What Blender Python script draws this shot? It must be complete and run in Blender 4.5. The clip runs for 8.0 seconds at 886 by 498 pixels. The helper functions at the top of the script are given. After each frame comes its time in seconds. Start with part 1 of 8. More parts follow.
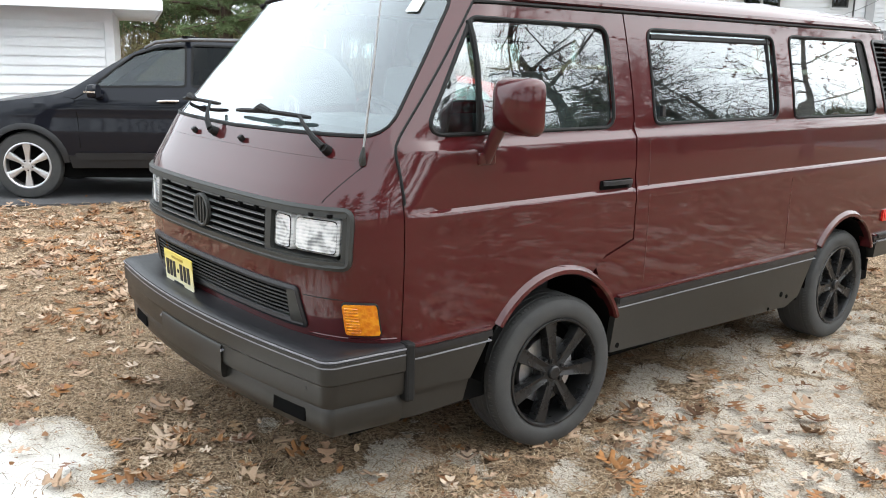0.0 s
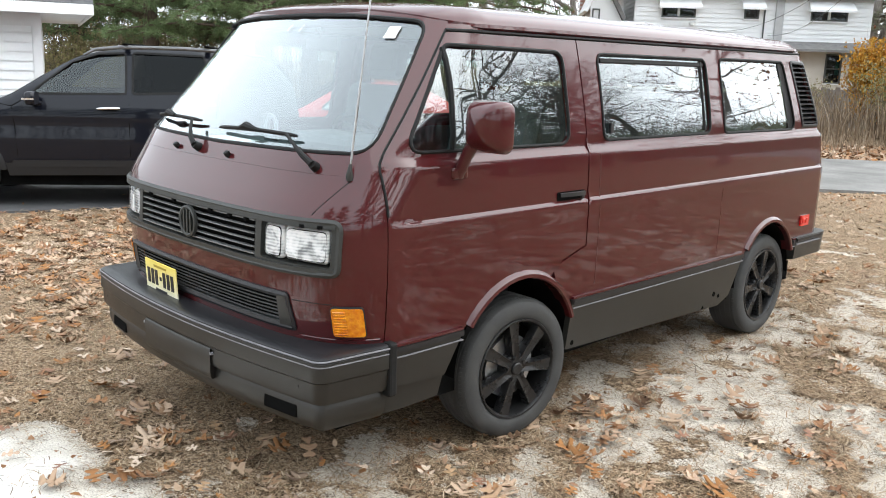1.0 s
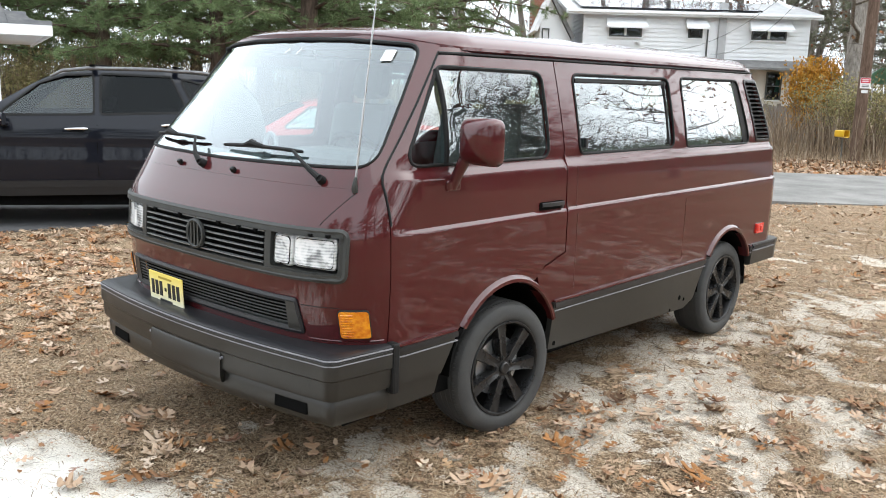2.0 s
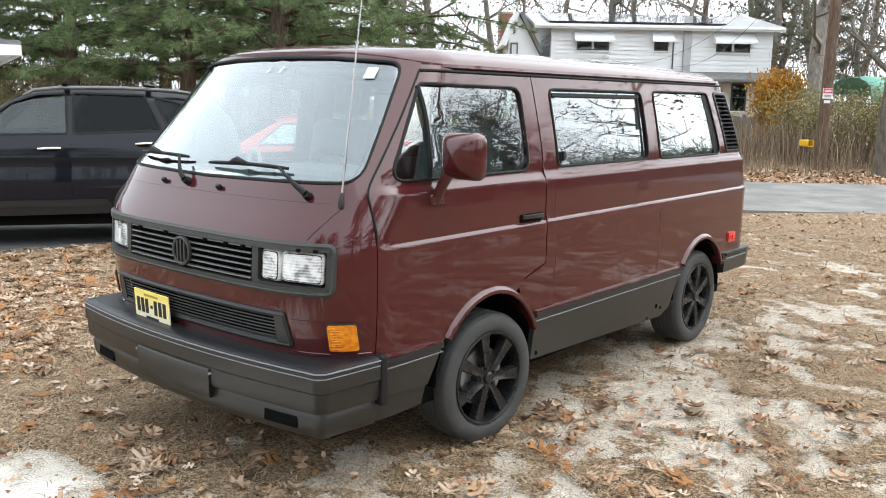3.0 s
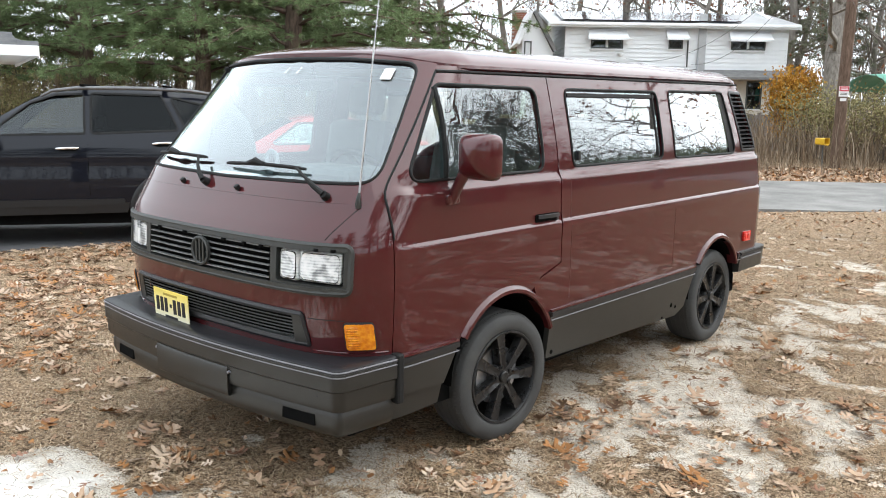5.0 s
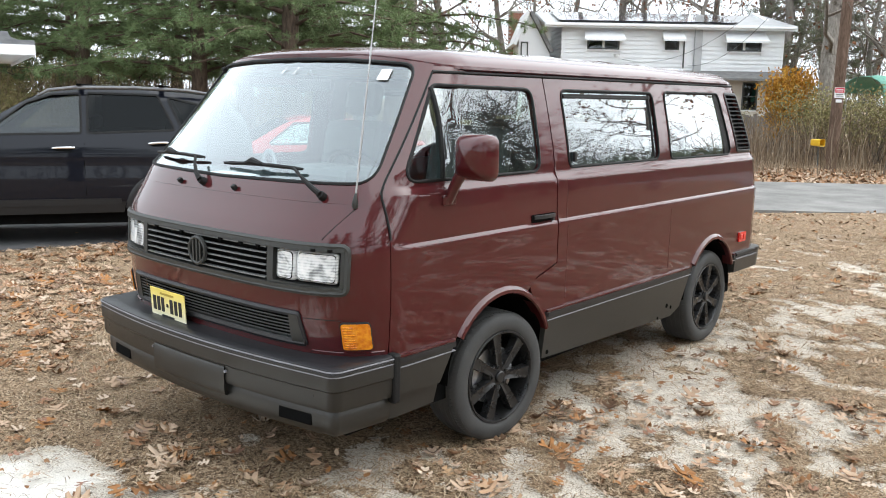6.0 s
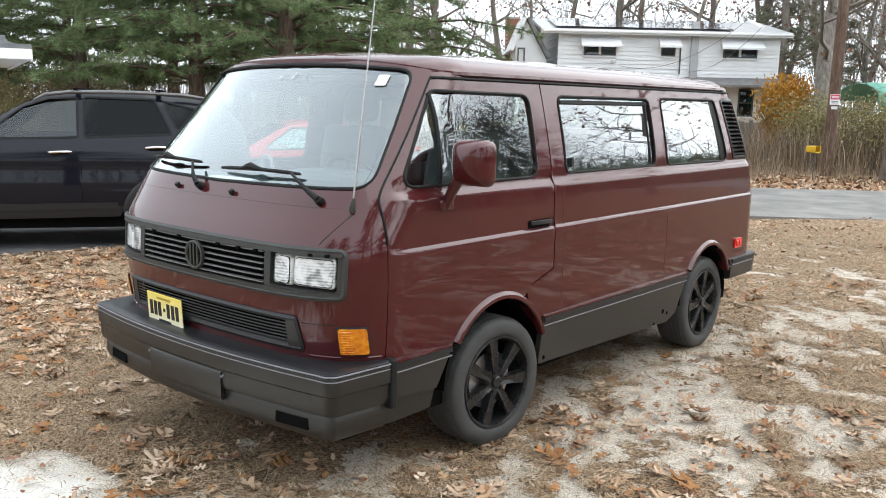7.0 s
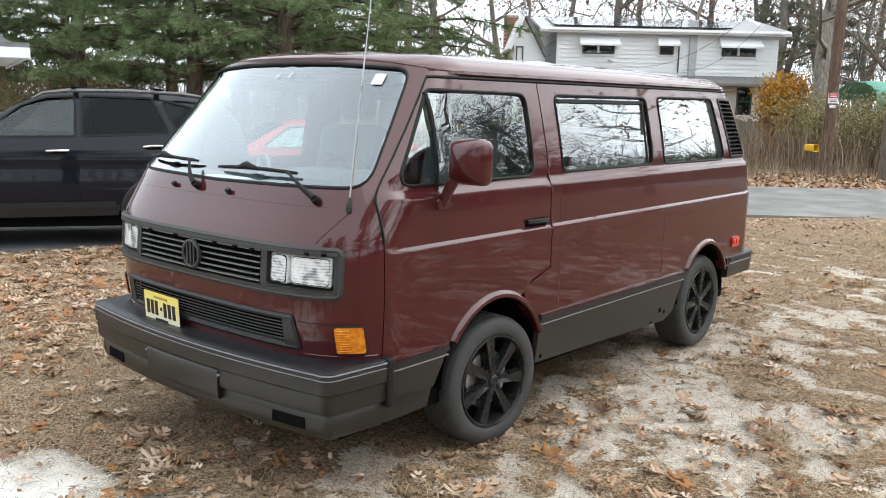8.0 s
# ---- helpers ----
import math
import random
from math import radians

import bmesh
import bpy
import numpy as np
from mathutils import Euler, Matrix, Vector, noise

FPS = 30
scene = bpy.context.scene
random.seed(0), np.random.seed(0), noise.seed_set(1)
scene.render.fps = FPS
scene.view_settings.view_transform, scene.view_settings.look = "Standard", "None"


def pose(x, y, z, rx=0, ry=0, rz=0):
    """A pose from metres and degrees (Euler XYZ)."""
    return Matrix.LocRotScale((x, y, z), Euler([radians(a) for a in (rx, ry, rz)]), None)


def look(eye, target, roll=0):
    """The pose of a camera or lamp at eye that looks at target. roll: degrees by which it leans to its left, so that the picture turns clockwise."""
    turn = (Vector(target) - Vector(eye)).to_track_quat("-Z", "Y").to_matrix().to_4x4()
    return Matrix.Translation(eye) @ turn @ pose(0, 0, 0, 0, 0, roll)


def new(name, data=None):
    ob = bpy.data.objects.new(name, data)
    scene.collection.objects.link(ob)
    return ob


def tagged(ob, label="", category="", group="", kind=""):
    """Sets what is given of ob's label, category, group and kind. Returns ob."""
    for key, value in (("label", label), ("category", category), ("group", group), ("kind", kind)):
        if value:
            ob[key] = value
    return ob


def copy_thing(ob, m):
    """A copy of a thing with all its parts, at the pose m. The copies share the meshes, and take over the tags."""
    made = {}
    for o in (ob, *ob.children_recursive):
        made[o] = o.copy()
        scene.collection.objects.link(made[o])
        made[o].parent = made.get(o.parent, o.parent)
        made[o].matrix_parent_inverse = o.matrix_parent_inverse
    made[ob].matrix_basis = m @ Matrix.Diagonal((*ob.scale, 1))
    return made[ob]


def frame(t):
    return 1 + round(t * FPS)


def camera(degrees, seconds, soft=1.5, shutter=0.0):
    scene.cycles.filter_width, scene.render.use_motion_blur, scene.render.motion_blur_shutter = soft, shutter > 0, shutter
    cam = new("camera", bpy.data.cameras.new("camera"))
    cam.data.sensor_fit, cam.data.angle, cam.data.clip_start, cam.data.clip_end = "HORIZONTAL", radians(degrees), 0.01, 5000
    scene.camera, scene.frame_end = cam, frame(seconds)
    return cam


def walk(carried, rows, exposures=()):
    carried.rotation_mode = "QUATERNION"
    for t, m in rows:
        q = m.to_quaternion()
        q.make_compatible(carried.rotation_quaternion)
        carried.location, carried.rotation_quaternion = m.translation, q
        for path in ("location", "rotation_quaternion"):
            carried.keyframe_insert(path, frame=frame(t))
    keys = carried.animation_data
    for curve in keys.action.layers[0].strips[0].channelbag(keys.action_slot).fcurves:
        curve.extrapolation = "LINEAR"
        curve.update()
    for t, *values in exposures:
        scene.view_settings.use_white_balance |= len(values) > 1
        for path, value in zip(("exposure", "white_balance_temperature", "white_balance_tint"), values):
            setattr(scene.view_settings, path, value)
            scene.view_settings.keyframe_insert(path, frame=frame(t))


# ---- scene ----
cam = camera(53.8, 8.0, soft=1.0)
PATH = [
    (0, (3.218, -2.565, 1.592), (1.722, -1.309, 1.163), 1.3),
    (0.5, (3.193, -2.782, 1.64), (1.746, -1.467, 1.22), 1.9),
    (1, (3.29, -2.899, 1.664), (1.909, -1.513, 1.247), 1.9),
    (1.2, (3.338, -2.958, 1.669), (1.99, -1.537, 1.262), 1.7),
    (2.5, (3.343, -3.303, 1.664), (2.052, -1.818, 1.307), 1.5),
    (3, (3.346, -3.31, 1.672), (2.085, -1.796, 1.332), 1.0),
    (3.5, (3.343, -3.304, 1.678), (2.076, -1.794, 1.34), 1.0),
    (4, (3.344, -3.309, 1.677), (2.072, -1.803, 1.338), 0.9),
    (4.5, (3.348, -3.325, 1.679), (2.062, -1.832, 1.335), 0.8),
    (6, (3.361, -3.347, 1.683), (2.083, -1.847, 1.34), 1.0),
    (6.5, (3.36, -3.35, 1.681), (2.085, -1.848, 1.339), 1.0),
    (7, (3.363, -3.355, 1.684), (2.09, -1.848, 1.353), 1.2),
    (7.5, (3.367, -3.356, 1.686), (2.095, -1.848, 1.358), 1.2),
    (8, (3.371, -3.35, 1.686), (2.101, -1.842, 1.352), 1.2),
]
walk(cam, [(t, look(eye, target, roll)) for t, eye, target, roll in PATH],
     exposures=[(0.0, 0.73), (2.5, 0.71), (5.0, 0.69), (6.5, 0.61), (8.0, 0.51)])

# ---- world and light: a bright overcast autumn day ----
world = bpy.data.worlds.new("overcast_sky")
scene.world = world
world.use_nodes = True
wn, wl = world.node_tree.nodes, world.node_tree.links
wn.clear()
w_out = wn.new("ShaderNodeOutputWorld")
w_bg = wn.new("ShaderNodeBackground")
w_sky = wn.new("ShaderNodeTexSky")
w_sky.sky_type = "NISHITA"
w_sky.sun_disc = False
w_sky.sun_elevation = radians(44)
w_sky.sun_rotation = radians(48)
w_sky.dust_density = 6.0
w_sky.air_density = 1.0
w_hsv = wn.new("ShaderNodeHueSaturation")
w_hsv.inputs["Saturation"].default_value = 0.16
w_mix = wn.new("ShaderNodeMix")
w_mix.data_type = "RGBA"
w_mix.inputs[0].default_value = 0.75
w_mix.inputs[7].default_value = (10.7, 11.7, 12.6, 1)
wl.new(w_sky.outputs[0], w_hsv.inputs["Color"])
wl.new(w_hsv.outputs[0], w_mix.inputs[6])
wl.new(w_mix.outputs[2], w_bg.inputs["Color"])
w_bg.inputs["Strength"].default_value = 0.15
wl.new(w_bg.outputs[0], w_out.inputs[0])

sun = new("sun", bpy.data.lights.new("sun", "SUN"))
sun.data.energy = 1.4
sun.data.angle = radians(105)
sun.data.color = (1.0, 0.97, 0.93)
sun.matrix_world = look((10, 9, 13), (0, 0, 0))
scene.view_settings.exposure = 0.0

# ---- materials ----
def mat(name, color=(0.5, 0.5, 0.5), rough=0.5, metal=0.0, coat=0.0, spec=0.5):
    m = bpy.data.materials.new(name)
    m.use_nodes = True
    b = m.node_tree.nodes["Principled BSDF"]
    b.inputs["Base Color"].default_value = (*color, 1)
    b.inputs["Roughness"].default_value = rough
    b.inputs["Metallic"].default_value = metal
    b.inputs["Coat Weight"].default_value = coat
    b.inputs["Coat Roughness"].default_value = 0.03
    b.inputs["Coat IOR"].default_value = 1.54 if coat >= 1 else 1.5
    b.inputs["Specular IOR Level"].default_value = spec
    return m


def node(m, kind, **values):
    n = m.node_tree.nodes.new(kind)
    for key, value in values.items():
        n.inputs[key].default_value = value
    return n


def bsdf(m):
    return m.node_tree.nodes["Principled BSDF"]


def link(m, a, b):
    m.node_tree.links.new(a, b)


def coords(m):
    return node(m, "ShaderNodeNewGeometry").outputs["Position"]


def object_coords(m):
    return node(m, "ShaderNodeTexCoord").outputs["Object"]


def noise_tex(m, scale, detail=4.0, rough=0.55, vector=None, distortion=0.0):
    n = node(m, "ShaderNodeTexNoise", Scale=scale, Detail=detail, Roughness=rough, Distortion=distortion)
    link(m, vector if vector is not None else coords(m), n.inputs["Vector"])
    return n.outputs["Fac"]


def ramp(m, fac, stops):
    n = node(m, "ShaderNodeValToRGB")
    while len(n.color_ramp.elements) < len(stops):
        n.color_ramp.elements.new(0.5)
    for e, (p, c) in zip(n.color_ramp.elements, stops):
        e.position = p
        e.color = (*c, 1) if len(c) == 3 else c
    link(m, fac, n.inputs[0])
    return n.outputs[0]


def mixed(m, fac, a, b, blend="MIX"):
    n = m.node_tree.nodes.new("ShaderNodeMix")
    n.data_type = "RGBA"
    n.blend_type = blend
    for i, v in ((0, fac), (6, a), (7, b)):
        if isinstance(v, (int, float)):
            n.inputs[i].default_value = v
        elif isinstance(v, tuple):
            n.inputs[i].default_value = (*v, 1)
        else:
            link(m, v, n.inputs[i])
    return n.outputs[2]


def maths(m, op, a, b=0.0, c=0.0, clamp=False):
    n = m.node_tree.nodes.new("ShaderNodeMath")
    n.operation = op
    n.use_clamp = clamp
    for i, v in enumerate((a, b, c)):
        if isinstance(v, (int, float)):
            n.inputs[i].default_value = v
        else:
            link(m, v, n.inputs[i])
    return n.outputs[0]


def bump(m, height, strength=0.3, distance=0.01):
    n = node(m, "ShaderNodeBump", Strength=strength, Distance=distance)
    link(m, height, n.inputs["Height"])
    link(m, n.outputs[0], bsdf(m).inputs["Normal"])


def varied(name, c1, c2, scale=8.0, rough=0.6, metal=0.0, fine=0.0, fine_scale=120.0, coat=0.0, rough2=None, spec=0.5, vector="object"):
    """A surface whose colour wanders between two tones, with optional fine relief."""
    m = mat(name, c1, rough, metal, coat, spec)
    v = object_coords(m) if vector == "object" else coords(m)
    a = noise_tex(m, scale, 5.0, 0.6, v)
    f = noise_tex(m, fine_scale, 3.0, 0.6, v)
    k = maths(m, "ADD", maths(m, "MULTIPLY", a, 0.7), maths(m, "MULTIPLY", f, 0.3))
    link(m, ramp(m, k, [(0.35, c1), (0.65, c2)]), bsdf(m).inputs["Base Color"])
    if rough2 is not None:
        r = maths(m, "MULTIPLY_ADD", a, (rough2 - rough) * 1.6, rough - (rough2 - rough) * 0.3, True)
        link(m, r, bsdf(m).inputs["Roughness"])
    if fine:
        bump(m, f, fine, 0.002)
    return m


def glass(name, tint, gloss=1.0, dust=0.0, rough=0.012):
    """Thin sheet of glass: tinted see-through with mirror gloss by angle."""
    m = bpy.data.materials.new(name)
    m.use_nodes = True
    nt = m.node_tree
    nt.nodes.clear()
    out = nt.nodes.new("ShaderNodeOutputMaterial")
    tr = nt.nodes.new("ShaderNodeBsdfTransparent")
    tr.inputs[0].default_value = (*tint, 1)
    gl = nt.nodes.new("ShaderNodeBsdfGlossy")
    gl.inputs["Roughness"].default_value = rough
    lw = nt.nodes.new("ShaderNodeLayerWeight")
    lw.inputs["Blend"].default_value = 0.5
    p5 = nt.nodes.new("ShaderNodeMath")
    p5.operation = "POWER"
    p5.inputs[1].default_value = 5.0
    nt.links.new(lw.outputs["Facing"], p5.inputs[0])
    k = nt.nodes.new("ShaderNodeMath")
    k.operation = "MULTIPLY_ADD"
    k.use_clamp = True
    k.inputs[1].default_value = 2.0 * gloss
    k.inputs[2].default_value = 0.12 * gloss
    nt.links.new(p5.outputs[0], k.inputs[0])
    mx = nt.nodes.new("ShaderNodeMixShader")
    nt.links.new(k.outputs[0], mx.inputs[0])
    film = nt.nodes.new("ShaderNodeMixShader")
    film.inputs[0].default_value = dust
    df = nt.nodes.new("ShaderNodeBsdfDiffuse")
    df.inputs[0].default_value = (0.62, 0.66, 0.68, 1)
    nt.links.new(tr.outputs[0], film.inputs[1])
    nt.links.new(df.outputs[0], film.inputs[2])
    nt.links.new(film.outputs[0], mx.inputs[1])
    nt.links.new(gl.outputs[0], mx.inputs[2])
    gl.inputs["Color"].default_value = (0.91, 0.97, 1.0, 1)
    nt.links.new(mx.outputs[0], out.inputs[0])
    return m


def car_paint(name, color, flake, coat=1.0, rough=0.32):
    m = mat(name, color, rough, 0.0, coat, 0.06)
    v = object_coords(m)
    a = noise_tex(m, 2.5, 4.0, 0.6, v)
    f = noise_tex(m, 900.0, 1.0, 0.5, v)
    base = ramp(m, a, [(0.3, color), (0.7, tuple(c * 1.12 for c in color))])
    link(m, mixed(m, maths(m, "MULTIPLY", f, 0.35), base, flake), bsdf(m).inputs["Base Color"])
    dirt = noise_tex(m, 14.0, 6.0, 0.7, v)
    link(m, maths(m, "MULTIPLY_ADD", dirt, 0.05, 0.0, True), bsdf(m).inputs["Coat Roughness"])
    n = node(m, "ShaderNodeBump", Strength=0.016, Distance=0.01)
    link(m, noise_tex(m, 5.0, 2.0, 0.5, v), n.inputs["Height"])
    link(m, n.outputs[0], bsdf(m).inputs["Coat Normal"])
    return m


M_PAINT = car_paint("maroon_paint", (0.049, 0.0058, 0.0070), (0.082, 0.014, 0.016))
M_CLAD = varied("grey_cladding", (0.0135, 0.0130, 0.0112), (0.0200, 0.0190, 0.0165), 6.0, 0.32, fine=0.10, fine_scale=400.0, rough2=0.44)
M_CLAD_TOP = varied("black_bumper_pad", (0.008, 0.008, 0.010), (0.013, 0.013, 0.015), 6.0, 0.36, fine=0.1, fine_scale=400.0, rough2=0.48)
M_STRIPE = varied("grey_pinstripe", (0.17, 0.17, 0.19), (0.24, 0.24, 0.26), 20.0, 0.4)
M_RUBBER = varied("black_rubber", (0.008, 0.008, 0.008), (0.014, 0.014, 0.014), 20.0, 0.6, fine=0.1, spec=0.2)
M_TYRE = varied("tyre_rubber", (0.026, 0.027, 0.028), (0.050, 0.050, 0.048), 9.0, 0.62, fine=0.25, fine_scale=200.0, rough2=0.8)
# Near-black; in slots, holes and grille backs it paints the shade of the opening
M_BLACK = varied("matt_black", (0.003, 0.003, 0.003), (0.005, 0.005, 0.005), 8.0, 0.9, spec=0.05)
M_RIM = varied("black_alloy", (0.014, 0.014, 0.015), (0.022, 0.022, 0.022), 10.0, 0.22, metal=0.3, rough2=0.36)
M_GRILLE = varied("grey_grille_plastic", (0.022, 0.0235, 0.022), (0.032, 0.0335, 0.031), 12.0, 0.5, fine=0.1)
M_BAR = varied("grille_bar_plastic", (0.14, 0.145, 0.145), (0.19, 0.195, 0.195), 12.0, 0.42)
M_CHROME = mat("chrome", (0.75, 0.75, 0.76), 0.16, 1.0)
M_STEEL = varied("brushed_steel", (0.42, 0.42, 0.43), (0.55, 0.55, 0.55), 30.0, 0.35, metal=0.9)
M_WINDSHIELD = glass("green_windshield", (0.82, 0.95, 0.94), 1.75, 0.0, 0.05)
M_SIDE_GLASS = glass("green_side_glass", (0.74, 0.88, 0.84), 1.5, 0.0)
M_DARK_GLASS = glass("privacy_glass", (0.07, 0.075, 0.08), 0.13)
M_AMBER = mat("amber_lens", (0.64, 0.17, 0.003), 0.2, 0.0, 0.6)
am = node(M_AMBER, "ShaderNodeTexVoronoi", Scale=55.0)
am.distance = "CHEBYCHEV"
link(M_AMBER, object_coords(M_AMBER), am.inputs["Vector"])
am_cloud = noise_tex(M_AMBER, 22.0, 3.0, 0.6, object_coords(M_AMBER))
am_tone = maths(M_AMBER, "ADD", maths(M_AMBER, "MULTIPLY", am.outputs["Distance"], 0.5), am_cloud)
link(M_AMBER, ramp(M_AMBER, am_tone, [(0.40, (0.46, 0.11, 0.002)), (0.65, (0.60, 0.17, 0.003)), (0.95, (0.74, 0.29, 0.01))]), bsdf(M_AMBER).inputs["Base Color"])
bump(M_AMBER, am.outputs["Distance"], 0.4, 0.004)
M_RED_LENS = mat("red_lens", (0.6, 0.02, 0.015), 0.15, 0.0, 0.6)
M_BLACKPAINT = car_paint("black_paint", (0.004, 0.005, 0.009), (0.008, 0.009, 0.014), 0.55)
M_REDPAINT = car_paint("red_paint", (0.45, 0.02, 0.018), (0.5, 0.04, 0.03))
M_PLATE = varied("plate_yellow", (0.76, 0.64, 0.19), (0.82, 0.74, 0.38), 6.0, 0.4)
pz = node(M_PLATE, "ShaderNodeSeparateXYZ")
link(M_PLATE, object_coords(M_PLATE), pz.inputs[0])
pk = maths(M_PLATE, "MULTIPLY_ADD", pz.outputs[2], 6.5, -3.87, True)
link(M_PLATE, ramp(M_PLATE, pk, [(0.05, (0.80, 0.78, 0.62)), (0.55, (0.78, 0.68, 0.30)), (1.0, (0.76, 0.60, 0.12))]), bsdf(M_PLATE).inputs["Base Color"])
M_INK = mat("black_ink", (0.01, 0.01, 0.012), 0.5)
M_WHITE = varied("white_plastic", (0.75, 0.76, 0.76), (0.82, 0.82, 0.82), 15.0, 0.5)
M_SEAT = varied("grey_cloth", (0.055, 0.06, 0.065), (0.09, 0.095, 0.10), 30.0, 0.9, fine=0.4, fine_scale=300.0)
M_TRIM_IN = varied("grey_interior_plastic", (0.06, 0.065, 0.07), (0.09, 0.095, 0.10), 12.0, 0.6, fine=0.2)
M_HEADLINER = varied("pale_headliner", (0.42, 0.43, 0.42), (0.5, 0.5, 0.49), 12.0, 0.9)


# ---- mesh helpers ----
from mathutils.geometry import delaunay_2d_cdt


def part(name, bm, material, parent=None, label="", smooth=False, bevel=0.0):
    """Links a bmesh as one mesh object, under a thing or a part."""
    me = bpy.data.meshes.new(name)
    if smooth:
        for f in bm.faces:
            f.smooth = True
    bm.to_mesh(me)
    bm.free()
    for m in material if isinstance(material, (list, tuple)) else (material,):
        me.materials.append(m)
    ob = new(name, me)
    if parent is not None:
        ob.parent = parent
    if label:
        ob["label"] = label
    if bevel:
        b = ob.modifiers.new("edge", "BEVEL")
        b.width = bevel
        b.segments = 2
        b.limit_method = "ANGLE"
        b.angle_limit = radians(40)
    if smooth:
        me.set_sharp_from_angle(angle=radians(38))
    return ob


def from_arrays(name, verts, faces, material, parent=None, label="", smooth=False):
    me = bpy.data.meshes.new(name)
    me.from_pydata([tuple(map(float, v)) for v in verts], [], [tuple(map(int, f)) for f in faces])
    for m in material if isinstance(material, (list, tuple)) else (material,):
        me.materials.append(m)
    if smooth:
        me.shade_smooth()
    ob = new(name, me)
    if parent is not None:
        ob.parent = parent
    if label:
        ob["label"] = label
    return ob


def thing(name, label, category, at=None, group="", kind=""):
    ob = new(name)
    ob.empty_display_size = 0.1
    if at is not None:
        ob.matrix_world = at
    return tagged(ob, label, category, group, kind)


def add_box(bm, x0, x1, y0, y1, z0, z1, m=None):
    v = [bm.verts.new((x, y, z)) for z in (z0, z1) for y in (y0, y1) for x in (x0, x1)]
    for f in ((0, 2, 3, 1), (4, 5, 7, 6), (0, 1, 5, 4), (2, 6, 7, 3), (0, 4, 6, 2), (1, 3, 7, 5)):
        bm.faces.new([v[i] for i in f])
    if m is not None:
        for p in v:
            p.co = m @ p.co
    return v


def box(x0, x1, y0, y1, z0, z1, m=None):
    bm = bmesh.new()
    add_box(bm, x0, x1, y0, y1, z0, z1, m)
    return bm


def add_tube(bm, points, radius, sides=8, caps=True):
    """A tube along a row of points; radius a number or one per point."""
    pts = [Vector(p) for p in points]
    rs = list(radius) if isinstance(radius, (list, tuple)) else [radius] * len(pts)
    rings = []
    ref = None
    for i, p in enumerate(pts):
        d = (pts[min(i + 1, len(pts) - 1)] - pts[max(i - 1, 0)]).normalized()
        if ref is None:
            ref = d.orthogonal().normalized()
        ref = (ref - d * ref.dot(d))
        ref = ref.normalized() if ref.length > 1e-5 else d.orthogonal().normalized()
        side = d.cross(ref)
        rings.append([bm.verts.new(p + (ref * math.cos(a) + side * math.sin(a)) * rs[i]) for a in [math.tau * k / sides for k in range(sides)]])
    for a, b in zip(rings, rings[1:]):
        for k in range(sides):
            bm.faces.new((a[k], a[(k + 1) % sides], b[(k + 1) % sides], b[k]))
    if caps:
        bm.faces.new(rings[0][::-1])
        bm.faces.new(rings[-1])


def tube(points, radius, sides=8):
    bm = bmesh.new()
    add_tube(bm, points, radius, sides)
    return bm


def add_strip(bm, points, sections, closed=False):
    """Sweeps: one list of section points (3D) per station is already worked out in sections."""
    rings = [[bm.verts.new(p) for p in s] for s in sections]
    n = len(rings)
    for i in range(n if closed else n - 1):
        a, b = rings[i], rings[(i + 1) % n]
        k = len(a)
        for j in range(k):
            bm.faces.new((a[j], a[(j + 1) % k], b[(j + 1) % k], b[j]))
    if not closed:
        bm.faces.new(rings[0][::-1])
        bm.faces.new(rings[-1])


def add_lathe(bm, profile, centre, axis="x", steps=48, span=math.tau):
    """Turns (radius, offset) pairs round an axis through centre."""
    c = Vector(centre)
    rings = []
    for k in range(steps):
        a = span * k / steps
        ca, sa = math.cos(a), math.sin(a)
        ring = []
        for r, h in profile:
            if axis == "x":
                p = Vector((h, r * ca, r * sa))
            elif axis == "y":
                p = Vector((r * sa, h, r * ca))
            else:
                p = Vector((r * ca, r * sa, h))
            ring.append(bm.verts.new(c + p))
        rings.append(ring)
    for k in range(steps):
        a, b = rings[k], rings[(k + 1) % steps]
        for j in range(len(profile) - 1):
            bm.faces.new((a[j], b[j], b[j + 1], a[j + 1]))
    bmesh.ops.remove_doubles(bm, verts=bm.verts[:], dist=1e-5)
    bmesh.ops.recalc_face_normals(bm, faces=bm.faces[:])


def rounded(corners, radius, steps=5):
    """A closed outline with rounded corners; radius a number or one per corner."""
    n = len(corners)
    rs = radius if isinstance(radius, (list, tuple)) else [radius] * n
    out = []
    for i in range(n):
        p, a, b = Vector(corners[i]), Vector(corners[i - 1]), Vector(corners[(i + 1) % n])
        r = rs[i]
        if r <= 0:
            out.append(tuple(p))
            continue
        da, db = (a - p).normalized(), (b - p).normalized()
        ang = math.acos(max(-1, min(1, da.dot(db))))
        t = min(r / math.tan(ang / 2), 0.48 * (a - p).length, 0.48 * (b - p).length)
        p0, p1 = p + da * t, p + db * t
        for k in range(steps + 1):
            u = k / steps
            q = (1 - u) ** 2 * p0 + 2 * u * (1 - u) * p + u ** 2 * p1
            out.append((q.x, q.y))
    return out


def inside(px, py, poly):
    hit = np.zeros(len(px), bool)
    q = np.asarray(poly)
    x0, y0 = q[:, 0], q[:, 1]
    x1, y1 = np.roll(x0, -1), np.roll(y0, -1)
    for a, b, c, d in zip(x0, y0, x1, y1):
        if b != d:
            cut = ((b > py) != (d > py)) & (px < (c - a) * (py - b) / (d - b) + a)
            hit ^= cut
    return hit


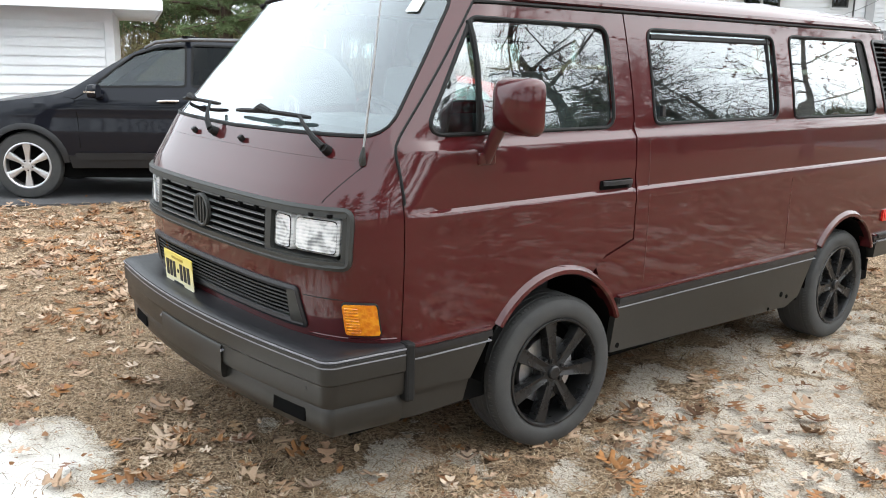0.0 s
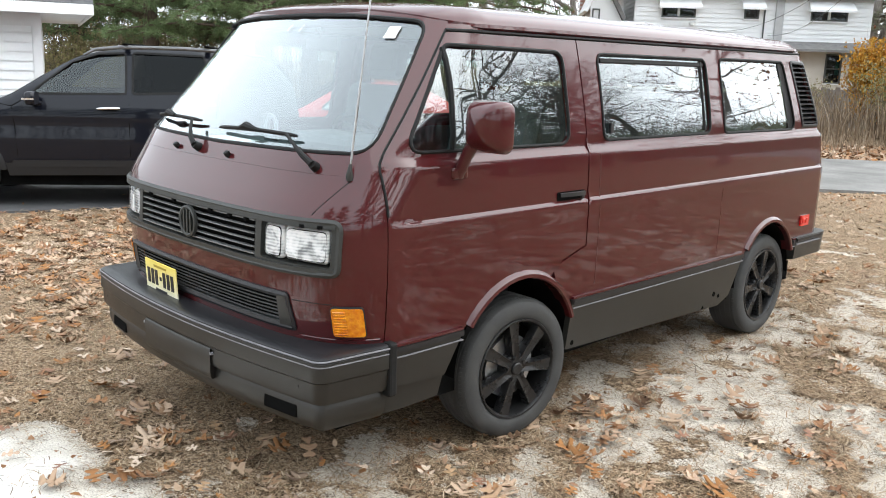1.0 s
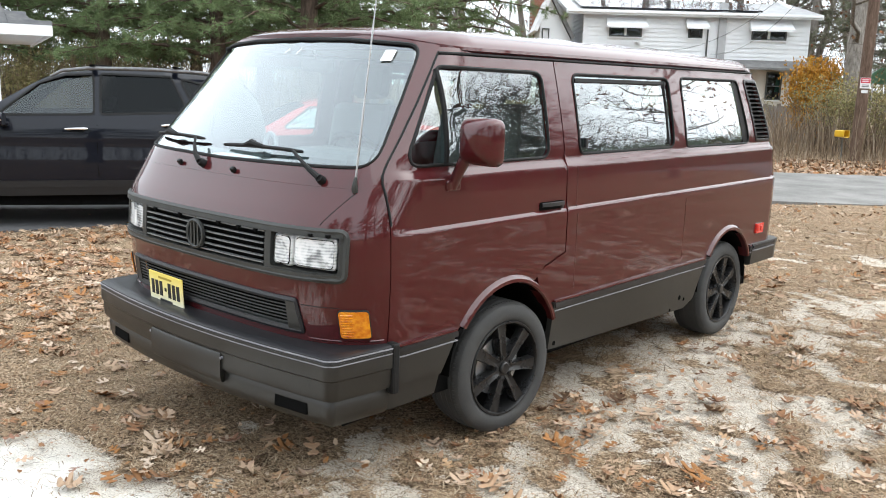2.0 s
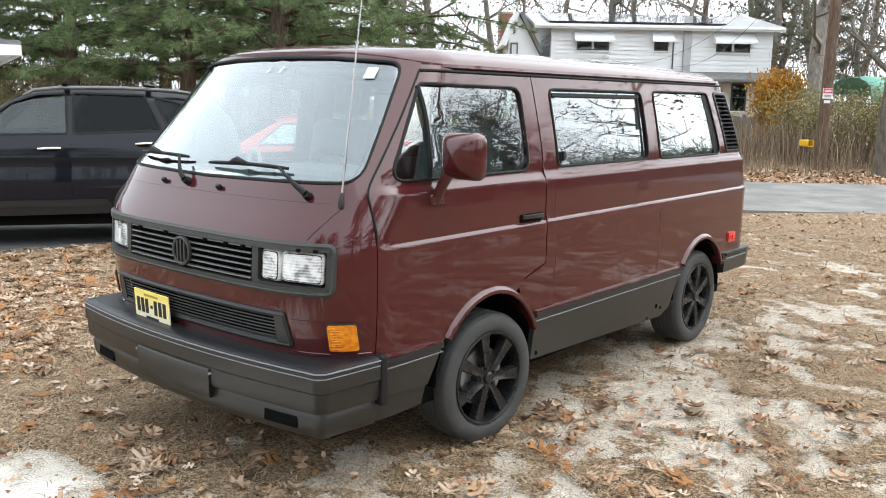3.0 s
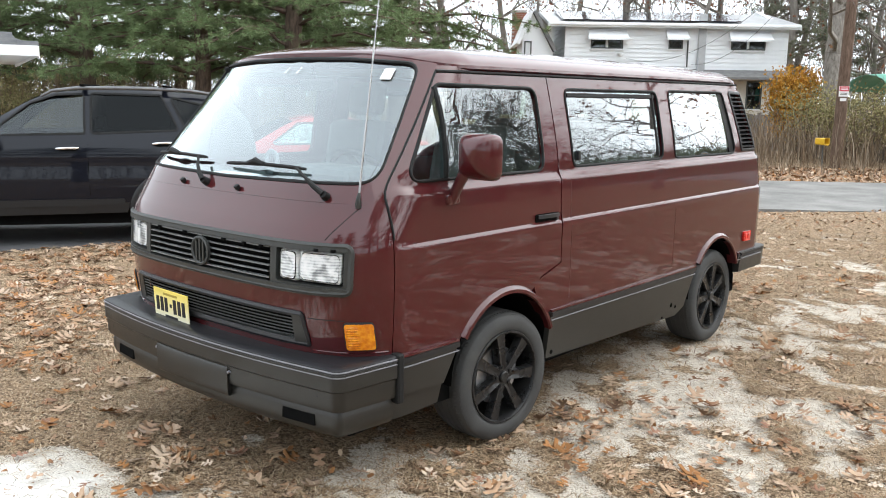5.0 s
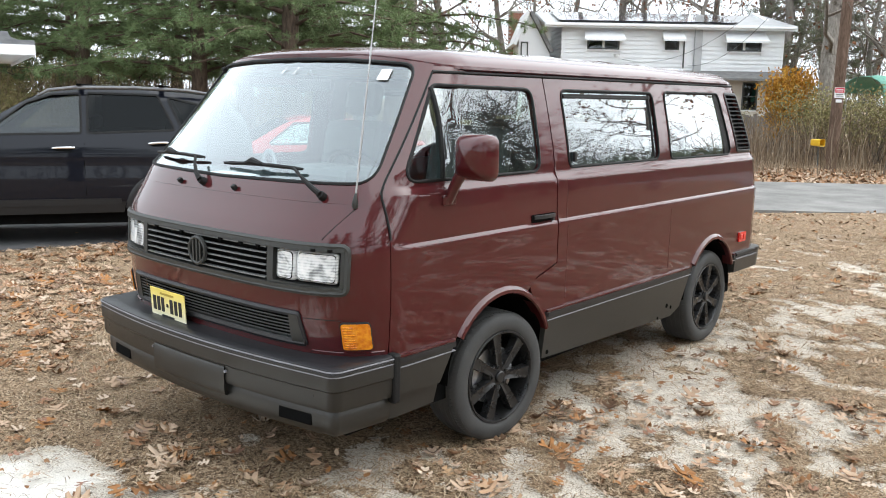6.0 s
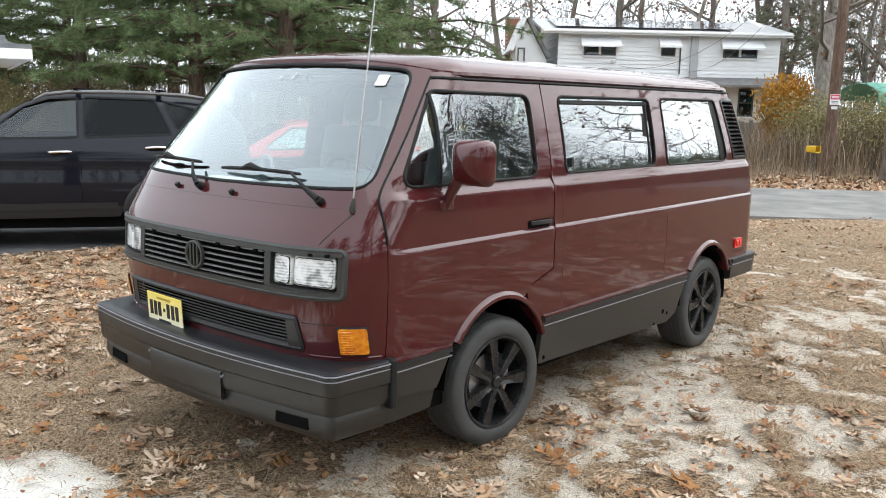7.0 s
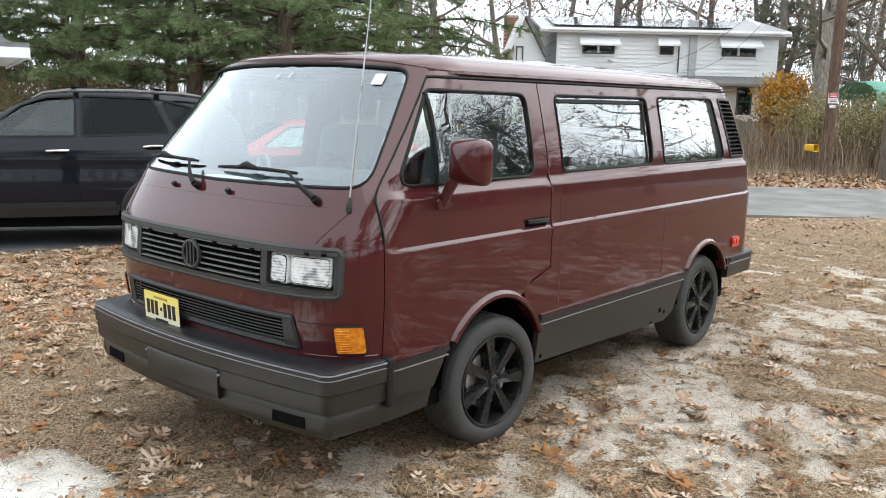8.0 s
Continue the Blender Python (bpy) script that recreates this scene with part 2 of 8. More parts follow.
def near_line(px, py, poly, dist):
    q = np.asarray(poly)
    best = np.full(len(px), 1e9)
    for (a, b), (c, d) in zip(q, np.roll(q, -1, axis=0)):
        dx, dy = c - a, d - b
        L = dx * dx + dy * dy + 1e-12
        t = np.clip(((px - a) * dx + (py - b) * dy) / L, 0, 1)
        best = np.minimum(best, np.hypot(px - a - t * dx, py - b - t * dy))
    return best < dist


def subdivide(poly, step):
    out = []
    for (a, b), (c, d) in zip(poly, list(poly[1:]) + [poly[0]]):
        n = max(1, int(math.hypot(c - a, d - b) / step))
        out += [(a + (c - a) * k / n, b + (d - b) * k / n) for k in range(n)]
    return out


def sheet(name, outline, holes, step, place, material, parent, label="", rim=0.0, rows=(), inner=()):
    """A curved sheet: a flat outline with holes, filled with a fine net, bent by place(u, v) into space,
    with its free edges turned in by rim."""
    loops = [subdivide(outline, step)] + [subdivide(h, step) for h in holes]
    q = np.asarray(loops[0])
    us = np.arange(q[:, 0].min() + step / 2, q[:, 0].max(), step)
    vs = np.array(sorted(set(np.round(np.arange(q[:, 1].min() + step / 2, q[:, 1].max(), step), 5)) | set(rows)))
    gu, gv = [a.ravel() for a in np.meshgrid(us, vs)]
    keep = inside(gu, gv, loops[0])
    for lp in loops[1:]:
        keep &= ~inside(gu, gv, lp)
    gu, gv = gu[keep], gv[keep]
    inner = [subdivide(lp, step) for lp in inner]
    for lp in loops + inner:
        keep = ~near_line(gu, gv, lp, step * 0.4)
        gu, gv = gu[keep], gv[keep]
    verts, edges = [], []
    for lp in loops:
        base = len(verts)
        verts += [Vector(p) for p in lp]
        edges += [(base + k, base + (k + 1) % len(lp)) for k in range(len(lp))]
    for lp in inner:
        base = len(verts)
        verts += [Vector(p) for p in lp]
        edges += [(base + k, base + (k + 1) % len(lp)) for k in range(len(lp))]
    verts += [Vector((a, b)) for a, b in zip(gu, gv)]
    v2, _, f2, *_ = delaunay_2d_cdt(verts, edges, [], 0, 1e-6)
    cx = np.array([sum(v2[i].x for i in f) / len(f) for f in f2])
    cy = np.array([sum(v2[i].y for i in f) / len(f) for f in f2])
    ok = inside(cx, cy, loops[0])
    for lp in loops[1:]:
        ok &= ~inside(cx, cy, lp)
    bm = bmesh.new()
    vv = [bm.verts.new(place(p.x, p.y)) for p in v2]
    for f, k in zip(f2, ok):
        if k:
            try:
                bm.faces.new([vv[i] for i in f])
            except ValueError:
                pass
    bmesh.ops.delete(bm, geom=[v for v in bm.verts if not v.link_faces], context="VERTS")
    if rim:
        bm.normal_update()
        edge = [e for e in bm.edges if len(e.link_faces) == 1]
        inner, top = {}, {}
        for v in {v for e in edge for v in e.verts}:
            inner[v] = bm.verts.new(v.co - v.normal * rim)
            top[v] = bm.verts.new(v.co)
        for e in edge:
            f = e.link_faces[0]
            a, b = e.verts
            lo = [lp for lp in f.loops if lp.edge == e][0]
            a, b = lo.vert, lo.link_loop_next.vert
            bm.faces.new((top[b], top[a], inner[a], inner[b]))
    return part(name, bm, material, parent, label, smooth=True)


def ribbon(name, outline, place, width, depth, material, parent, label="", step=0.03, lift=0.0):
    """A rubber or metal moulding laid along a closed outline on a curved surface; width is its reach to both sides."""
    pts = subdivide(outline, step)
    n = len(pts)
    sections = []
    for i in range(n):
        a, b = Vector(pts[i - 1]), Vector(pts[(i + 1) % n])
        d = (b - a).normalized()
        nn = Vector((-d.y, d.x))
        p = Vector(pts[i])
        lo, hi = p - nn * width, p + nn * width
        A, B = Vector(place(lo.x, lo.y)), Vector(place(hi.x, hi.y))
        e = 1e-3
        tu = Vector(place(p.x + e, p.y)) - Vector(place(p.x - e, p.y))
        tv = Vector(place(p.x, p.y + e)) - Vector(place(p.x, p.y - e))
        nor = tu.cross(tv).normalized()
        C = (A + B) / 2
        sections.append([A - nor * 0.004, A + nor * (depth * 0.6 + lift), C + nor * (depth + lift), B + nor * (depth * 0.6 + lift), B - nor * 0.004])
    bm = bmesh.new()
    add_strip(bm, None, sections, closed=True)
    bmesh.ops.recalc_face_normals(bm, faces=bm.faces[:])
    return part(name, bm, material, parent, label, smooth=True)

# ---- ground, road, driveway ----
def lattice(ix, iy, seed):
    h = (ix * 374761393 + iy * 668265263 + seed * 1442695041) & 0x7FFFFFFF
    h = ((h ^ (h >> 13)) * 1274126177) & 0x7FFFFFFF
    return ((h ^ (h >> 16)) & 0xFFFF) / 65535.0


def value_noise(x, y, scale, seed=0, octaves=4):
    x, y = np.asarray(x, float) / scale, np.asarray(y, float) / scale
    total, amp, norm = 0.0, 1.0, 0.0
    for o in range(octaves):
        fx, fy = np.floor(x).astype(np.int64), np.floor(y).astype(np.int64)
        u, v = x - fx, y - fy
        u, v = u * u * (3 - 2 * u), v * v * (3 - 2 * v)
        a, b = lattice(fx, fy, seed + o), lattice(fx + 1, fy, seed + o)
        c, d = lattice(fx, fy + 1, seed + o), lattice(fx + 1, fy + 1, seed + o)
        total = total + amp * ((a * (1 - u) + b * u) * (1 - v) + (c * (1 - u) + d * u) * v)
        norm += amp
        amp *= 0.5
        x, y = x * 2.03 + 17.1, y * 2.03 + 5.3
    return total / norm


def drive_edge(y):
    """x of the lawn-side edge of the driveway."""
    return -6.904 + 0.374 * y


def road_across(x, y):
    """Distance across the road: 9.5 at its near edge, 14.7 at its far edge."""
    return -0.6 * x + 0.8 * y


def ground_z(x, y):
    x, y = np.asarray(x, float), np.asarray(y, float)
    t = np.clip((-3.2 - x + 0.3 * y) / 3.0, 0, 1)
    return -0.09 * t * t * (3 - 2 * t)


def blob(x, y, cx, cy, rx, ry, turn=0.0):
    c, s = math.cos(turn), math.sin(turn)
    u, v = (x - cx) * c + (y - cy) * s, -(x - cx) * s + (y - cy) * c
    return np.exp(-((u / rx) ** 2 + (v / ry) ** 2))


def sand_share(x, y):
    """0: deep pine straw and litter; 1: bare pale sand."""
    x, y = np.asarray(x, float), np.asarray(y, float)
    n = value_noise(x, y, 0.7, 3, 5)
    n2 = value_noise(x + 0.6 * y, y - 0.2 * x, 0.17, 9, 4)
    bias = 0.22 * blob(x, y, 2.1, 2.6, 1.6, 2.2, 0.2) + 0.52 * blob(x, y, 1.30, 0.5, 0.55, 0.9) + 0.50 * blob(x, y, 0.85, 1.6, 0.5, 1.2) + 0.06 * blob(x, y, 3.4, 5.5, 2.0, 2.6)
    bias = bias + 0.10 * blob(x, y, 4.2, 0.5, 1.6, 2.0) + 0.35 * blob(x, y, 1.40, -0.40, 0.45, 0.25) - 0.16 * blob(x, y, 0.2, -1.1, 1.0, 0.5)
    bias = bias - 0.30 * np.clip((-x - 0.2) / 1.2, 0, 1)
    base = n * 0.75 + n2 * 1.35 + bias * 0.80 - 1.19
    n3 = value_noise(x, y, 0.30, 13, 4)
    patch = (1.06 - np.hypot((x + 0.02) / 0.92, (y + 2.32) / 0.90) + (n3 - 0.5) * 0.75) * 4.2
    base = np.maximum(base * 2.3, patch)
    away = np.clip((np.hypot((x - 0.5) / 0.8, y - 1.5) - 5.0) / 3.0, 0, 1)
    return np.clip(base + 0.30, 0, np.where(patch > 0.4, 2.0, 1.0)) * (1 - 0.75 * away)


def axis_points(lo, hi, step, far):
    mid = np.arange(lo, hi, step)
    out = [hi]
    s = step * 1.5
    while out[-1] < far:
        out.append(out[-1] + s)
        s *= 1.25
    out = np.array(out)
    return np.concatenate([lo - (out[1:] - hi)[::-1], mid, out])


gx, gy = axis_points(-8.0, 7.5, 0.06, 420), axis_points(-5.5, 11.0, 0.06, 420)
GX, GY = np.meshgrid(gx, gy)
share = sand_share(GX, GY)
relief = 0.022 * (value_noise(GX, GY, 0.5, 21, 3) - 0.5) + 0.012 * (value_noise(GX, GY, 0.12, 33, 2) - 0.5) * (1 - 0.6 * share) - 0.010 * share
relief = relief * np.clip((10 - np.hypot(GX, GY)) / 4 + 0.2, 0.1, 1)
GZ = ground_z(GX, GY) + relief - 0.006
on_drive = (GX < drive_edge(GY) + 0.02) & (GX > -14) & (GY < 9.5)
on_road = (road_across(GX, GY) > 9.55) & (road_across(GX, GY) < 14.65)
GZ = np.where(on_drive, -0.115, GZ)
GZ = np.where(on_road, np.minimum(GZ, -0.03), GZ)
nx, ny = len(gx), len(gy)
idx = np.arange(nx * ny).reshape(ny, nx)
quads = np.stack([idx[:-1, :-1], idx[:-1, 1:], idx[1:, 1:], idx[1:, :-1]], -1).reshape(-1, 4)


def quick_mesh(name, verts, faces, material, smooth=False):
    """Large meshes from arrays of equal-sided faces."""
    me = bpy.data.meshes.new(name)
    verts, faces = np.asarray(verts, np.float32), np.asarray(faces, np.int32)
    k = faces.shape[1]
    me.vertices.add(len(verts))
    me.vertices.foreach_set("co", verts.ravel())
    me.loops.add(faces.size)
    me.loops.foreach_set("vertex_index", faces.ravel())
    me.polygons.add(len(faces))
    me.polygons.foreach_set("loop_start", np.arange(0, faces.size, k, dtype=np.int32))
    me.update(calc_edges=True)
    me.validate()
    for m in material if isinstance(material, (list, tuple)) else (material,):
        me.materials.append(m)
    if smooth:
        me.shade_smooth()
    return new(name, me)


def attribute(m, name):
    n = m.node_tree.nodes.new("ShaderNodeAttribute")
    n.attribute_name = name
    return n.outputs["Fac"]


M_GROUND = mat("sand_and_straw", (0.4, 0.35, 0.28), 0.95, spec=0.2)
fine = noise_tex(M_GROUND, 60.0, 6.0, 0.75)
mid = noise_tex(M_GROUND, 9.0, 6.0, 0.65)
grit = noise_tex(M_GROUND, 140.0, 4.0, 0.75)
# the dark end of the straw ramp paints the shade between needles
straw = ramp(M_GROUND, fine, [(0.38, (0.020, 0.013, 0.008)), (0.46, (0.10, 0.064, 0.037)), (0.53, (0.29, 0.20, 0.122)), (0.61, (0.60, 0.47, 0.33))])
straw = mixed(M_GROUND, maths(M_GROUND, "MULTIPLY", mid, 0.25), straw, (0.36, 0.25, 0.16))
sand = ramp(M_GROUND, grit, [(0.38, (0.15, 0.115, 0.08)), (0.46, (0.52, 0.46, 0.385)), (0.56, (0.78, 0.73, 0.645))])
sand = mixed(M_GROUND, ramp(M_GROUND, mid, [(0.4, (0.0, 0.0, 0.0)), (0.75, (0.55, 0.55, 0.55))]), sand, (0.44, 0.36, 0.27))
sh = attribute(M_GROUND, "sand")
sand = mixed(M_GROUND, maths(M_GROUND, "MULTIPLY_ADD", sh, 1.4, -1.4, True), sand, ramp(M_GROUND, grit, [(0.25, (0.60, 0.56, 0.50)), (0.42, (0.90, 0.875, 0.82))]))
edge_ = maths(M_GROUND, "ADD", sh, maths(M_GROUND, "MULTIPLY_ADD", fine, 1.5, -0.75))
k_ = ramp(M_GROUND, edge_, [(0.46, (0, 0, 0)), (0.56, (1, 1, 1))])
link(M_GROUND, mixed(M_GROUND, k_, straw, sand), bsdf(M_GROUND).inputs["Base Color"])
bump(M_GROUND, maths(M_GROUND, "ADD", fine, maths(M_GROUND, "MULTIPLY", grit, 0.5)), 0.9, 0.014)
ground = quick_mesh("ground", np.stack([GX.ravel(), GY.ravel(), GZ.ravel()], -1), quads, M_GROUND, True)
ground.data.attributes.new("sand", "FLOAT", "POINT").data.foreach_set("value", share.ravel().astype(np.float32))
tagged(ground, "pale sandy ground under pine straw and oak leaves", "ground", kind="structure")

M_ASPHALT = varied("worn_asphalt", (0.050, 0.050, 0.053), (0.085, 0.085, 0.088), 2.0, 0.88, fine=0.5, fine_scale=140.0, vector="world")
M_ROAD = varied("pale_worn_road", (0.11, 0.107, 0.101), (0.245, 0.237, 0.224), 1.1, 0.92, fine=0.6, fine_scale=45.0, vector="world")


def strip_slab(name, near, far, z, material, label, category):
    """A thin slab between two rows of points in plan."""
    bm = bmesh.new()
    rows = []
    for (a, b), (c, d) in zip(near, far):
        rows.append([bm.verts.new((a, b, z)), bm.verts.new((c, d, z)), bm.verts.new((c, d, z - 0.2)), bm.verts.new((a, b, z - 0.2))])
    for p, q in zip(rows, rows[1:]):
        for k in range(4):
            bm.faces.new((p[k], q[k], q[(k + 1) % 4], p[(k + 1) % 4]))
    bm.faces.new(rows[0])
    bm.faces.new(rows[-1][::-1])
    bmesh.ops.recalc_face_normals(bm, faces=bm.faces[:])
    return tagged(part(name, bm, material), label, category, kind="structure")


ys = np.linspace(-16, 8.6, 60)
wob = 0.06 * (value_noise(ys * 0 + 3, ys, 0.8, 5, 3) - 0.5)
strip_slab("driveway", [(drive_edge(y) + float(w), y) for y, w in zip(ys, wob)], [(drive_edge(y) - 5.6, y) for y in ys], -0.082, M_ASPHALT, "dark asphalt driveway with scattered leaves", "driveway")
ts = np.linspace(-70, 70, 120)
wob = 0.16 * (value_noise(ts, ts * 0, 1.4, 8, 3) - 0.5)
strip_slab("road", [(-0.6 * (9.5 + w) + 0.8 * t, 0.8 * (9.5 + w) + 0.6 * t) for t, w in zip(ts, wob)], [(-0.6 * 14.7 + 0.8 * t, 0.8 * 14.7 + 0.6 * t) for t in ts], -0.012, M_ROAD, "pale grey worn asphalt road", "road")

# ---- litter on the ground ----
rng = np.random.default_rng(11)


def oak_leaf(slim, curl, lean=0.0):
    """A pointed, deeply lobed oak leaf about 1 long with a raised midrib. Returns vertices and triangles."""
    half = [(0.0, 0.008), (0.20, 0.012), (0.24, 0.06), (0.21, 0.19), (0.30, 0.29), (0.36, 0.19), (0.40, 0.06), (0.46, 0.08), (0.50, 0.24), (0.53, 0.37), (0.66, 0.42), (0.64, 0.27), (0.68, 0.07), (0.76, 0.09), (0.83, 0.20), (0.93, 0.22), (0.92, 0.08), (1.0, 0.0)]
    half = [(x, y * slim) for x, y in half]
    v, f = [], []
    for x, y in half:
        v.append((x - 0.5, lean * (x - 0.5) ** 2, 0.01 + curl * (x - 0.5) ** 2))
    n = len(half)
    for s in (1, -1):
        b = len(v)
        for i, (x, y) in enumerate(half):
            z = 0.01 + curl * (x - 0.5) ** 2 + abs(curl) * 1.2 * y * y + 0.025 * math.sin(9 * x + 2 * s) * y / 0.3
            v.append((x - 0.5, s * y * (1.0 if s > 0 else 0.88) + lean * (x - 0.5) ** 2, z))
        for i in range(n - 1):
            f += [(i, i + 1, b + i + 1), (i, b + i + 1, b + i)] if s < 0 else [(i, b + i + 1, i + 1), (i, b + i, b + i + 1)]
    return np.array(v), np.array(f)


LEAF_SHAPES = [oak_leaf(1.0, 0.15, 0.2), oak_leaf(0.8, 0.4, -0.25), oak_leaf(1.1, 0.7, 0.1), oak_leaf(0.7, -0.3, 0.3), oak_leaf(0.9, -0.5, -0.2), oak_leaf(1.05, 1.0, 0.15)]


def island_tones(name, tones, rough=0.85, sheen=0.2):
    m = mat(name, tones[0], rough, spec=sheen)
    r = node(m, "ShaderNodeNewGeometry").outputs["Random Per Island"]
    stops = [(i / (len(tones) - 1), c) for i, c in enumerate(tones)]
    c = ramp(m, r, stops)
    n = noise_tex(m, 55.0, 4.0, 0.6)
    link(m, mixed(m, maths(m, "MULTIPLY", n, 0.75), c, mixed(m, 0.5, c, (0.06, 0.035, 0.02)), "MIX"), bsdf(m).inputs["Base Color"])
    return m


LEAF_TONES = [(0.09, 0.048, 0.027), (0.44, 0.285, 0.175), (0.60, 0.45, 0.325), (0.25, 0.118, 0.055), (0.42, 0.265, 0.16), (0.68, 0.545, 0.42), (0.15, 0.075, 0.042), (0.38, 0.175, 0.062), (0.29, 0.155, 0.09), (0.56, 0.41, 0.285)]


def leaf_piece(curl, points):
    """A curled scrap of a leaf: a ragged fan round one raised point."""
    ring = [(math.cos(math.tau * k / points) * (0.5, 0.26, 0.44, 0.20, 0.38, 0.24)[k % 6], math.sin(math.tau * k / points) * (0.20, 0.36, 0.24, 0.30, 0.16, 0.34)[k % 6]) for k in range(points)]
    v = [(0.0, 0.0, 0.02)] + [(x, y, 0.02 + curl * (x * x - y * y) + 0.05 * math.sin(5 * x)) for x, y in ring]
    f = [(0, 1 + k, 1 + (k + 1) % points) for k in range(points)]
    return np.array(v), np.array(f)


LEAF_PIECES = [leaf_piece(0.5, 7), leaf_piece(-0.4, 8), leaf_piece(1.0, 9), leaf_piece(0.3, 11)]
M_LEAF = island_tones("dry_oak_leaf", LEAF_TONES)


def scatter_leaves(name, xs, ys, sizes, lift, label, tilt=0.18, shapes=LEAF_SHAPES):
    V, F, base = [], [], 0
    for x, y, s in zip(xs, ys, sizes):
        v, f = shapes[rng.integers(len(shapes))]
        e = Euler((rng.normal() * tilt, rng.normal() * tilt, rng.uniform(0, math.tau)))
        m = np.array(e.to_matrix())
        q = (v * (s, s, s * rng.uniform(0.4, 1.3))) @ m.T
        z0 = float(ground_z(x, y)) + lift
        if x < drive_edge(y):
            z0 = -0.082 + 0.002
        q = q + (x, y, z0 - q[:, 2].min() * 0.75)
        V.append(q)
        F.append(f + base)
        base += len(v)
    ob = quick_mesh(name, np.concatenate(V), np.concatenate(F), M_LEAF)
    return tagged(ob, label, "leaves", kind="stuff")


def keep_points(n, x0, x1, y0, y1, test):
    x, y = rng.uniform(x0, x1, n), rng.uniform(y0, y1, n)
    k = rng.uniform(0, 1, n) < test(x, y)
    return x[k], y[k]


def litter_density(x, y):
    s = sand_share(x, y)
    c = value_noise(x, y, 0.55, 41, 3)
    d = np.clip((c - 0.36) * 2.2, 0.10, 0.8) * (1 - 0.6 * np.minimum(s, 1))
    left = np.clip((-x - 0.4) / 2.5, 0, 1) * np.clip((y + 1.2) / 2.0, 0, 1)
    d = d * (0.42 + 1.6 * left + 0.45 * np.clip((0.2 - y) / 0.8, 0, 1))
    d = d + 0.8 * blob(x, y, 1.0, 0.50, 0.28, 0.32) + 0.40 * blob(x, y, 1.05, -0.45, 0.34, 0.16) + 0.3 * blob(x, y, 2.06, 1.67, 0.14, 0.25) + 0.25 * blob(x, y, 1.78, 0.75, 0.2, 0.12)
    d = d * (np.abs(road_across(x, y) - 12.1) > 2.5) + 0.02
    under = (np.abs(x) < 0.85) & (y > -1.0) & (y < 3.0)
    d = np.where(under, d * 0.4, d)
    return np.where(x < drive_edge(y) + 0.05, 0.02, np.clip(d, 0, 1))


lx, ly = keep_points(17000, -7.2, 4.2, -2.6, 6.0, litter_density)
scatter_leaves("fallen_oak_leaves", lx, ly, rng.uniform(0.06, 0.145, len(lx)), 0.006, "curled tan and brown oak leaves on the ground")
frag_x, frag_y = keep_points(15000, -4.0, 3.6, -2.4, 4.0, lambda x, y: np.clip(litter_density(x, y) * 1.1 + 0.15, 0, 1) * (x > drive_edge(y)))
scatter_leaves("leaf_fragments", frag_x, frag_y, rng.uniform(0.018, 0.055, len(frag_x)), 0.0, "broken brown leaf fragments among pine straw", 0.3, LEAF_PIECES)
lx, ly = keep_points(12000, -7.5, 6.5, 4.5, 12.2, lambda x, y: np.where(x < drive_edge(y), 0.0, (0.36 + 0.6 * np.clip((road_across(x, y) - 6.8) / 1.5, 0, 1)) * (np.abs(road_across(x, y) - 12.1) > 2.55)))
scatter_leaves("far_oak_leaves", lx, ly, rng.uniform(0.035, 0.085, len(lx)), 0.0, "brown oak leaves lying towards the road", 0.2, LEAF_PIECES)
lx, ly = keep_points(26000, -14, 8, 13, 28, lambda x, y: 1.0 * (road_across(x, y) > 14.5) * (road_across(x, y) < 19.5))
scatter_leaves("verge_leaves", lx, ly, rng.uniform(0.09, 0.17, len(lx)), 0.0, "brown leaves heaped on the road verge", 0.3, LEAF_PIECES)

# big leaves that can be told apart, each its own thing
TONES = (("orange", (0.22, 0.098, 0.038), (0.38, 0.205, 0.095)), ("tan", (0.33, 0.215, 0.14), (0.52, 0.375, 0.265)), ("pale tan", (0.44, 0.335, 0.25), (0.60, 0.48, 0.375)), ("russet brown", (0.16, 0.075, 0.042), (0.30, 0.15, 0.09)), ("ochre", (0.28, 0.165, 0.08), (0.44, 0.285, 0.16)))
M_LEAF_TAN = [varied("leaf_tone", a, b, 5.0, 0.8, fine=0.4, fine_scale=26.0) for n, a, b in TONES]
orange_spots = [(0.81, 1.31), (0.88, 0.52), (1.28, 0.0), (-1.12, -1.1), (-0.68, -1.24), (-0.45, -1.06), (-0.09, -1.12), (0.32, -1.1), (1.19, -0.48), (0.87, 1.26), (0.92, 0.43), (1.28, 0.09)]
tan_spots = [(1.46, 2.04), (2.06, 2.02), (2.09, 1.48), (1.95, 1.33), (2.02, 0.77), (1.68, 0.22), (2.12, 0.41), (-2.05, -1.03), (-0.36, -1.08), (-0.35, -1.77), (-1.06, -1.58), (-0.41, -1.24), (1.07, 0.57), (0.96, -0.41), (1.92, 0.82)]
pale_spots = [(1.41, 1.17), (1.5, 0.8), (1.74, 0.57), (1.83, 0.55), (2.0, 0.4), (2.02, 0.21), (2.44, 0.68), (1.85, 0.02), (-1.04, -1.05), (-1.31, -0.8), (-1.19, -0.69), (-0.8, -1.04), (-0.11, -1.46), (0.02, -1.38), (2.2, 1.35), (-1.64, -1.17), (-1.47, -1.01)]
russet_spots = [(2.04, 1.64), (1.81, 1.07), (1.42, 0.58), (2.27, 0.45), (-1.25, -1.27), (-1.28, -1.1), (0.1, -1.0), (-0.63, -1.71), (-0.11, -1.64), (-0.91, -1.43), (1.11, -0.46)]
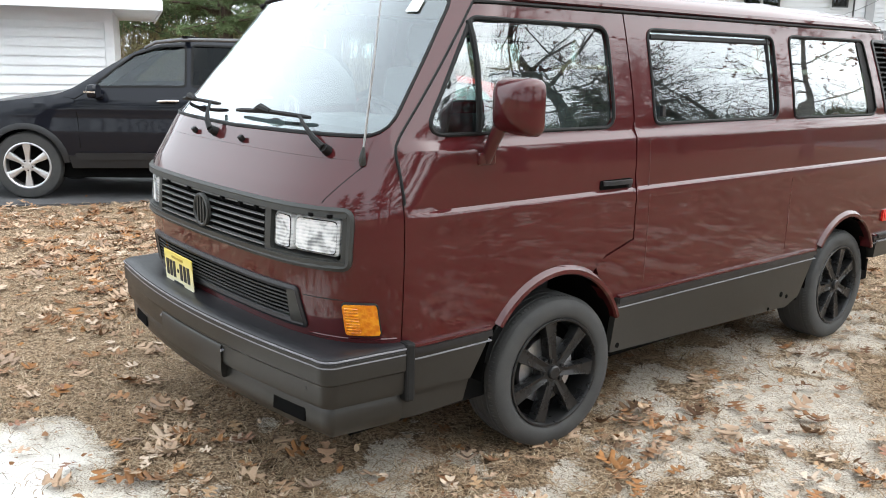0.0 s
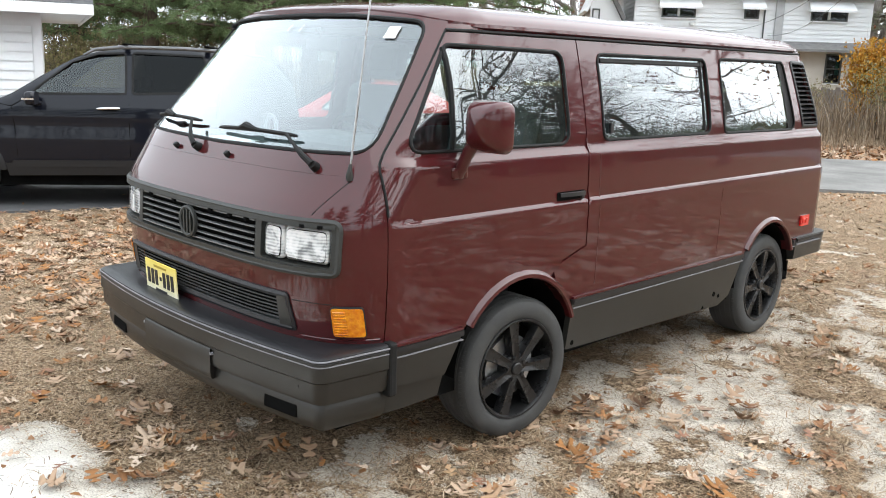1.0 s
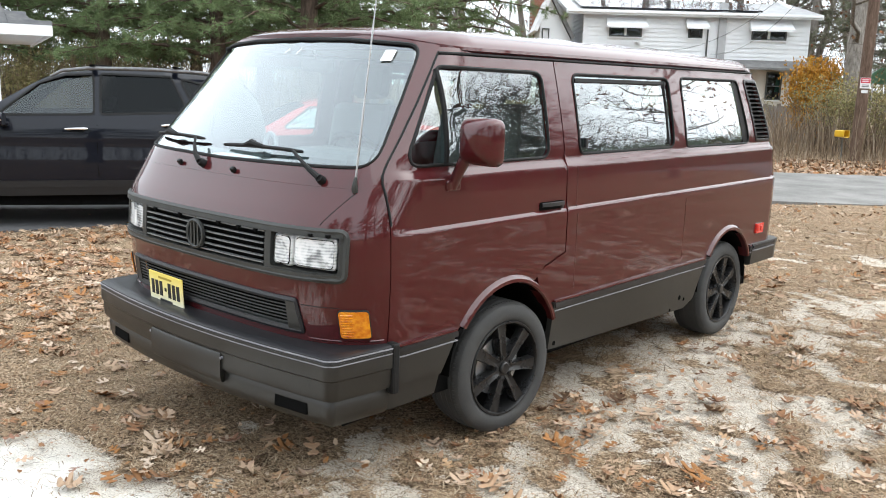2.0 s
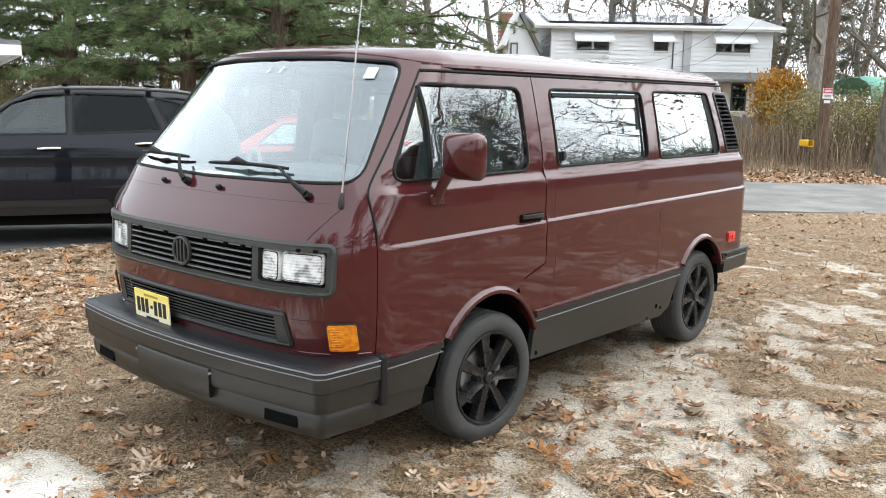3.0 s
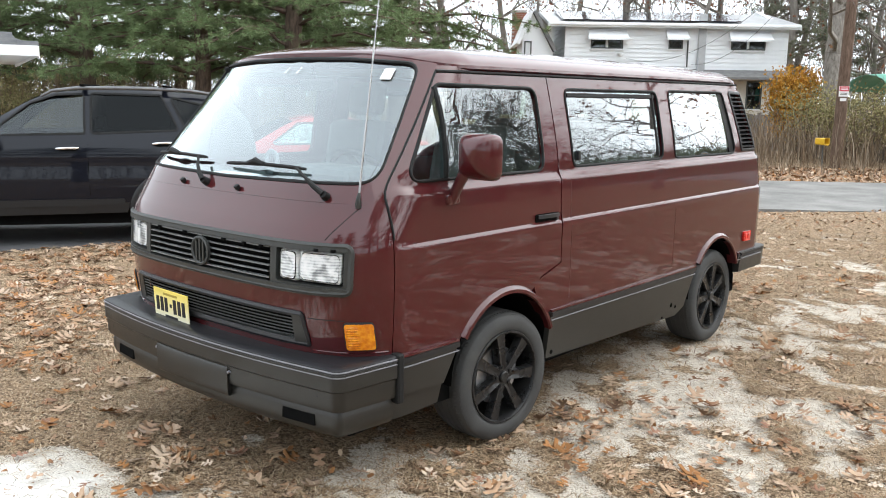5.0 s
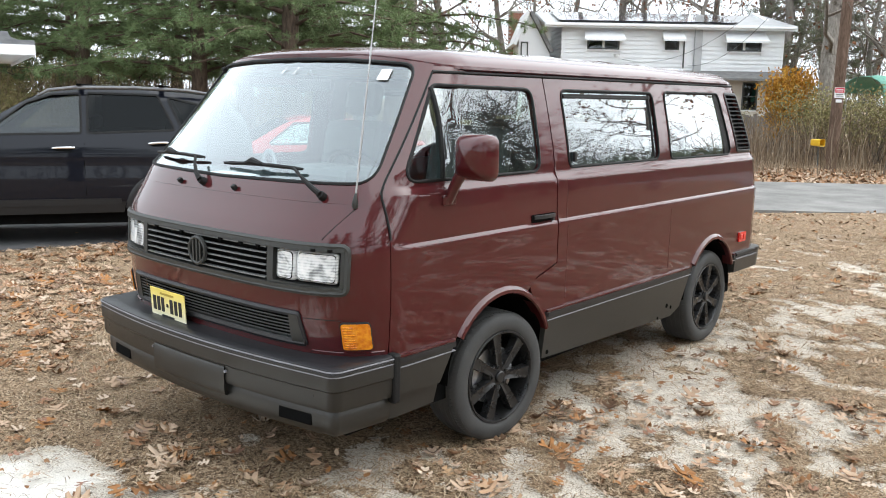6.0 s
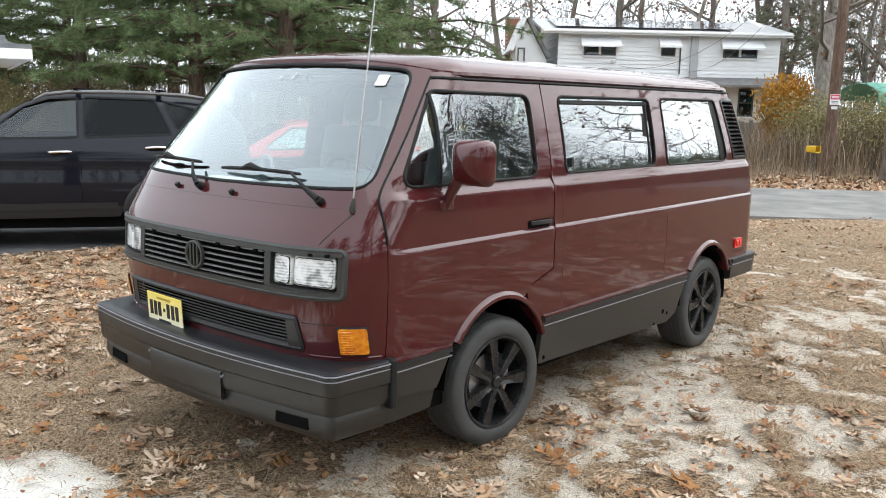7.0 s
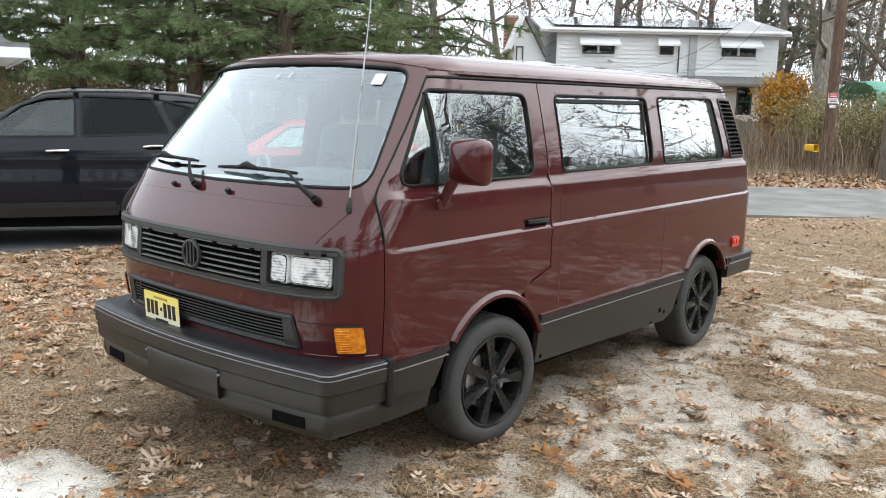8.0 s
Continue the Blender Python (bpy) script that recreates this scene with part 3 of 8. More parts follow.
ochre_spots = [(1.72, 0.71), (-0.06, -1.25), (-0.07, -0.97), (-0.53, -0.84), (0.19, -1.32), (0.42, -1.31), (0.98, -0.49), (0.88, 0.63), (0.64, -0.18)]
leaf_rng = random.Random(5)
big = [(x, y, leaf_rng.uniform(0.075, 0.125), leaf_rng.uniform(0, 360), tone) for tone, spots in enumerate((orange_spots, tan_spots, pale_spots, russet_spots, ochre_spots)) for x, y in spots]
leaf_meshes = []
for k, (v, f) in enumerate(LEAF_SHAPES):
    me = bpy.data.meshes.new("oak_leaf")
    me.from_pydata([tuple(map(float, p)) for p in v], [], [tuple(map(int, q)) for q in f])
    leaf_meshes.append(me)
leaf_pool = {}
for k, (x, y, s, turn, tone) in enumerate(big):
    key = (k % 6, tone)
    if key not in leaf_pool:
        leaf_pool[key] = leaf_meshes[k % 6].copy()
        leaf_pool[key].materials.append(M_LEAF_TAN[tone])
    ob = new("oak_leaf", leaf_pool[key])
    ob.matrix_world = Matrix.LocRotScale((x, y, 0.012), Euler((radians(13 * math.sin(k)), radians(12 * math.cos(2 * k)), radians(turn))), (s, s, s * leaf_rng.uniform(0.45, 0.95)))
    tagged(ob, "large dry %s oak leaf lying on the ground" % TONES[tone][0], "leaf", "large fallen leaves")


def straw_blades(name, n, x0, x1, y0, y1, test, length, width, up, tones, label, category="pine straw"):
    """Thin bent blades lying or standing on the ground, all in one mesh."""
    x, y = keep_points(n, x0, x1, y0, y1, test)
    m = len(x)
    a = rng.uniform(0, math.tau, m)
    L = rng.uniform(0.5, 1.0, m) * length
    e = np.abs(rng.normal(0, 1, m)) * up
    bend = rng.normal(0, 0.5, m)
    dx, dy = np.cos(a), np.sin(a)
    z0 = ground_z(x, y) + rng.uniform(-0.004, 0.006, m)
    ce, se = np.cos(e), np.sin(e)
    w = width * rng.uniform(0.6, 1.2, m)
    P0 = np.stack([x, y, z0], -1)
    d1 = np.stack([dx * ce, dy * ce, se], -1)
    P1 = P0 + d1 * (L * 0.5)[:, None]
    a2 = a + bend
    d2 = np.stack([np.cos(a2) * ce, np.sin(a2) * ce, se * 0.2 - 0.1 * (up > 0.3)], -1)
    P2 = P1 + d2 * (L * 0.5)[:, None]
    side = np.stack([-dy, dx, np.zeros(m)], -1) * w[:, None] / 2
    V = np.stack([P0 - side, P0 + side, P1 - side * 0.9, P1 + side * 0.9, P2 - side * 0.3, P2 + side * 0.3], 1).reshape(-1, 3)
    b = (np.arange(m) * 6)[:, None]
    F = np.concatenate([b + [0, 1, 3, 2], b + [2, 3, 5, 4]], 0)
    mt = island_tones(name + "_tones", tones, 0.9)
    ob = quick_mesh(name, V, F, mt)
    return tagged(ob, label, category, kind="stuff")


STRAW = [(0.12, 0.068, 0.038), (0.52, 0.385, 0.25), (0.28, 0.175, 0.10), (0.70, 0.565, 0.40), (0.045, 0.026, 0.016), (0.50, 0.365, 0.235), (0.34, 0.215, 0.12)]


def straw_here(x, y):
    s = sand_share(x, y)
    c = value_noise(x, y, 0.35, 77, 3)
    return np.clip((0.98 - 0.92 * s) * np.clip(c * 2.2 - 0.35, 0.2, 1), 0.05, 1) * (x > drive_edge(y) + 0.03)


straw_blades("pine_straw", 330000, -3.2, 3.6, -2.4, 3.4, straw_here, 0.07, 0.0036, 0.30, STRAW, "matted brown pine straw over pale sand")
straw_blades("far_pine_straw", 120000, -6.8, 4.5, 1.0, 9.0, straw_here, 0.14, 0.006, 0.20, STRAW, "brown pine straw across the yard")
straw_blades("dry_grass_tufts", 60000, -6.6, 4.2, -2.2, 9.0, lambda x, y: straw_here(x, y) * (value_noise(x, y, 0.3, 55, 2) > 0.56), 0.075, 0.003, 0.8,
             [(0.17, 0.14, 0.075), (0.30, 0.24, 0.145), (0.11, 0.095, 0.05), (0.36, 0.29, 0.185)], "short dry grass poking through the litter", "grass")
straw_blades("yard_straw", 90000, -9, 10, -10, 11, lambda x, y: 0.9 * (x > drive_edge(y) + 0.03) * (road_across(x, y) < 9.4) * ((x > 3.4) | (y < -2.2) | (x < -3.0) | (y > 3.3)), 0.15, 0.007, 0.22, STRAW, "brown pine straw spread over the open yard")
lx, ly = keep_points(9000, -9, 10, -10, 4, lambda x, y: 0.6 * (x > drive_edge(y) + 0.03) * ((x > 4.0) | (y < -2.4)))
scatter_leaves("yard_leaves", lx, ly, rng.uniform(0.06, 0.13, len(lx)), 0.0, "brown oak leaves strewn over the open yard", 0.2, LEAF_PIECES)
# twigs and grit on the bare sand
straw_blades("sand_twigs", 60000, -1.2, 3.8, -3.0, 5.0, lambda x, y: np.where(sand_share(x, y) > 1, 0.07, 0.8 * sand_share(x, y)), 0.038, 0.0032, 0.15, [(0.34, 0.24, 0.15), (0.06, 0.045, 0.03), (0.16, 0.12, 0.08), (0.25, 0.2, 0.14)], "tiny twigs and needles on bare sand", "twigs")


# ---- the van: one smooth body surface, from which every panel is cut ----
# Axes: the front axle stands at y = 0, the nose points to -y, the driver's side is +x.
def smooth_table(points, sigma=0.012):
    zs = np.arange(0.2, 2.05, 0.002)
    p = np.array(points)
    v = np.interp(zs, p[:, 0], p[:, 1])
    k = np.exp(-0.5 * (np.arange(-30, 31) * 0.002 / sigma) ** 2)
    k /= k.sum()
    return zs, np.convolve(np.pad(v, 30, mode="edge"), k, mode="valid")


NOSE = smooth_table([(0.2, -1.05), (0.6, -1.06), (0.75, -1.085), (0.93, -1.10), (1.08, -1.09), (1.115, -1.08), (1.18, -1.04), (1.30, -0.972),
                     (1.33, -0.95), (1.58, -0.735), (1.85, -0.515), (2.05, -0.36)])
HALF = smooth_table([(0.2, 0.900), (0.5, 0.912), (0.9, 0.918), (1.055, 0.916), (1.18, 0.907), (1.30, 0.893), (1.34, 0.882), (1.45, 0.8655), (1.57, 0.8405), (1.69, 0.8130), (1.80, 0.785), (2.05, 0.73)])
TAIL = smooth_table([(0.2, 3.19), (0.6, 3.225), (1.07, 3.225), (1.28, 3.185), (1.5, 3.095), (1.80, 2.95), (2.05, 2.84)])
CREASE = np.array([(0.2, 0), (0.97, 0), (1.050, 0.004), (1.057, 0.003), (1.071, -0.008), (1.13, -0.005), (1.265, 0.004), (1.278, 0.004), (1.308, -0.010), (1.322, -0.009), (1.355, 0), (2.1, 0)])
BOW, DEEP, BACK = 0.05, 0.30, 0.14
CREASE_ROWS = (0.97, 1.02, 1.050, 1.057, 1.064, 1.071, 1.09, 1.265, 1.278, 1.288, 1.298, 1.308, 1.322)


def nose_at(z):
    return float(np.interp(z, *NOSE))


def half_at(z):
    return float(np.interp(z, *HALF))


def tail_at(z):
    return float(np.interp(z, *TAIL))


OUTLINES = {}


def front_outline(z):
    """The plan outline of the nose at a height: x, y and length from the middle."""
    key = round(z * 2000)
    if key not in OUTLINES:
        w, y0 = half_at(z), nose_at(z)
        a = np.linspace(0, 1, 240) ** 3
        a = np.concatenate([a * 0.9, np.linspace(0.9, 1, 80)[1:]]) * math.pi / 2
        x = w * np.sin(a) ** (1 / 3)
        y = y0 + BOW * (x / 0.92) ** 2 + DEEP * (1 - np.cos(a))
        s = np.concatenate([[0], np.cumsum(np.hypot(np.diff(x), np.diff(y)))])
        OUTLINES[key] = (x, y, s)
    return OUTLINES[key]


def front_at(s, z):
    x, y, t = front_outline(z)
    k = abs(s)
    if k > t[-1]:
        return (math.copysign(x[-1], s), y[-1] + k - t[-1], z)
    return (math.copysign(float(np.interp(k, t, x)), s), float(np.interp(k, t, y)), z)


def s_of_x(px, z):
    x, y, s = front_outline(z)
    return math.copysign(float(np.interp(abs(px), x, s)), px)


def s_of_y(py, z):
    x, y, s = front_outline(z)
    return float(np.interp(py, y, s)) if py < y[-1] else float(s[-1] + py - y[-1])


def front_pt(x, z):
    return (s_of_x(x, z), z)


def side_x(y, z):
    fx, fy, _ = front_outline(z)
    w = fx[-1]
    if y < fy[-1]:
        w = float(np.interp(y, fy, fx))
    back = tail_at(z) - BACK
    if y > back:
        w *= max(0.0, 1 - min(1.0, (y - back) / BACK) ** 2.2) ** 0.25
    fade = min(1, max(0, (y + 0.80) / 0.14)) * min(1, max(0, (3.14 - y) / 0.05))
    return w + fade * float(np.interp(z, CREASE[:, 0], CREASE[:, 1]))


def left_at(y, z):
    return (side_x(y, z), y, z)


def right_at(u, z):
    return (-side_x(-u, z), -u, z)


def off(place, d):
    """The same surface moved out by d along its normal."""
    def moved(u, v):
        e = 2e-3
        tu = Vector(place(u + e, v)) - Vector(place(u - e, v))
        tv = Vector(place(u, v + e)) - Vector(place(u, v - e))
        return tuple(Vector(place(u, v)) + tu.cross(tv).normalized() * d)
    return moved


def rear_at(u, z):
    w, t = half_at(z), tail_at(z)
    k = min(1.0, abs(u) / w)
    return (-u, t - BACK * (1 - max(0.0, 1 - k ** 5) ** 0.5) * 0.7 - 0.002, z)


def flip(poly):
    return [(-a, b) for a, b in poly][::-1]


van = thing("camper_van", "maroon boxy passenger van parked on leaf-strewn sandy ground", "van")

# -- front panel --
SEAM_LOW = 0.596


def a_pillar(z):
    """Where the door's front edge runs: upright below, then back along the windscreen pillar."""
    return max(-0.803, nose_at(z) + 0.18)


seam = [(s_of_y(a_pillar(z), z), z) for z in np.concatenate([[SEAM_LOW], np.arange(0.65, 1.80, 0.04), [1.826]])]
front_edge = [(-s, z) for s, z in seam][::-1] + [(x, 1.878 - 0.03 * (x / 0.62) ** 2) for x in np.linspace(-0.62, 0.62, 9)] + seam[::-1]
front_edge = front_edge + [(x, SEAM_LOW) for x in np.linspace(seam[0][0], -seam[0][0], 12)[1:-1]]
screen = rounded([front_pt(0.815, 1.324), front_pt(0.695, 1.822), front_pt(0.35, 1.846), front_pt(0, 1.852), front_pt(-0.35, 1.846), front_pt(-0.695, 1.822), front_pt(-0.815, 1.324), front_pt(0, 1.312)],
                 [0.07, 0.085, 0.2, 0.2, 0.2, 0.085, 0.07, 0.3])
grille_hole = rounded([front_pt(x, z) for x, z in ((0.824, 0.888), (0.824, 1.080), (-0.824, 1.080), (-0.824, 0.888))], 0.035)
low_hole = rounded([front_pt(x, z) for x, z in ((0.642, 0.658), (0.620, 0.786), (-0.620, 0.786), (-0.642, 0.658))], 0.008)
mark = [rounded([(sg * s_of_x(0.797, 0.70), 0.652), (sg * s_of_x(0.797, 0.70), 0.762), (sg * s_of_x(0.874, 0.70), 0.762), (sg * s_of_x(0.874, 0.70), 0.652)], 0.012) for sg in (1, -1)]
front_panel = sheet("front_panel", front_edge, [screen, grille_hole, low_hole], 0.03, front_at, M_PAINT, van, rim=0.015)
glass_front = sheet("windscreen", screen, [], 0.06, off(front_at, -0.006), M_WINDSHIELD, van, "greenish laminated windscreen")
glass_front.visible_shadow = False
ribbon("windscreen_seal", screen, front_at, 0.0055, 0.007, M_RUBBER, van, "black rubber seal")

# -- side panels, the same on both sides --
ARCHES = ((-0.02, 0.36, 0.40), (2.395, 0.394, 0.362))
arch_front, arch_rear = [[(cy + r * math.cos(a), cz + r * math.sin(a)) for a in np.linspace(0.15, math.pi - 0.15, 25)] for cy, cz, r in ARCHES]
win_door = rounded([(-0.695, 1.327), (0.305, 1.325), (0.308, 1.728), (-0.405, 1.735)], [0.05, 0.06, 0.06, 0.05])
win_mid = rounded([(0.572, 1.331), (1.588, 1.331), (1.588, 1.728), (0.572, 1.728)], 0.05)
win_rear = rounded([(1.742, 1.327), (2.675, 1.322), (2.555, 1.736), (1.742, 1.736)], 0.05)
louvre_hole = rounded([(2.79, 1.338), (3.015, 1.338), (2.865, 1.735), (2.668, 1.738)], 0.02)
GAP = 0.004
door_front = [(a_pillar(z) + GAP, z) for z in np.concatenate([np.arange(1.785, 1.16, -0.04), [1.13, 1.0, 0.9, 0.75, SEAM_LOW]])]
door_edge = door_front + [(-0.375, SEAM_LOW)] + [(y, z) for y, z in arch_front[::-1] if z > SEAM_LOW + 0.01 and y < 0.19] + [(0.265, 0.797), (0.437 - GAP, 0.848), (0.437 - GAP, 1.28), (0.428 - GAP, 1.785)]
middle_edge = [(0.428 + GAP, 1.785), (0.437 + GAP, 1.28), (0.437 + GAP, 0.842), (0.268, 0.788), (0.20, 0.765)] + [(y, z) for y, z in arch_front[::-1] if y > 0.21 and z > SEAM_LOW] + [(0.312, SEAM_LOW)] + \
              [(2.085, SEAM_LOW)] + [(y, z) for y, z in arch_rear[::-1] if z > SEAM_LOW + 0.02] + [(2.70, SEAM_LOW), (3.175, SEAM_LOW), (3.205, 0.8), (3.205, 1.05), (3.163, 1.28), (3.072, 1.5), (2.925, 1.785)]
for place, turn_over in ((left_at, False), (right_at, True)):
    f = flip if turn_over else list
    door = sheet("front_door", f(door_edge), [f(win_door)], 0.035, place, M_PAINT, van, "maroon front door with quarter light", rim=0.02, rows=CREASE_ROWS)
    sheet("side_panel", f(middle_edge), [f(win_mid), f(win_rear), f(louvre_hole)], 0.04, place, M_PAINT, van, rim=0.02, rows=CREASE_ROWS)
    for w in (win_door, win_mid, win_rear):
        g = sheet("side_window", f(w), [], 0.12, off(place, -0.008), M_SIDE_GLASS, van, "green-tinted side window")
        g.visible_shadow = False
        ribbon("window_seal", f(w), place, 0.0065, 0.007, M_RUBBER, g, "black rubber seal")
    # upper rail over the doors and windows
    rail = [(a_pillar(1.785), 1.789), (2.91, 1.789), (2.90, 1.818), (a_pillar(1.818), 1.818)]
    sheet("roof_rail", f(rail), [], 0.05, place, M_PAINT, van, rim=0.02)
    # a dark lining behind the shut lines
    liner = [(-0.80, 0.60), (-0.45, 0.60), (-0.45, 0.79), (0.2, 0.81), (0.40, 0.84), (0.45, 0.60), (2.0, 0.60), (2.0, 0.80), (2.80, 0.80), (2.83, 0.62), (3.05, 0.62), (3.03, 1.26), (-0.75, 1.26)]
    sheet("inner_lining", f(liner), [], 0.12, off(place, -0.035), M_TRIM_IN, van)
    # wheel arch lips
    for arch, (ac, az, ar) in zip((arch_front, arch_rear), ARCHES):
        rings = []
        for y, z in [(-y if turn_over else y, z) for y, z in arch if z > (0.585 if y < ac else 0.50)]:
            cy = ac * (-1 if turn_over else 1)
            d = Vector((y - cy, z - az)).normalized()
            ring = []
            for r, h in ((-0.006, -0.05), (-0.010, 0.012), (-0.004, 0.020), (0.012, 0.019), (0.026, 0.004), (0.030, -0.004)):
                q = off(place, h)(y + d.x * r, z + d.y * r)
                ring.append(q)
            rings.append(ring)
        bm = bmesh.new()
        add_strip(bm, None, rings)
        bmesh.ops.recalc_face_normals(bm, faces=bm.faces[:])
        part("wheel_arch", bm, M_PAINT, van, smooth=True)

# -- tail --
tail_edge = [(-0.86, 0.6), (0.86, 0.6), (0.88, 1.1), (0.84, 1.35), (0.745, 1.80), (-0.745, 1.80), (-0.84, 1.35), (-0.88, 1.1)]
rear_win = rounded([(-0.70, 1.34), (0.70, 1.34), (0.64, 1.73), (-0.64, 1.73)], 0.07)
sheet("tailgate", tail_edge, [rear_win], 0.06, rear_at, M_PAINT, van, rim=0.02)
g = sheet("rear_window", rear_win, [], 0.1, off(rear_at, -0.006), M_SIDE_GLASS, van, "tinted rear window")
g.visible_shadow = False

# -- roof --
ROOF_Z = 1.811


def roof_outline(grow=0.0):
    x, y, s = front_outline(1.835)
    k = [0] + list(range(30, len(x), 22)) + [len(x) - 1]
    right = [(float(x[i]) + grow * float(x[i]), float(y[i]) + 0.018 * (1 - float(x[i]) / 0.8) + 0.035 * min(1.0, float(x[i]) / 0.6) ** 2) for i in k]
    side = [(float(x[-1]) * (1 + grow), v) for v in np.linspace(0.0, 2.72, 28)]
    back = [(0.775 * (1 + grow) * math.cos(a) ** 0.35 if a < 1.57 else 0.0, 2.72 + 0.24 * math.sin(a) ** 0.8) for a in np.linspace(0.05, math.pi / 2, 14)]
    half = right + side + back
    return half + [(-a, b) for a, b in half[::-1] if a > 0.01]


ROOF_LINE = roof_outline(0.02)
ROOF_ARR = np.array(ROOF_LINE)


def roof_edge(y, x=0.0):
    """The roof's edge: level along the sides, higher over the windscreen."""
    t = min(1, max(0, (-0.22 - y) / 0.30))
    return ROOF_Z + 0.055 * t * t * (3 - 2 * t) * (1 - 0.60 * min(1, abs(x) / 0.74) ** 3)


def roof_at(x, y):
    q = ROOF_ARR
    nx, ny = np.roll(q[:, 0], -1), np.roll(q[:, 1], -1)
    dx, dy = nx - q[:, 0], ny - q[:, 1]
    t = np.clip(((x - q[:, 0]) * dx + (y - q[:, 1]) * dy) / (dx * dx + dy * dy + 1e-12), 0, 1)
    d = float(np.min(np.hypot(x - q[:, 0] - t * dx, y - q[:, 1] - t * dy)))
    edge = (1 - max(0.0, 1 - d / 0.13) ** 2) ** 1.5
    dome = 1 - (x / 0.80) ** 2
    z = roof_edge(y, x) + 0.012 + (0.068 - (roof_edge(y) - ROOF_Z) * 0.75) * math.sqrt(max(edge, 0)) + 0.030 * dome * min(1, d / 0.25)
    z -= 0.02 * max(0, (y - 1.6) / 1.3)
    inner = min(1, max(0, (d - 0.10) / 0.06))
    rib = sum(math.exp(-((y - c) / 0.10) ** 4) for c in (0.25, 0.80, 1.35, 1.90, 2.40))
    z += 0.010 * rib * inner * min(1, max(0, (d - 0.12) / 0.10))
    return (x, y, z)


def inset(poly, d):
    out = []
    n = len(poly)
    for i in range(n):
        a, b = Vector(poly[i - 2]), Vector(poly[(i + 2) % n])
        t = (b - a).normalized()
        out.append((poly[i][0] - t.y * d, poly[i][1] + t.x * d))
    return out


roof_dense = subdivide(ROOF_LINE, 0.03)
roof = sheet("roof", ROOF_LINE, [], 0.03, roof_at, M_PAINT, van, "ribbed maroon roof", inner=[inset(roof_dense, d) for d in (0.008, 0.02, 0.038, 0.06, 0.085, 0.11)])
bm = bmesh.new()
ring_pts = subdivide(ROOF_LINE, 0.05)
add_strip(bm, None, [[(x * a, y, roof_edge(y, x) + b) for a, b in ((1, 0.0125), (1.004, -0.002), (0.99, -0.012), (0.96, -0.010), (0.96, 0.006))] for x, y in ring_pts], closed=True)
bmesh.ops.recalc_face_normals(bm, faces=bm.faces[:])
part("rain_gutter", bm, M_PAINT, van, smooth=True)
bm = bmesh.new()
for sg in (1, -1):
    add_tube(bm, [(sg * (side_x(y, 1.792) + 0.004), y, 1.793) for y in np.linspace(-0.38, 2.86, 30)], 0.007, 6)
part("gutter_seal", bm, M_RUBBER, van, smooth=True)
headliner = sheet("headliner", [(x * 0.94, y * 0.94 + 0.06) for x, y in ROOF_LINE], [], 0.15, lambda x, y: (x, y, 1.803), M_HEADLINER, van)

# -- rear air louvres --
for place, turn_over in ((left_at, False), (right_at, True)):
    f = flip if turn_over else list
    lv = sheet("air_louvre", f(louvre_hole), [], 0.05, off(place, -0.03), M_BLACK, van, "black slatted air intake")
    ribbon("louvre_frame", f(louvre_hole), place, 0.010, 0.008, M_CLAD_TOP, lv)
    for k in range(13):
        z = 1.360 + k * 0.0285
        t = (z - 1.338) / 0.398
        y0, y1 = 2.797 - 0.122 * t, 3.008 - 0.150 * t
        bm = bmesh.new()
        sg = -1 if turn_over else 1
        secs = []
        for y in np.linspace(y0, y1, 4):
            o, i = Vector(off(place, 0.005)(sg * y, z)), Vector(off(place, -0.026)(sg * y, z + 0.012))
            secs.append([o + Vector((0, 0, 0.0035)), o - Vector((0, 0, 0.0035)), i - Vector((0, 0, 0.002)), i + Vector((0, 0, 0.002))])
        add_strip(bm, None, secs)
        bmesh.ops.recalc_face_normals(bm, faces=bm.faces[:])
        part("slat", bm, M_CLAD_TOP, lv)
    # black pillar filler behind the rear window
    fill = rounded([(2.585, 1.325), (2.670, 1.322), (2.550, 1.732), (2.485, 1.732)], 0.02)
    sheet("pillar_filler", f(fill), [], 0.05, off(place, -0.004), M_RUBBER, van)

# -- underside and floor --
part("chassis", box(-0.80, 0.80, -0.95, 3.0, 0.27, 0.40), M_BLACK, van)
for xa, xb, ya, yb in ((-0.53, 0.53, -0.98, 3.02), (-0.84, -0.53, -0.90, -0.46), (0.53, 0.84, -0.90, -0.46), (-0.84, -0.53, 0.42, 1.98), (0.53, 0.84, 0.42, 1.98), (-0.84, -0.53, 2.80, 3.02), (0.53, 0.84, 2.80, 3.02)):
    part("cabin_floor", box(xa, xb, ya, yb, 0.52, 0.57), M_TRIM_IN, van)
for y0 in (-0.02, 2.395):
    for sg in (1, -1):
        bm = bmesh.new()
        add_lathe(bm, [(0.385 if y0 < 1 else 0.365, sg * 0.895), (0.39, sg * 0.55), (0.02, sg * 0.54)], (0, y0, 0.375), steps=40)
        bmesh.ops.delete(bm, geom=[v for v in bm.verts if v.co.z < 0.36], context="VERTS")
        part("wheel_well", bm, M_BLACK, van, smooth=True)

# -- bumper and cladding --
BUMP_CORNER, BUMP_BOW = -1.120, 0.070


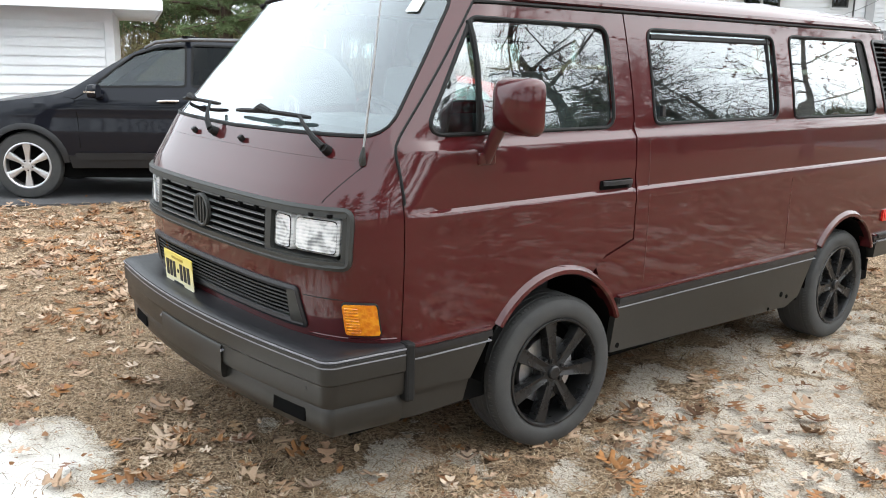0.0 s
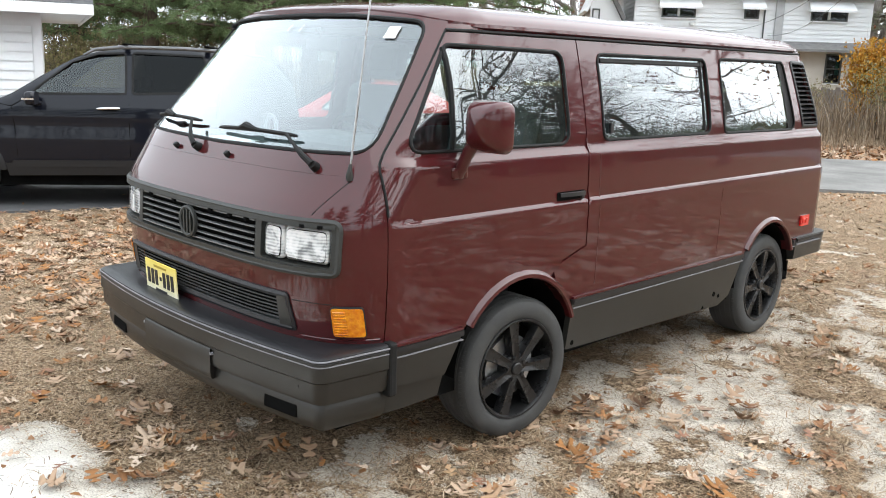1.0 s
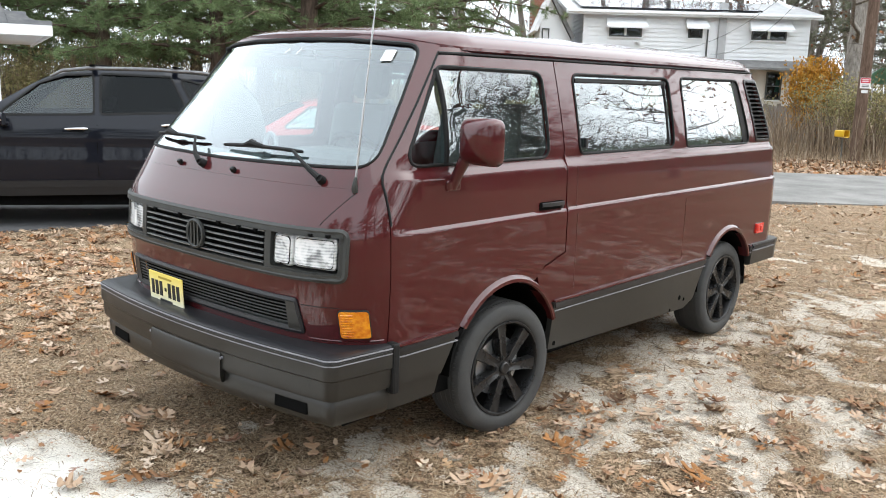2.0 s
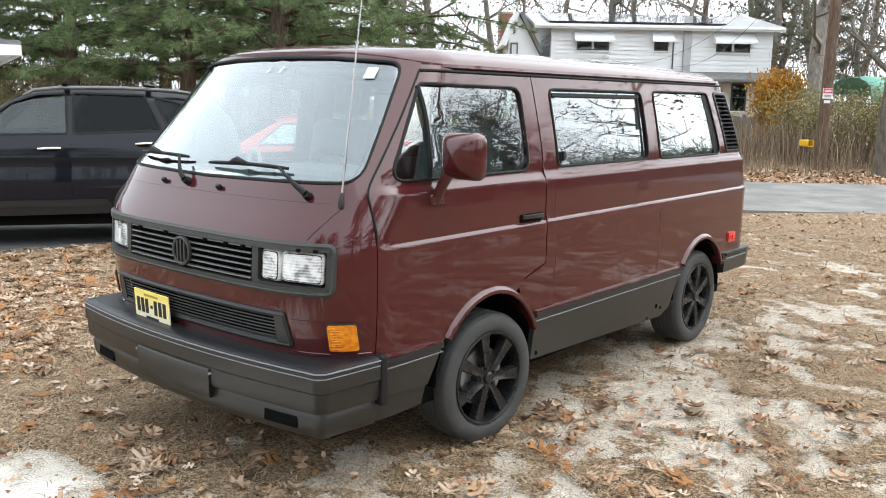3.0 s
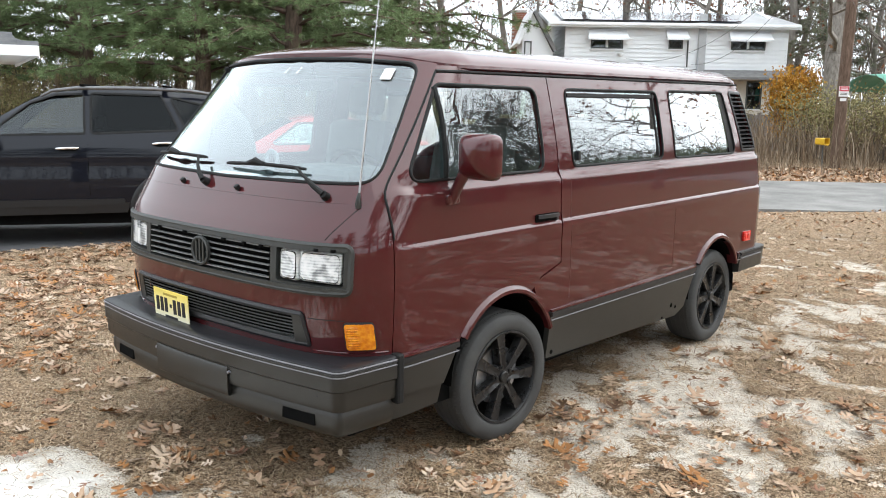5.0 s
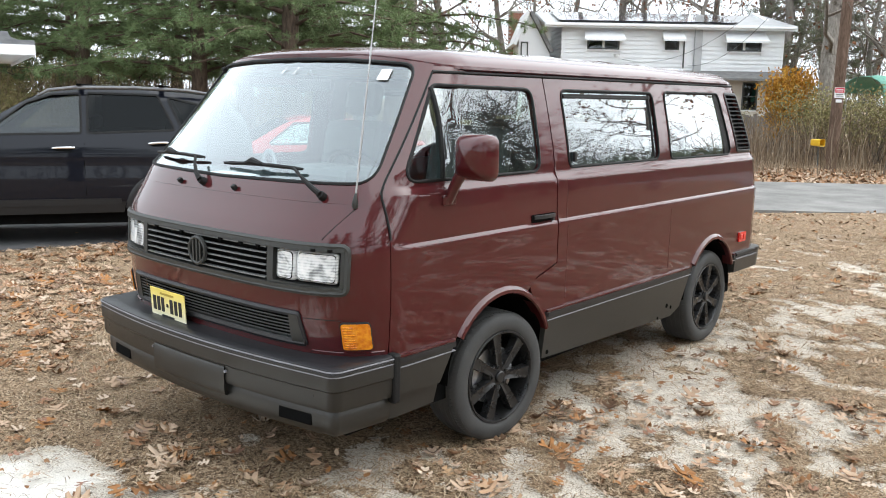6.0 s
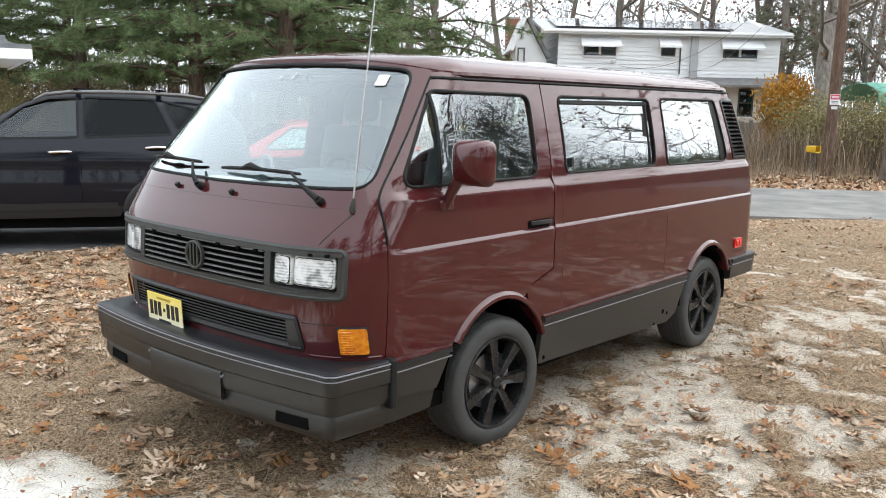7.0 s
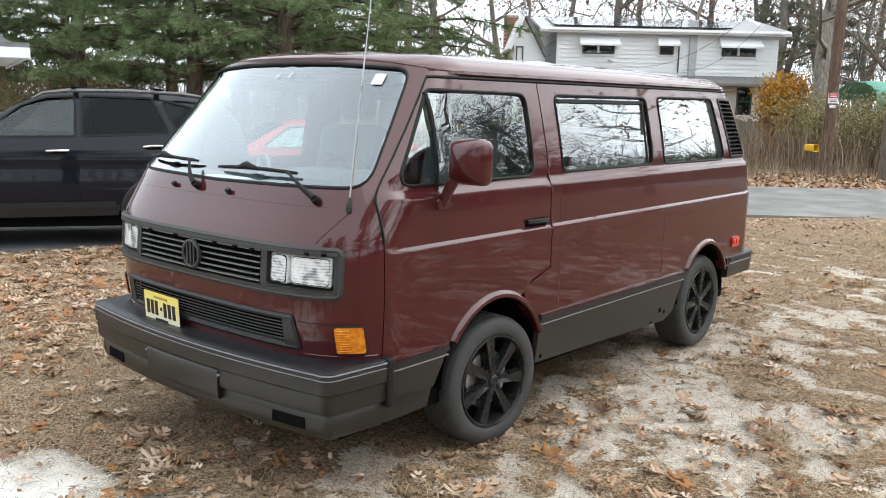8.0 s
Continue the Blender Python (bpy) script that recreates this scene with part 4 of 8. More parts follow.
def bumper_plan(o):
    """Plan line of the front bumper, grown outward by o, from the left end round to the right end."""
    w = 0.937 + o
    nose_w = w - 0.024
    pts = [(w + (nose_w - w) * t, -0.80 + (BUMP_CORNER + 0.06 + 0.80) * t) for t in np.linspace(0, 1, 5)]
    for a in np.linspace(0.1, 1, 10):
        t = a * math.pi / 2
        pts.append((nose_w - 0.055 * (1 - math.cos(t)), BUMP_CORNER + 0.06 - (0.06 + o) * math.sin(t)))
    for x in np.linspace(nose_w - 0.08, 0, 16):
        pts.append((x, bumper_y(x) - o))
    return pts + [(-x, y) for x, y in pts[::-1][1:]]


def bumper_y(x):
    return BUMP_CORNER - BUMP_BOW * (1 - (x / 0.85) ** 2)


def bumper_band(name, profile, material, parent, lo=None, hi=None, label=""):
    lines = [bumper_plan(o) for o, z in profile]
    n = len(lines[0])
    secs = [[(lines[j][i][0], lines[j][i][1], profile[j][1]) for j in range(len(profile))] for i in range(n)]
    if lo is not None:
        secs = [s for s in secs if lo <= s[0][0] <= hi]
    bm = bmesh.new()
    add_strip(bm, None, secs)
    bmesh.ops.recalc_face_normals(bm, faces=bm.faces[:])
    return part(name, bm, material, parent, label, smooth=True)


bumper = bumper_band("front_bumper", [(-0.052, 0.617), (-0.012, 0.616), (0.0, 0.610), (0.003, 0.594), (-0.05, 0.57)], M_CLAD_TOP, van, label="black-topped plastic front bumper")
bumper_band("bumper_face", [(-0.10, 0.592), (0.0, 0.592), (0.002, 0.58), (0.002, 0.523), (-0.005, 0.515), (-0.007, 0.45), (-0.013, 0.433), (-0.10, 0.431)], M_CLAD, bumper)
bumper_band("bumper_valance", [(-0.12, 0.436), (-0.034, 0.436), (-0.030, 0.415), (-0.026, 0.405), (-0.028, 0.36), (-0.036, 0.333), (-0.050, 0.316), (-0.08, 0.310), (-0.14, 0.322)], M_CLAD, bumper)
bumper_band("bumper_pinstripe", [(-0.004, 0.6060), (0.0046, 0.6052), (0.0050, 0.6008), (-0.004, 0.600)], M_STRIPE, bumper)
bumper_band("bumper_pinstripe", [(-0.004, 0.5840), (0.0030, 0.5836), (0.0030, 0.5795), (-0.004, 0.579)], M_STRIPE, bumper)
bumper_band("centre_plate", [(-0.05, 0.512), (-0.002, 0.510), (0.002, 0.503), (0.002, 0.41), (-0.002, 0.388), (-0.010, 0.378), (-0.06, 0.374)], M_CLAD, bumper, -0.31, 0.31)
bm = bmesh.new()
bm.faces.new([bm.verts.new((x, y, 0.617)) for x, y in bumper_plan(-0.052)])
part("bumper_deck", bm, M_CLAD_TOP, bumper)
for sg in (1, -1):
    for xa, xb, za, zb, lean, out in ((0.585, 0.765, 0.352, 0.402, -4, -0.023),):
        xm = (xa + xb) / 2
        m = Matrix.Translation((sg * xm, bumper_y(xm) - out + 0.004, (za + zb) / 2)) @ Matrix.Rotation(sg * math.atan(2 * BUMP_BOW * xm / 0.85 ** 2), 4, "Z") @ Matrix.Rotation(radians(lean), 4, "X")
        h, v = (xb - xa) / 2, (zb - za) / 2
        bm = bmesh.new()
        add_box(bm, -h, h, -0.004, 0.01, -v, v, m)
        # a solid black block paints the shade of an opening
        slot = part("bumper_slot", bm, M_BLACK, bumper, "black block in place of a slot's inner shade", bevel=0.004)
    bm = bmesh.new()
    add_lathe(bm, [(0.0, -0.006), (0.008, -0.006), (0.009, 0.01)], (sg * 0.79, bumper_y(0.79) + 0.012, 0.490), axis="y", steps=12)
    part("bumper_screw", bm, M_CLAD_TOP, bumper, smooth=True)
    bm = bmesh.new()
    add_lathe(bm, [(0.0, -0.004), (0.006, -0.004), (0.007, 0.008)], (sg * 0.285, bumper_y(0.285) - 0.001, 0.492), axis="y", steps=10)
    part("bumper_screw", bm, M_STRIPE, bumper, smooth=True)
    # end cap joint and the under panel that runs on to the wheel
    part("bumper_end_cap", box(sg * 0.912 - 0.034, sg * 0.912 + 0.034, -0.808, -0.768, 0.405, 0.622), M_RUBBER, bumper, bevel=0.010)
for place, sg in ((left_at, 1), (right_at, -1)):
    f = list if sg == 1 else flip
    sheet("under_panel", f([(-0.83, 0.318), (-0.50, 0.325), (-0.455, 0.48), (-0.83, 0.50)]), [], 0.06, off(place, -0.012), M_CLAD, van, rim=0.02)

SKIRT_TOP = 0.598
skirts = [[(-0.772, 0.435), (-0.490, 0.42), (-0.385, SKIRT_TOP), (-0.772, SKIRT_TOP)],
          [(0.322, 0.352), (1.80, 0.312), (1.92, 0.355), (2.055, SKIRT_TOP), (0.352, SKIRT_TOP)],
          [(2.79, 0.505), (3.15, 0.515), (3.155, SKIRT_TOP + 0.01), (2.74, SKIRT_TOP)]]
for place, sg in ((left_at, 1), (right_at, -1)):
    f = list if sg == 1 else flip
    for k, poly in enumerate(skirts):
        sk = sheet("side_skirt", f(rounded(poly, 0.012)), [], 0.06, off(place, 0.012), M_CLAD, van, "dark grey plastic lower cladding", rim=0.03)
        y0 = max(p[0] for p in poly[:1]) if k == 0 else poly[0][0] + 0.03
        ya, yb = (-0.772, -0.392) if k == 0 else ((0.355, 2.05) if k == 1 else (2.745, 3.15))
        for za, zb, o, mt, nm in ((0.569, 0.594, 0.019, M_CLAD_TOP, "rub_strip"), (0.548, 0.5545, 0.016, M_STRIPE, "pinstripe"), (0.594, 0.606, 0.016, M_PAINT, "sill_edge")):
            bm = bmesh.new()
            secs = []
            for y in np.linspace(ya, yb, 8):
                u = sg * y
                secs.append([off(place, -0.005)(u, za), off(place, o)(u, za + 0.001), off(place, o)(u, zb - 0.001), off(place, -0.005)(u, zb)])
            add_strip(bm, None, secs)
            bmesh.ops.recalc_face_normals(bm, faces=bm.faces[:])
            part(nm, bm, mt, sk, smooth=True)
# drain holes in the sills: near-black discs paint the shade inside them
for place, sg in ((left_at, 1), (right_at, -1)):
    for y, z, r in ((0.372, 0.378, 0.013), (1.735, 0.392, 0.016), (1.795, 0.372, 0.012), (1.62, 0.330, 0.010)):
        bm = bmesh.new()
        c = Vector(off(place, 0.0135)(sg * y, z))
        add_lathe(bm, [(0.0, sg * 0.0006), (r * 0.9, sg * 0.0006), (r, -sg * 0.004)], c, axis="x", steps=14)
        part("drain_hole", bm, M_BLACK, van)
# rear bumper
bm = bmesh.new()
secs = []
for x, y in [(0.935, 2.78), (0.935, 3.18), (0.925, 3.24), (0.88, 3.295), (0.6, 3.315), (0, 3.32), (-0.6, 3.315), (-0.88, 3.295), (-0.925, 3.24), (-0.935, 3.18), (-0.935, 2.78)]:
    k = Vector((x, (y - 2.7) * 0.4)).normalized()
    secs.append([(x - k.x * 0.10, y - k.y * 0.10, 0.612), (x, y, 0.605), (x, y, 0.58), (x - k.x * 0.004, y - k.y * 0.004, 0.575), (x - k.x * 0.012, y - k.y * 0.012, 0.46), (x - k.x * 0.1, y - k.y * 0.1, 0.44)])
add_strip(bm, None, secs)
bmesh.ops.recalc_face_normals(bm, faces=bm.faces[:])
rear_bumper = part("rear_bumper", bm, M_CLAD, van, "dark grey plastic rear bumper", smooth=True)
for za, zb in ((0.583, 0.60), (0.558, 0.565)):
    part("rub_strip", box(0.93, 0.942, 2.78, 3.15, za, zb), M_CLAD_TOP if za > 0.57 else M_STRIPE, rear_bumper)

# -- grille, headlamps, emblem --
# near-black backing sheet puts the shade behind the bars into the colour
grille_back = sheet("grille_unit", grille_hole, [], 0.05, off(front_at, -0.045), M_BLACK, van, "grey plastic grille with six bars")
ribbon("grille_frame", grille_hole, front_at, 0.012, 0.014, M_GRILLE, grille_back)


def front_bar(x0, x1, z, h, o0, o1, material, parent, name="grille_bar", steps=12):
    bm = bmesh.new()
    secs = []
    for x in np.linspace(x0, x1, steps):
        u = s_of_x(x, z)
        a, b = off(front_at, o1), off(front_at, o0)
        secs.append([b(u, z - h / 2), a(u, z - h / 2), a(u, z + h / 2), b(u, z + h / 2)])
    add_strip(bm, None, secs)
    bmesh.ops.recalc_face_normals(bm, faces=bm.faces[:])
    return part(name, bm, material, parent, smooth=True)


for k in range(6):
    front_bar(-0.455, 0.455, 0.922 + k * 0.0258, 0.0048, -0.016, 0.004, M_BAR, grille_back)
front_bar(-0.812, 0.812, 1.068, 0.022, -0.04, 0.012, M_GRILLE, grille_back, "grille_top_rail", 24)
front_bar(-0.812, 0.812, 0.900, 0.018, -0.04, 0.012, M_GRILLE, grille_back, "grille_bottom_rail", 24)
M_FLUTED = mat("lamp_glass_painted_glints", (0.80, 0.83, 0.85), 0.07, 0.0, 0.9)
lv = object_coords(M_FLUTED)
wv = node(M_FLUTED, "ShaderNodeTexWave", Scale=26.0, Distortion=1.5, Detail=1.0)
wv.bands_direction = "Z"
link(M_FLUTED, lv, wv.inputs["Vector"])
cell = node(M_FLUTED, "ShaderNodeTexVoronoi", Scale=24.0)
cell.distance = "CHEBYCHEV"
link(M_FLUTED, lv, cell.inputs["Vector"])
cloud = noise_tex(M_FLUTED, 13.0, 3.0, 0.6, lv, 0.6)
both = maths(M_FLUTED, "ADD", maths(M_FLUTED, "MULTIPLY", wv.outputs["Fac"], 0.16), maths(M_FLUTED, "MULTIPLY", cell.outputs["Distance"], 0.45))
tone = maths(M_FLUTED, "ADD", maths(M_FLUTED, "MULTIPLY", cloud, 0.85), maths(M_FLUTED, "MULTIPLY", both, 0.55))
# pale and dark blotches paint the lamp's glints and reflections into the lens colour
link(M_FLUTED, ramp(M_FLUTED, tone, [(0.40, (0.20, 0.21, 0.22)), (0.50, (0.52, 0.54, 0.55)), (0.58, (0.86, 0.88, 0.89)), (0.68, (0.98, 0.98, 0.98))]), bsdf(M_FLUTED).inputs["Base Color"])
bump(M_FLUTED, both, 0.5, 0.006)
bsdf(M_FLUTED).inputs["Transmission Weight"].default_value = 0.2
M_REFLECT = mat("lamp_reflector", (0.90, 0.91, 0.92), 0.22, 1.0)
rn = node(M_REFLECT, "ShaderNodeTexVoronoi", Scale=38.0)
link(M_REFLECT, object_coords(M_REFLECT), rn.inputs["Vector"])
bump(M_REFLECT, rn.outputs["Distance"], 0.55, 0.02)
for sg in (1, -1):
    surround = rounded([(sg * s_of_x(0.818, 1.0), 0.897), (sg * s_of_x(0.818, 1.0), 1.072), (sg * s_of_x(0.462, 1.0), 1.072), (sg * s_of_x(0.462, 1.0), 0.897)], 0.012)
    lamp_o = rounded([(sg * s_of_x(0.802, 1.0), 0.912), (sg * s_of_x(0.802, 1.0), 1.060), (sg * s_of_x(0.497, 1.0), 1.062), (sg * s_of_x(0.497, 1.0), 0.918)], 0.016)
    if sg < 0:
        surround, lamp_o = surround[::-1], lamp_o[::-1]
    su = sheet("lamp_surround", surround, [lamp_o], 0.05, off(front_at, 0.004), M_GRILLE, van, "grey plastic headlamp surround", rim=0.05)
    sheet("lamp_bowl", lamp_o, [], 0.04, off(front_at, -0.055), M_REFLECT, su, "mirrored reflector")
    for xa, xb in ((0.507, 0.607), (0.615, 0.797)):
        def outline(k):
            q = rounded([(sg * s_of_x(xb - k, 1.0), 0.920 + k), (sg * s_of_x(xb - k, 1.0), 1.054 - k), (sg * s_of_x(xa + k, 1.0), 1.056 - k), (sg * s_of_x(xa + k, 1.0), 0.926 + k)], 0.020)
            return q if sg > 0 else q[::-1]
        lens = sheet("headlamp_lens", outline(0.012), [], 0.03, off(front_at, -0.004), M_FLUTED, su, "fluted glass lens with glints painted into its colour")
        bm = bmesh.new()
        add_strip(bm, None, [[off(front_at, h)(u + (cu - u) * f, v + (cv - v) * f) for f, h in ((0.0, -0.045), (0.0, -0.020), (0.04, -0.009), (0.13, -0.0035))] for (u, v), (cu, cv) in ((p, (sg * s_of_x((xa + xb) / 2, 1.0), 0.988)) for p in outline(0.0))], closed=True)
        bmesh.ops.recalc_face_normals(bm, faces=bm.faces[:])
        part("lens_rim", bm, M_FLUTED, lens, smooth=True)
    # direction marker on the corner
    mk = mark[0] if sg > 0 else mark[1][::-1]
    lamp = sheet("corner_marker", mk, [], 0.02, off(front_at, 0.016), M_AMBER, van, "amber front turn signal", rim=0.026)
    ribbon("marker_rim", mk, off(front_at, 0.001), 0.0055, 0.011, M_RUBBER, lamp)
    u0, u1 = sorted((sg * s_of_x(0.803, 0.70), sg * s_of_x(0.836, 0.70)))
    for k in range(9):
        bm = bmesh.new()
        z = 0.663 + k * 0.0108
        secs = [[off(front_at, 0.016)(u, z - 0.002), off(front_at, 0.0190)(u, z), off(front_at, 0.016)(u, z + 0.002)] for u in np.linspace(u0, u1, 5)]
        add_strip(bm, None, secs)
        bmesh.ops.recalc_face_normals(bm, faces=bm.faces[:])
        part("lens_rib", bm, M_AMBER, lamp)
# emblem: a ring with plain bars
ec = Vector(front_at(0, 0.984)) + Vector((0, -0.016, 0))
bm = bmesh.new()
add_lathe(bm, [(0.066, 0.008), (0.066, -0.006), (0.058, -0.009), (0.052, -0.004), (0.052, 0.008)], ec, axis="y", steps=40)
emblem = part("emblem", bm, M_GRILLE, grille_back, "grey ring emblem", smooth=True)
bm = bmesh.new()
for (xa, za), (xb, zb) in (((-0.026, 0.045), (-0.026, -0.045)), ((0.0, 0.052), (0.0, -0.052)), ((0.026, 0.045), (0.026, -0.045))):
    d = Vector((xb - xa, 0, zb - za))
    m = Matrix.Translation(ec + Vector(((xa + xb) / 2, 0, (za + zb) / 2))) @ Matrix.Rotation(-math.atan2(d.z, d.x), 4, "Y")
    add_box(bm, -d.length / 2, d.length / 2, -0.006, 0.006, -0.0055, 0.0055, m)
part("emblem_bar", bm, M_GRILLE, emblem)

# lower grille
M_SLAT = varied("dark_slat_plastic", (0.055, 0.057, 0.058), (0.080, 0.082, 0.083), 12.0, 0.42)
# the back sheet is near-black to paint the dark between the bars
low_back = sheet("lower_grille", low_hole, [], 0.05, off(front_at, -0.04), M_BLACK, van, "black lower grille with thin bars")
ribbon("lower_grille_frame", low_hole, front_at, 0.012, 0.012, M_CLAD_TOP, low_back)
for k in range(8):
    front_bar(-0.578, 0.578, 0.672 + k * 0.0148, 0.0034, 0.001, 0.006, M_SLAT, low_back)
for sg in (1, -1):
    poly = [front_pt(sg * 0.576, 0.660), front_pt(sg * 0.637, 0.660), front_pt(sg * 0.618, 0.784), front_pt(sg * 0.574, 0.784)]
    sheet("grille_end", poly if sg > 0 else poly[::-1], [], 0.05, off(front_at, 0.010), M_CLAD, low_back, rim=0.03)
# clips along the grille, small screws by the lamps
for x, z in ((-0.36, 1.052), (-0.14, 1.052), (0.16, 1.052), (0.30, 1.050), (0.41, 1.050), (0.70, 1.062), (0.765, 1.062)):
    u = s_of_x(x, z)
    part("grille_clip", box(-0.009, 0.009, -0.006, 0.008, -0.006, 0.006, Matrix.Translation(off(front_at, 0.010)(u, z))), M_BLACK, grille_back)
# rolled lower edge of the nose
for sg in (1, -1):
    bm = bmesh.new()
    add_tube(bm, [Vector(off(front_at, -0.001)(sg * s, 0.631)) for s in np.linspace(s_of_x(0.655, 0.631), seam[0][0] - 0.01, 20)], 0.0045, 6)
    part("nose_edge", bm, M_PAINT, van, smooth=True)
# panel joint lines on the nose
for sg in (1, -1):
    bm = bmesh.new()
    add_tube(bm, [Vector(off(front_at, -0.0005)(sg * s, 0.772)) for s in np.linspace(s_of_x(0.645, 0.77), s_of_x(0.80, 0.77), 8)], 0.0018, 5)
    part("panel_joint", bm, M_RUBBER, van)

# number plate, its characters as plain bars
plate = part("number_plate", box(-0.155, 0.155, -0.003, 0.003, 0, 0.154, Matrix.Translation((-0.272, -1.098, 0.597)) @ Matrix.Rotation(radians(-2.5), 4, "Z") @ Matrix.Rotation(radians(3), 4, "X")), M_PLATE, van, "pale yellow number plate with black print", bevel=0.002)
pm = Matrix.Translation((-0.272, -1.098, 0.597)) @ Matrix.Rotation(radians(-2.5), 4, "Z") @ Matrix.Rotation(radians(3), 4, "X")
for k, x in enumerate((-0.118, -0.080, -0.042, 0.036, 0.076, 0.115)):
    part("plate_bar", box(x - 0.0125, x + 0.0125, -0.0055, -0.003, 0.045, 0.115, pm), M_INK, plate)
part("plate_bar", box(-0.008, 0.008, -0.0055, -0.003, 0.072, 0.088, pm), M_INK, plate)
part("plate_bar", box(-0.055, 0.055, -0.0055, -0.003, 0.020, 0.030, pm), M_INK, plate)
part("plate_bar", box(-0.06, 0.06, -0.0055, -0.003, 0.128, 0.138, pm), mat("plate_print", (0.35, 0.25, 0.03), 0.5), plate)

# -- wheels --
def build_wheel(sg):
    w = thing("wheel", "", "")
    bm = bmesh.new()
    R = 0.324
    add_lathe(bm, [(0.232, -0.20), (0.262, -0.213), (0.30, -0.212), (0.318, -0.200), (R, -0.17), (R + 0.002, -0.10), (R, -0.035), (0.318, -0.008), (0.305, 0.004), (0.28, 0.010), (0.255, 0.010), (0.238, 0.004), (0.230, -0.004)], (0, 0, 0), steps=72)
    part("tyre", bm, M_TYRE, w, "grey-black rubber tyre", smooth=True)
    bm = bmesh.new()
    for r in (-0.155, -0.12, -0.085, -0.05):
        add_lathe(bm, [(R + 0.0015, r - 0.004), (R + 0.0035, r - 0.0035), (R + 0.0035, r + 0.0035), (R + 0.0015, r + 0.004)], (0, 0, 0), steps=72)
    for k in range(110):
        a = math.tau * k / 110
        m = Matrix.Rotation(a, 4, "X") @ Matrix.Translation((-0.022, 0, R - 0.006)) @ Matrix.Rotation(radians(26), 4, "Y")
        add_box(bm, -0.012, 0.020, -0.0052, 0.0052, -0.003, 0.0045, m)
    part("tread", bm, M_TYRE, w)
    bm = bmesh.new()
    add_lathe(bm, [(0.234, 0.004), (0.231, 0.009), (0.224, 0.008), (0.216, -0.008), (0.212, -0.10), (0.205, -0.14)], (0, 0, 0), steps=64)
    part("rim", bm, M_RIM, w, "black alloy rim", smooth=True)
    bm = bmesh.new()
    add_lathe(bm, [(0.0, -0.13), (0.20, -0.12), (0.214, -0.10)], (0, 0, 0), steps=40)
    part("brake_plate", bm, M_BLACK, w, smooth=True)
    bm = bmesh.new()
    add_lathe(bm, [(0.145, -0.085), (0.145, -0.055), (0.06, -0.055)], (0, 0, 0), steps=40)
    part("brake_disc", bm, M_STEEL, w, smooth=True)
    sp = bmesh.new()
    for face in ((-1, 1),):
        prof = [(0.035, 0.024, -0.004), (0.055, 0.021, -0.001), (0.15, 0.026, 0.000), (0.217, 0.034, 0.000)]
        top = []
        for r, h, d in prof:
            top.append([(d - 0.045, -h * 1.0, r), (d - 0.012, -h, r), (d - 0.002, -h * 0.86, r), (d - 0.010 if r < 0.2 else d - 0.003, 0.0, r), (d - 0.002, h * 0.86, r), (d - 0.012, h, r), (d - 0.045, h * 1.0, r)])
        rings = [[sp.verts.new(p) for p in ring] for ring in top]
        for a, b in zip(rings, rings[1:]):
            for j in range(6):
                sp.faces.new((a[j], a[j + 1], b[j + 1], b[j]))
            sp.faces.new((a[6], a[0], b[0], b[6]))
        sp.faces.new(rings[0])
        sp.faces.new(rings[-1][::-1])
    bmesh.ops.recalc_face_normals(sp, faces=sp.faces[:])
    spoke = part("spoke", sp, M_RIM, w, smooth=True)
    for k in range(1, 7):
        o = spoke.copy()
        scene.collection.objects.link(o)
        o.matrix_basis = Matrix.Rotation(math.tau * k / 7, 4, "X")
    bm = bmesh.new()
    add_lathe(bm, [(0.0, 0.006), (0.024, 0.006), (0.029, 0.002), (0.031, -0.008), (0.066, -0.010), (0.072, -0.02), (0.072, -0.06)], (0, 0, 0), steps=32)
    part("hub_cap", bm, M_RIM, w, smooth=True)
    for k in range(5):
        a = math.tau * (k + 0.3) / 5
        bm = bmesh.new()
        add_lathe(bm, [(0.0, 0.0), (0.008, 0.0), (0.0095, -0.004), (0.0095, -0.016), (0.013, -0.018)], (0, 0.051 * math.cos(a), 0.051 * math.sin(a)), steps=8)
        part("wheel_bolt", bm, M_RIM, w, smooth=True)
    return w


wheel = build_wheel(1)
wheel.matrix_world = pose(0.888, 0.012, 0.320, 0, 0, -5) @ pose(0, 0, 0, 8)
wheel.parent = van
spots = ((0.868, 2.46, 0, 40), (-0.872, 0.035, 175, 20), (-0.868, 2.46, 180, 65))
for x, y, turn, spin in spots:
    w = copy_thing(wheel, Matrix.Translation((x, y, 0.324)) @ Matrix.Rotation(radians(turn), 4, "Z") @ Matrix.Rotation(radians(spin), 4, "X"))
    w.parent = van

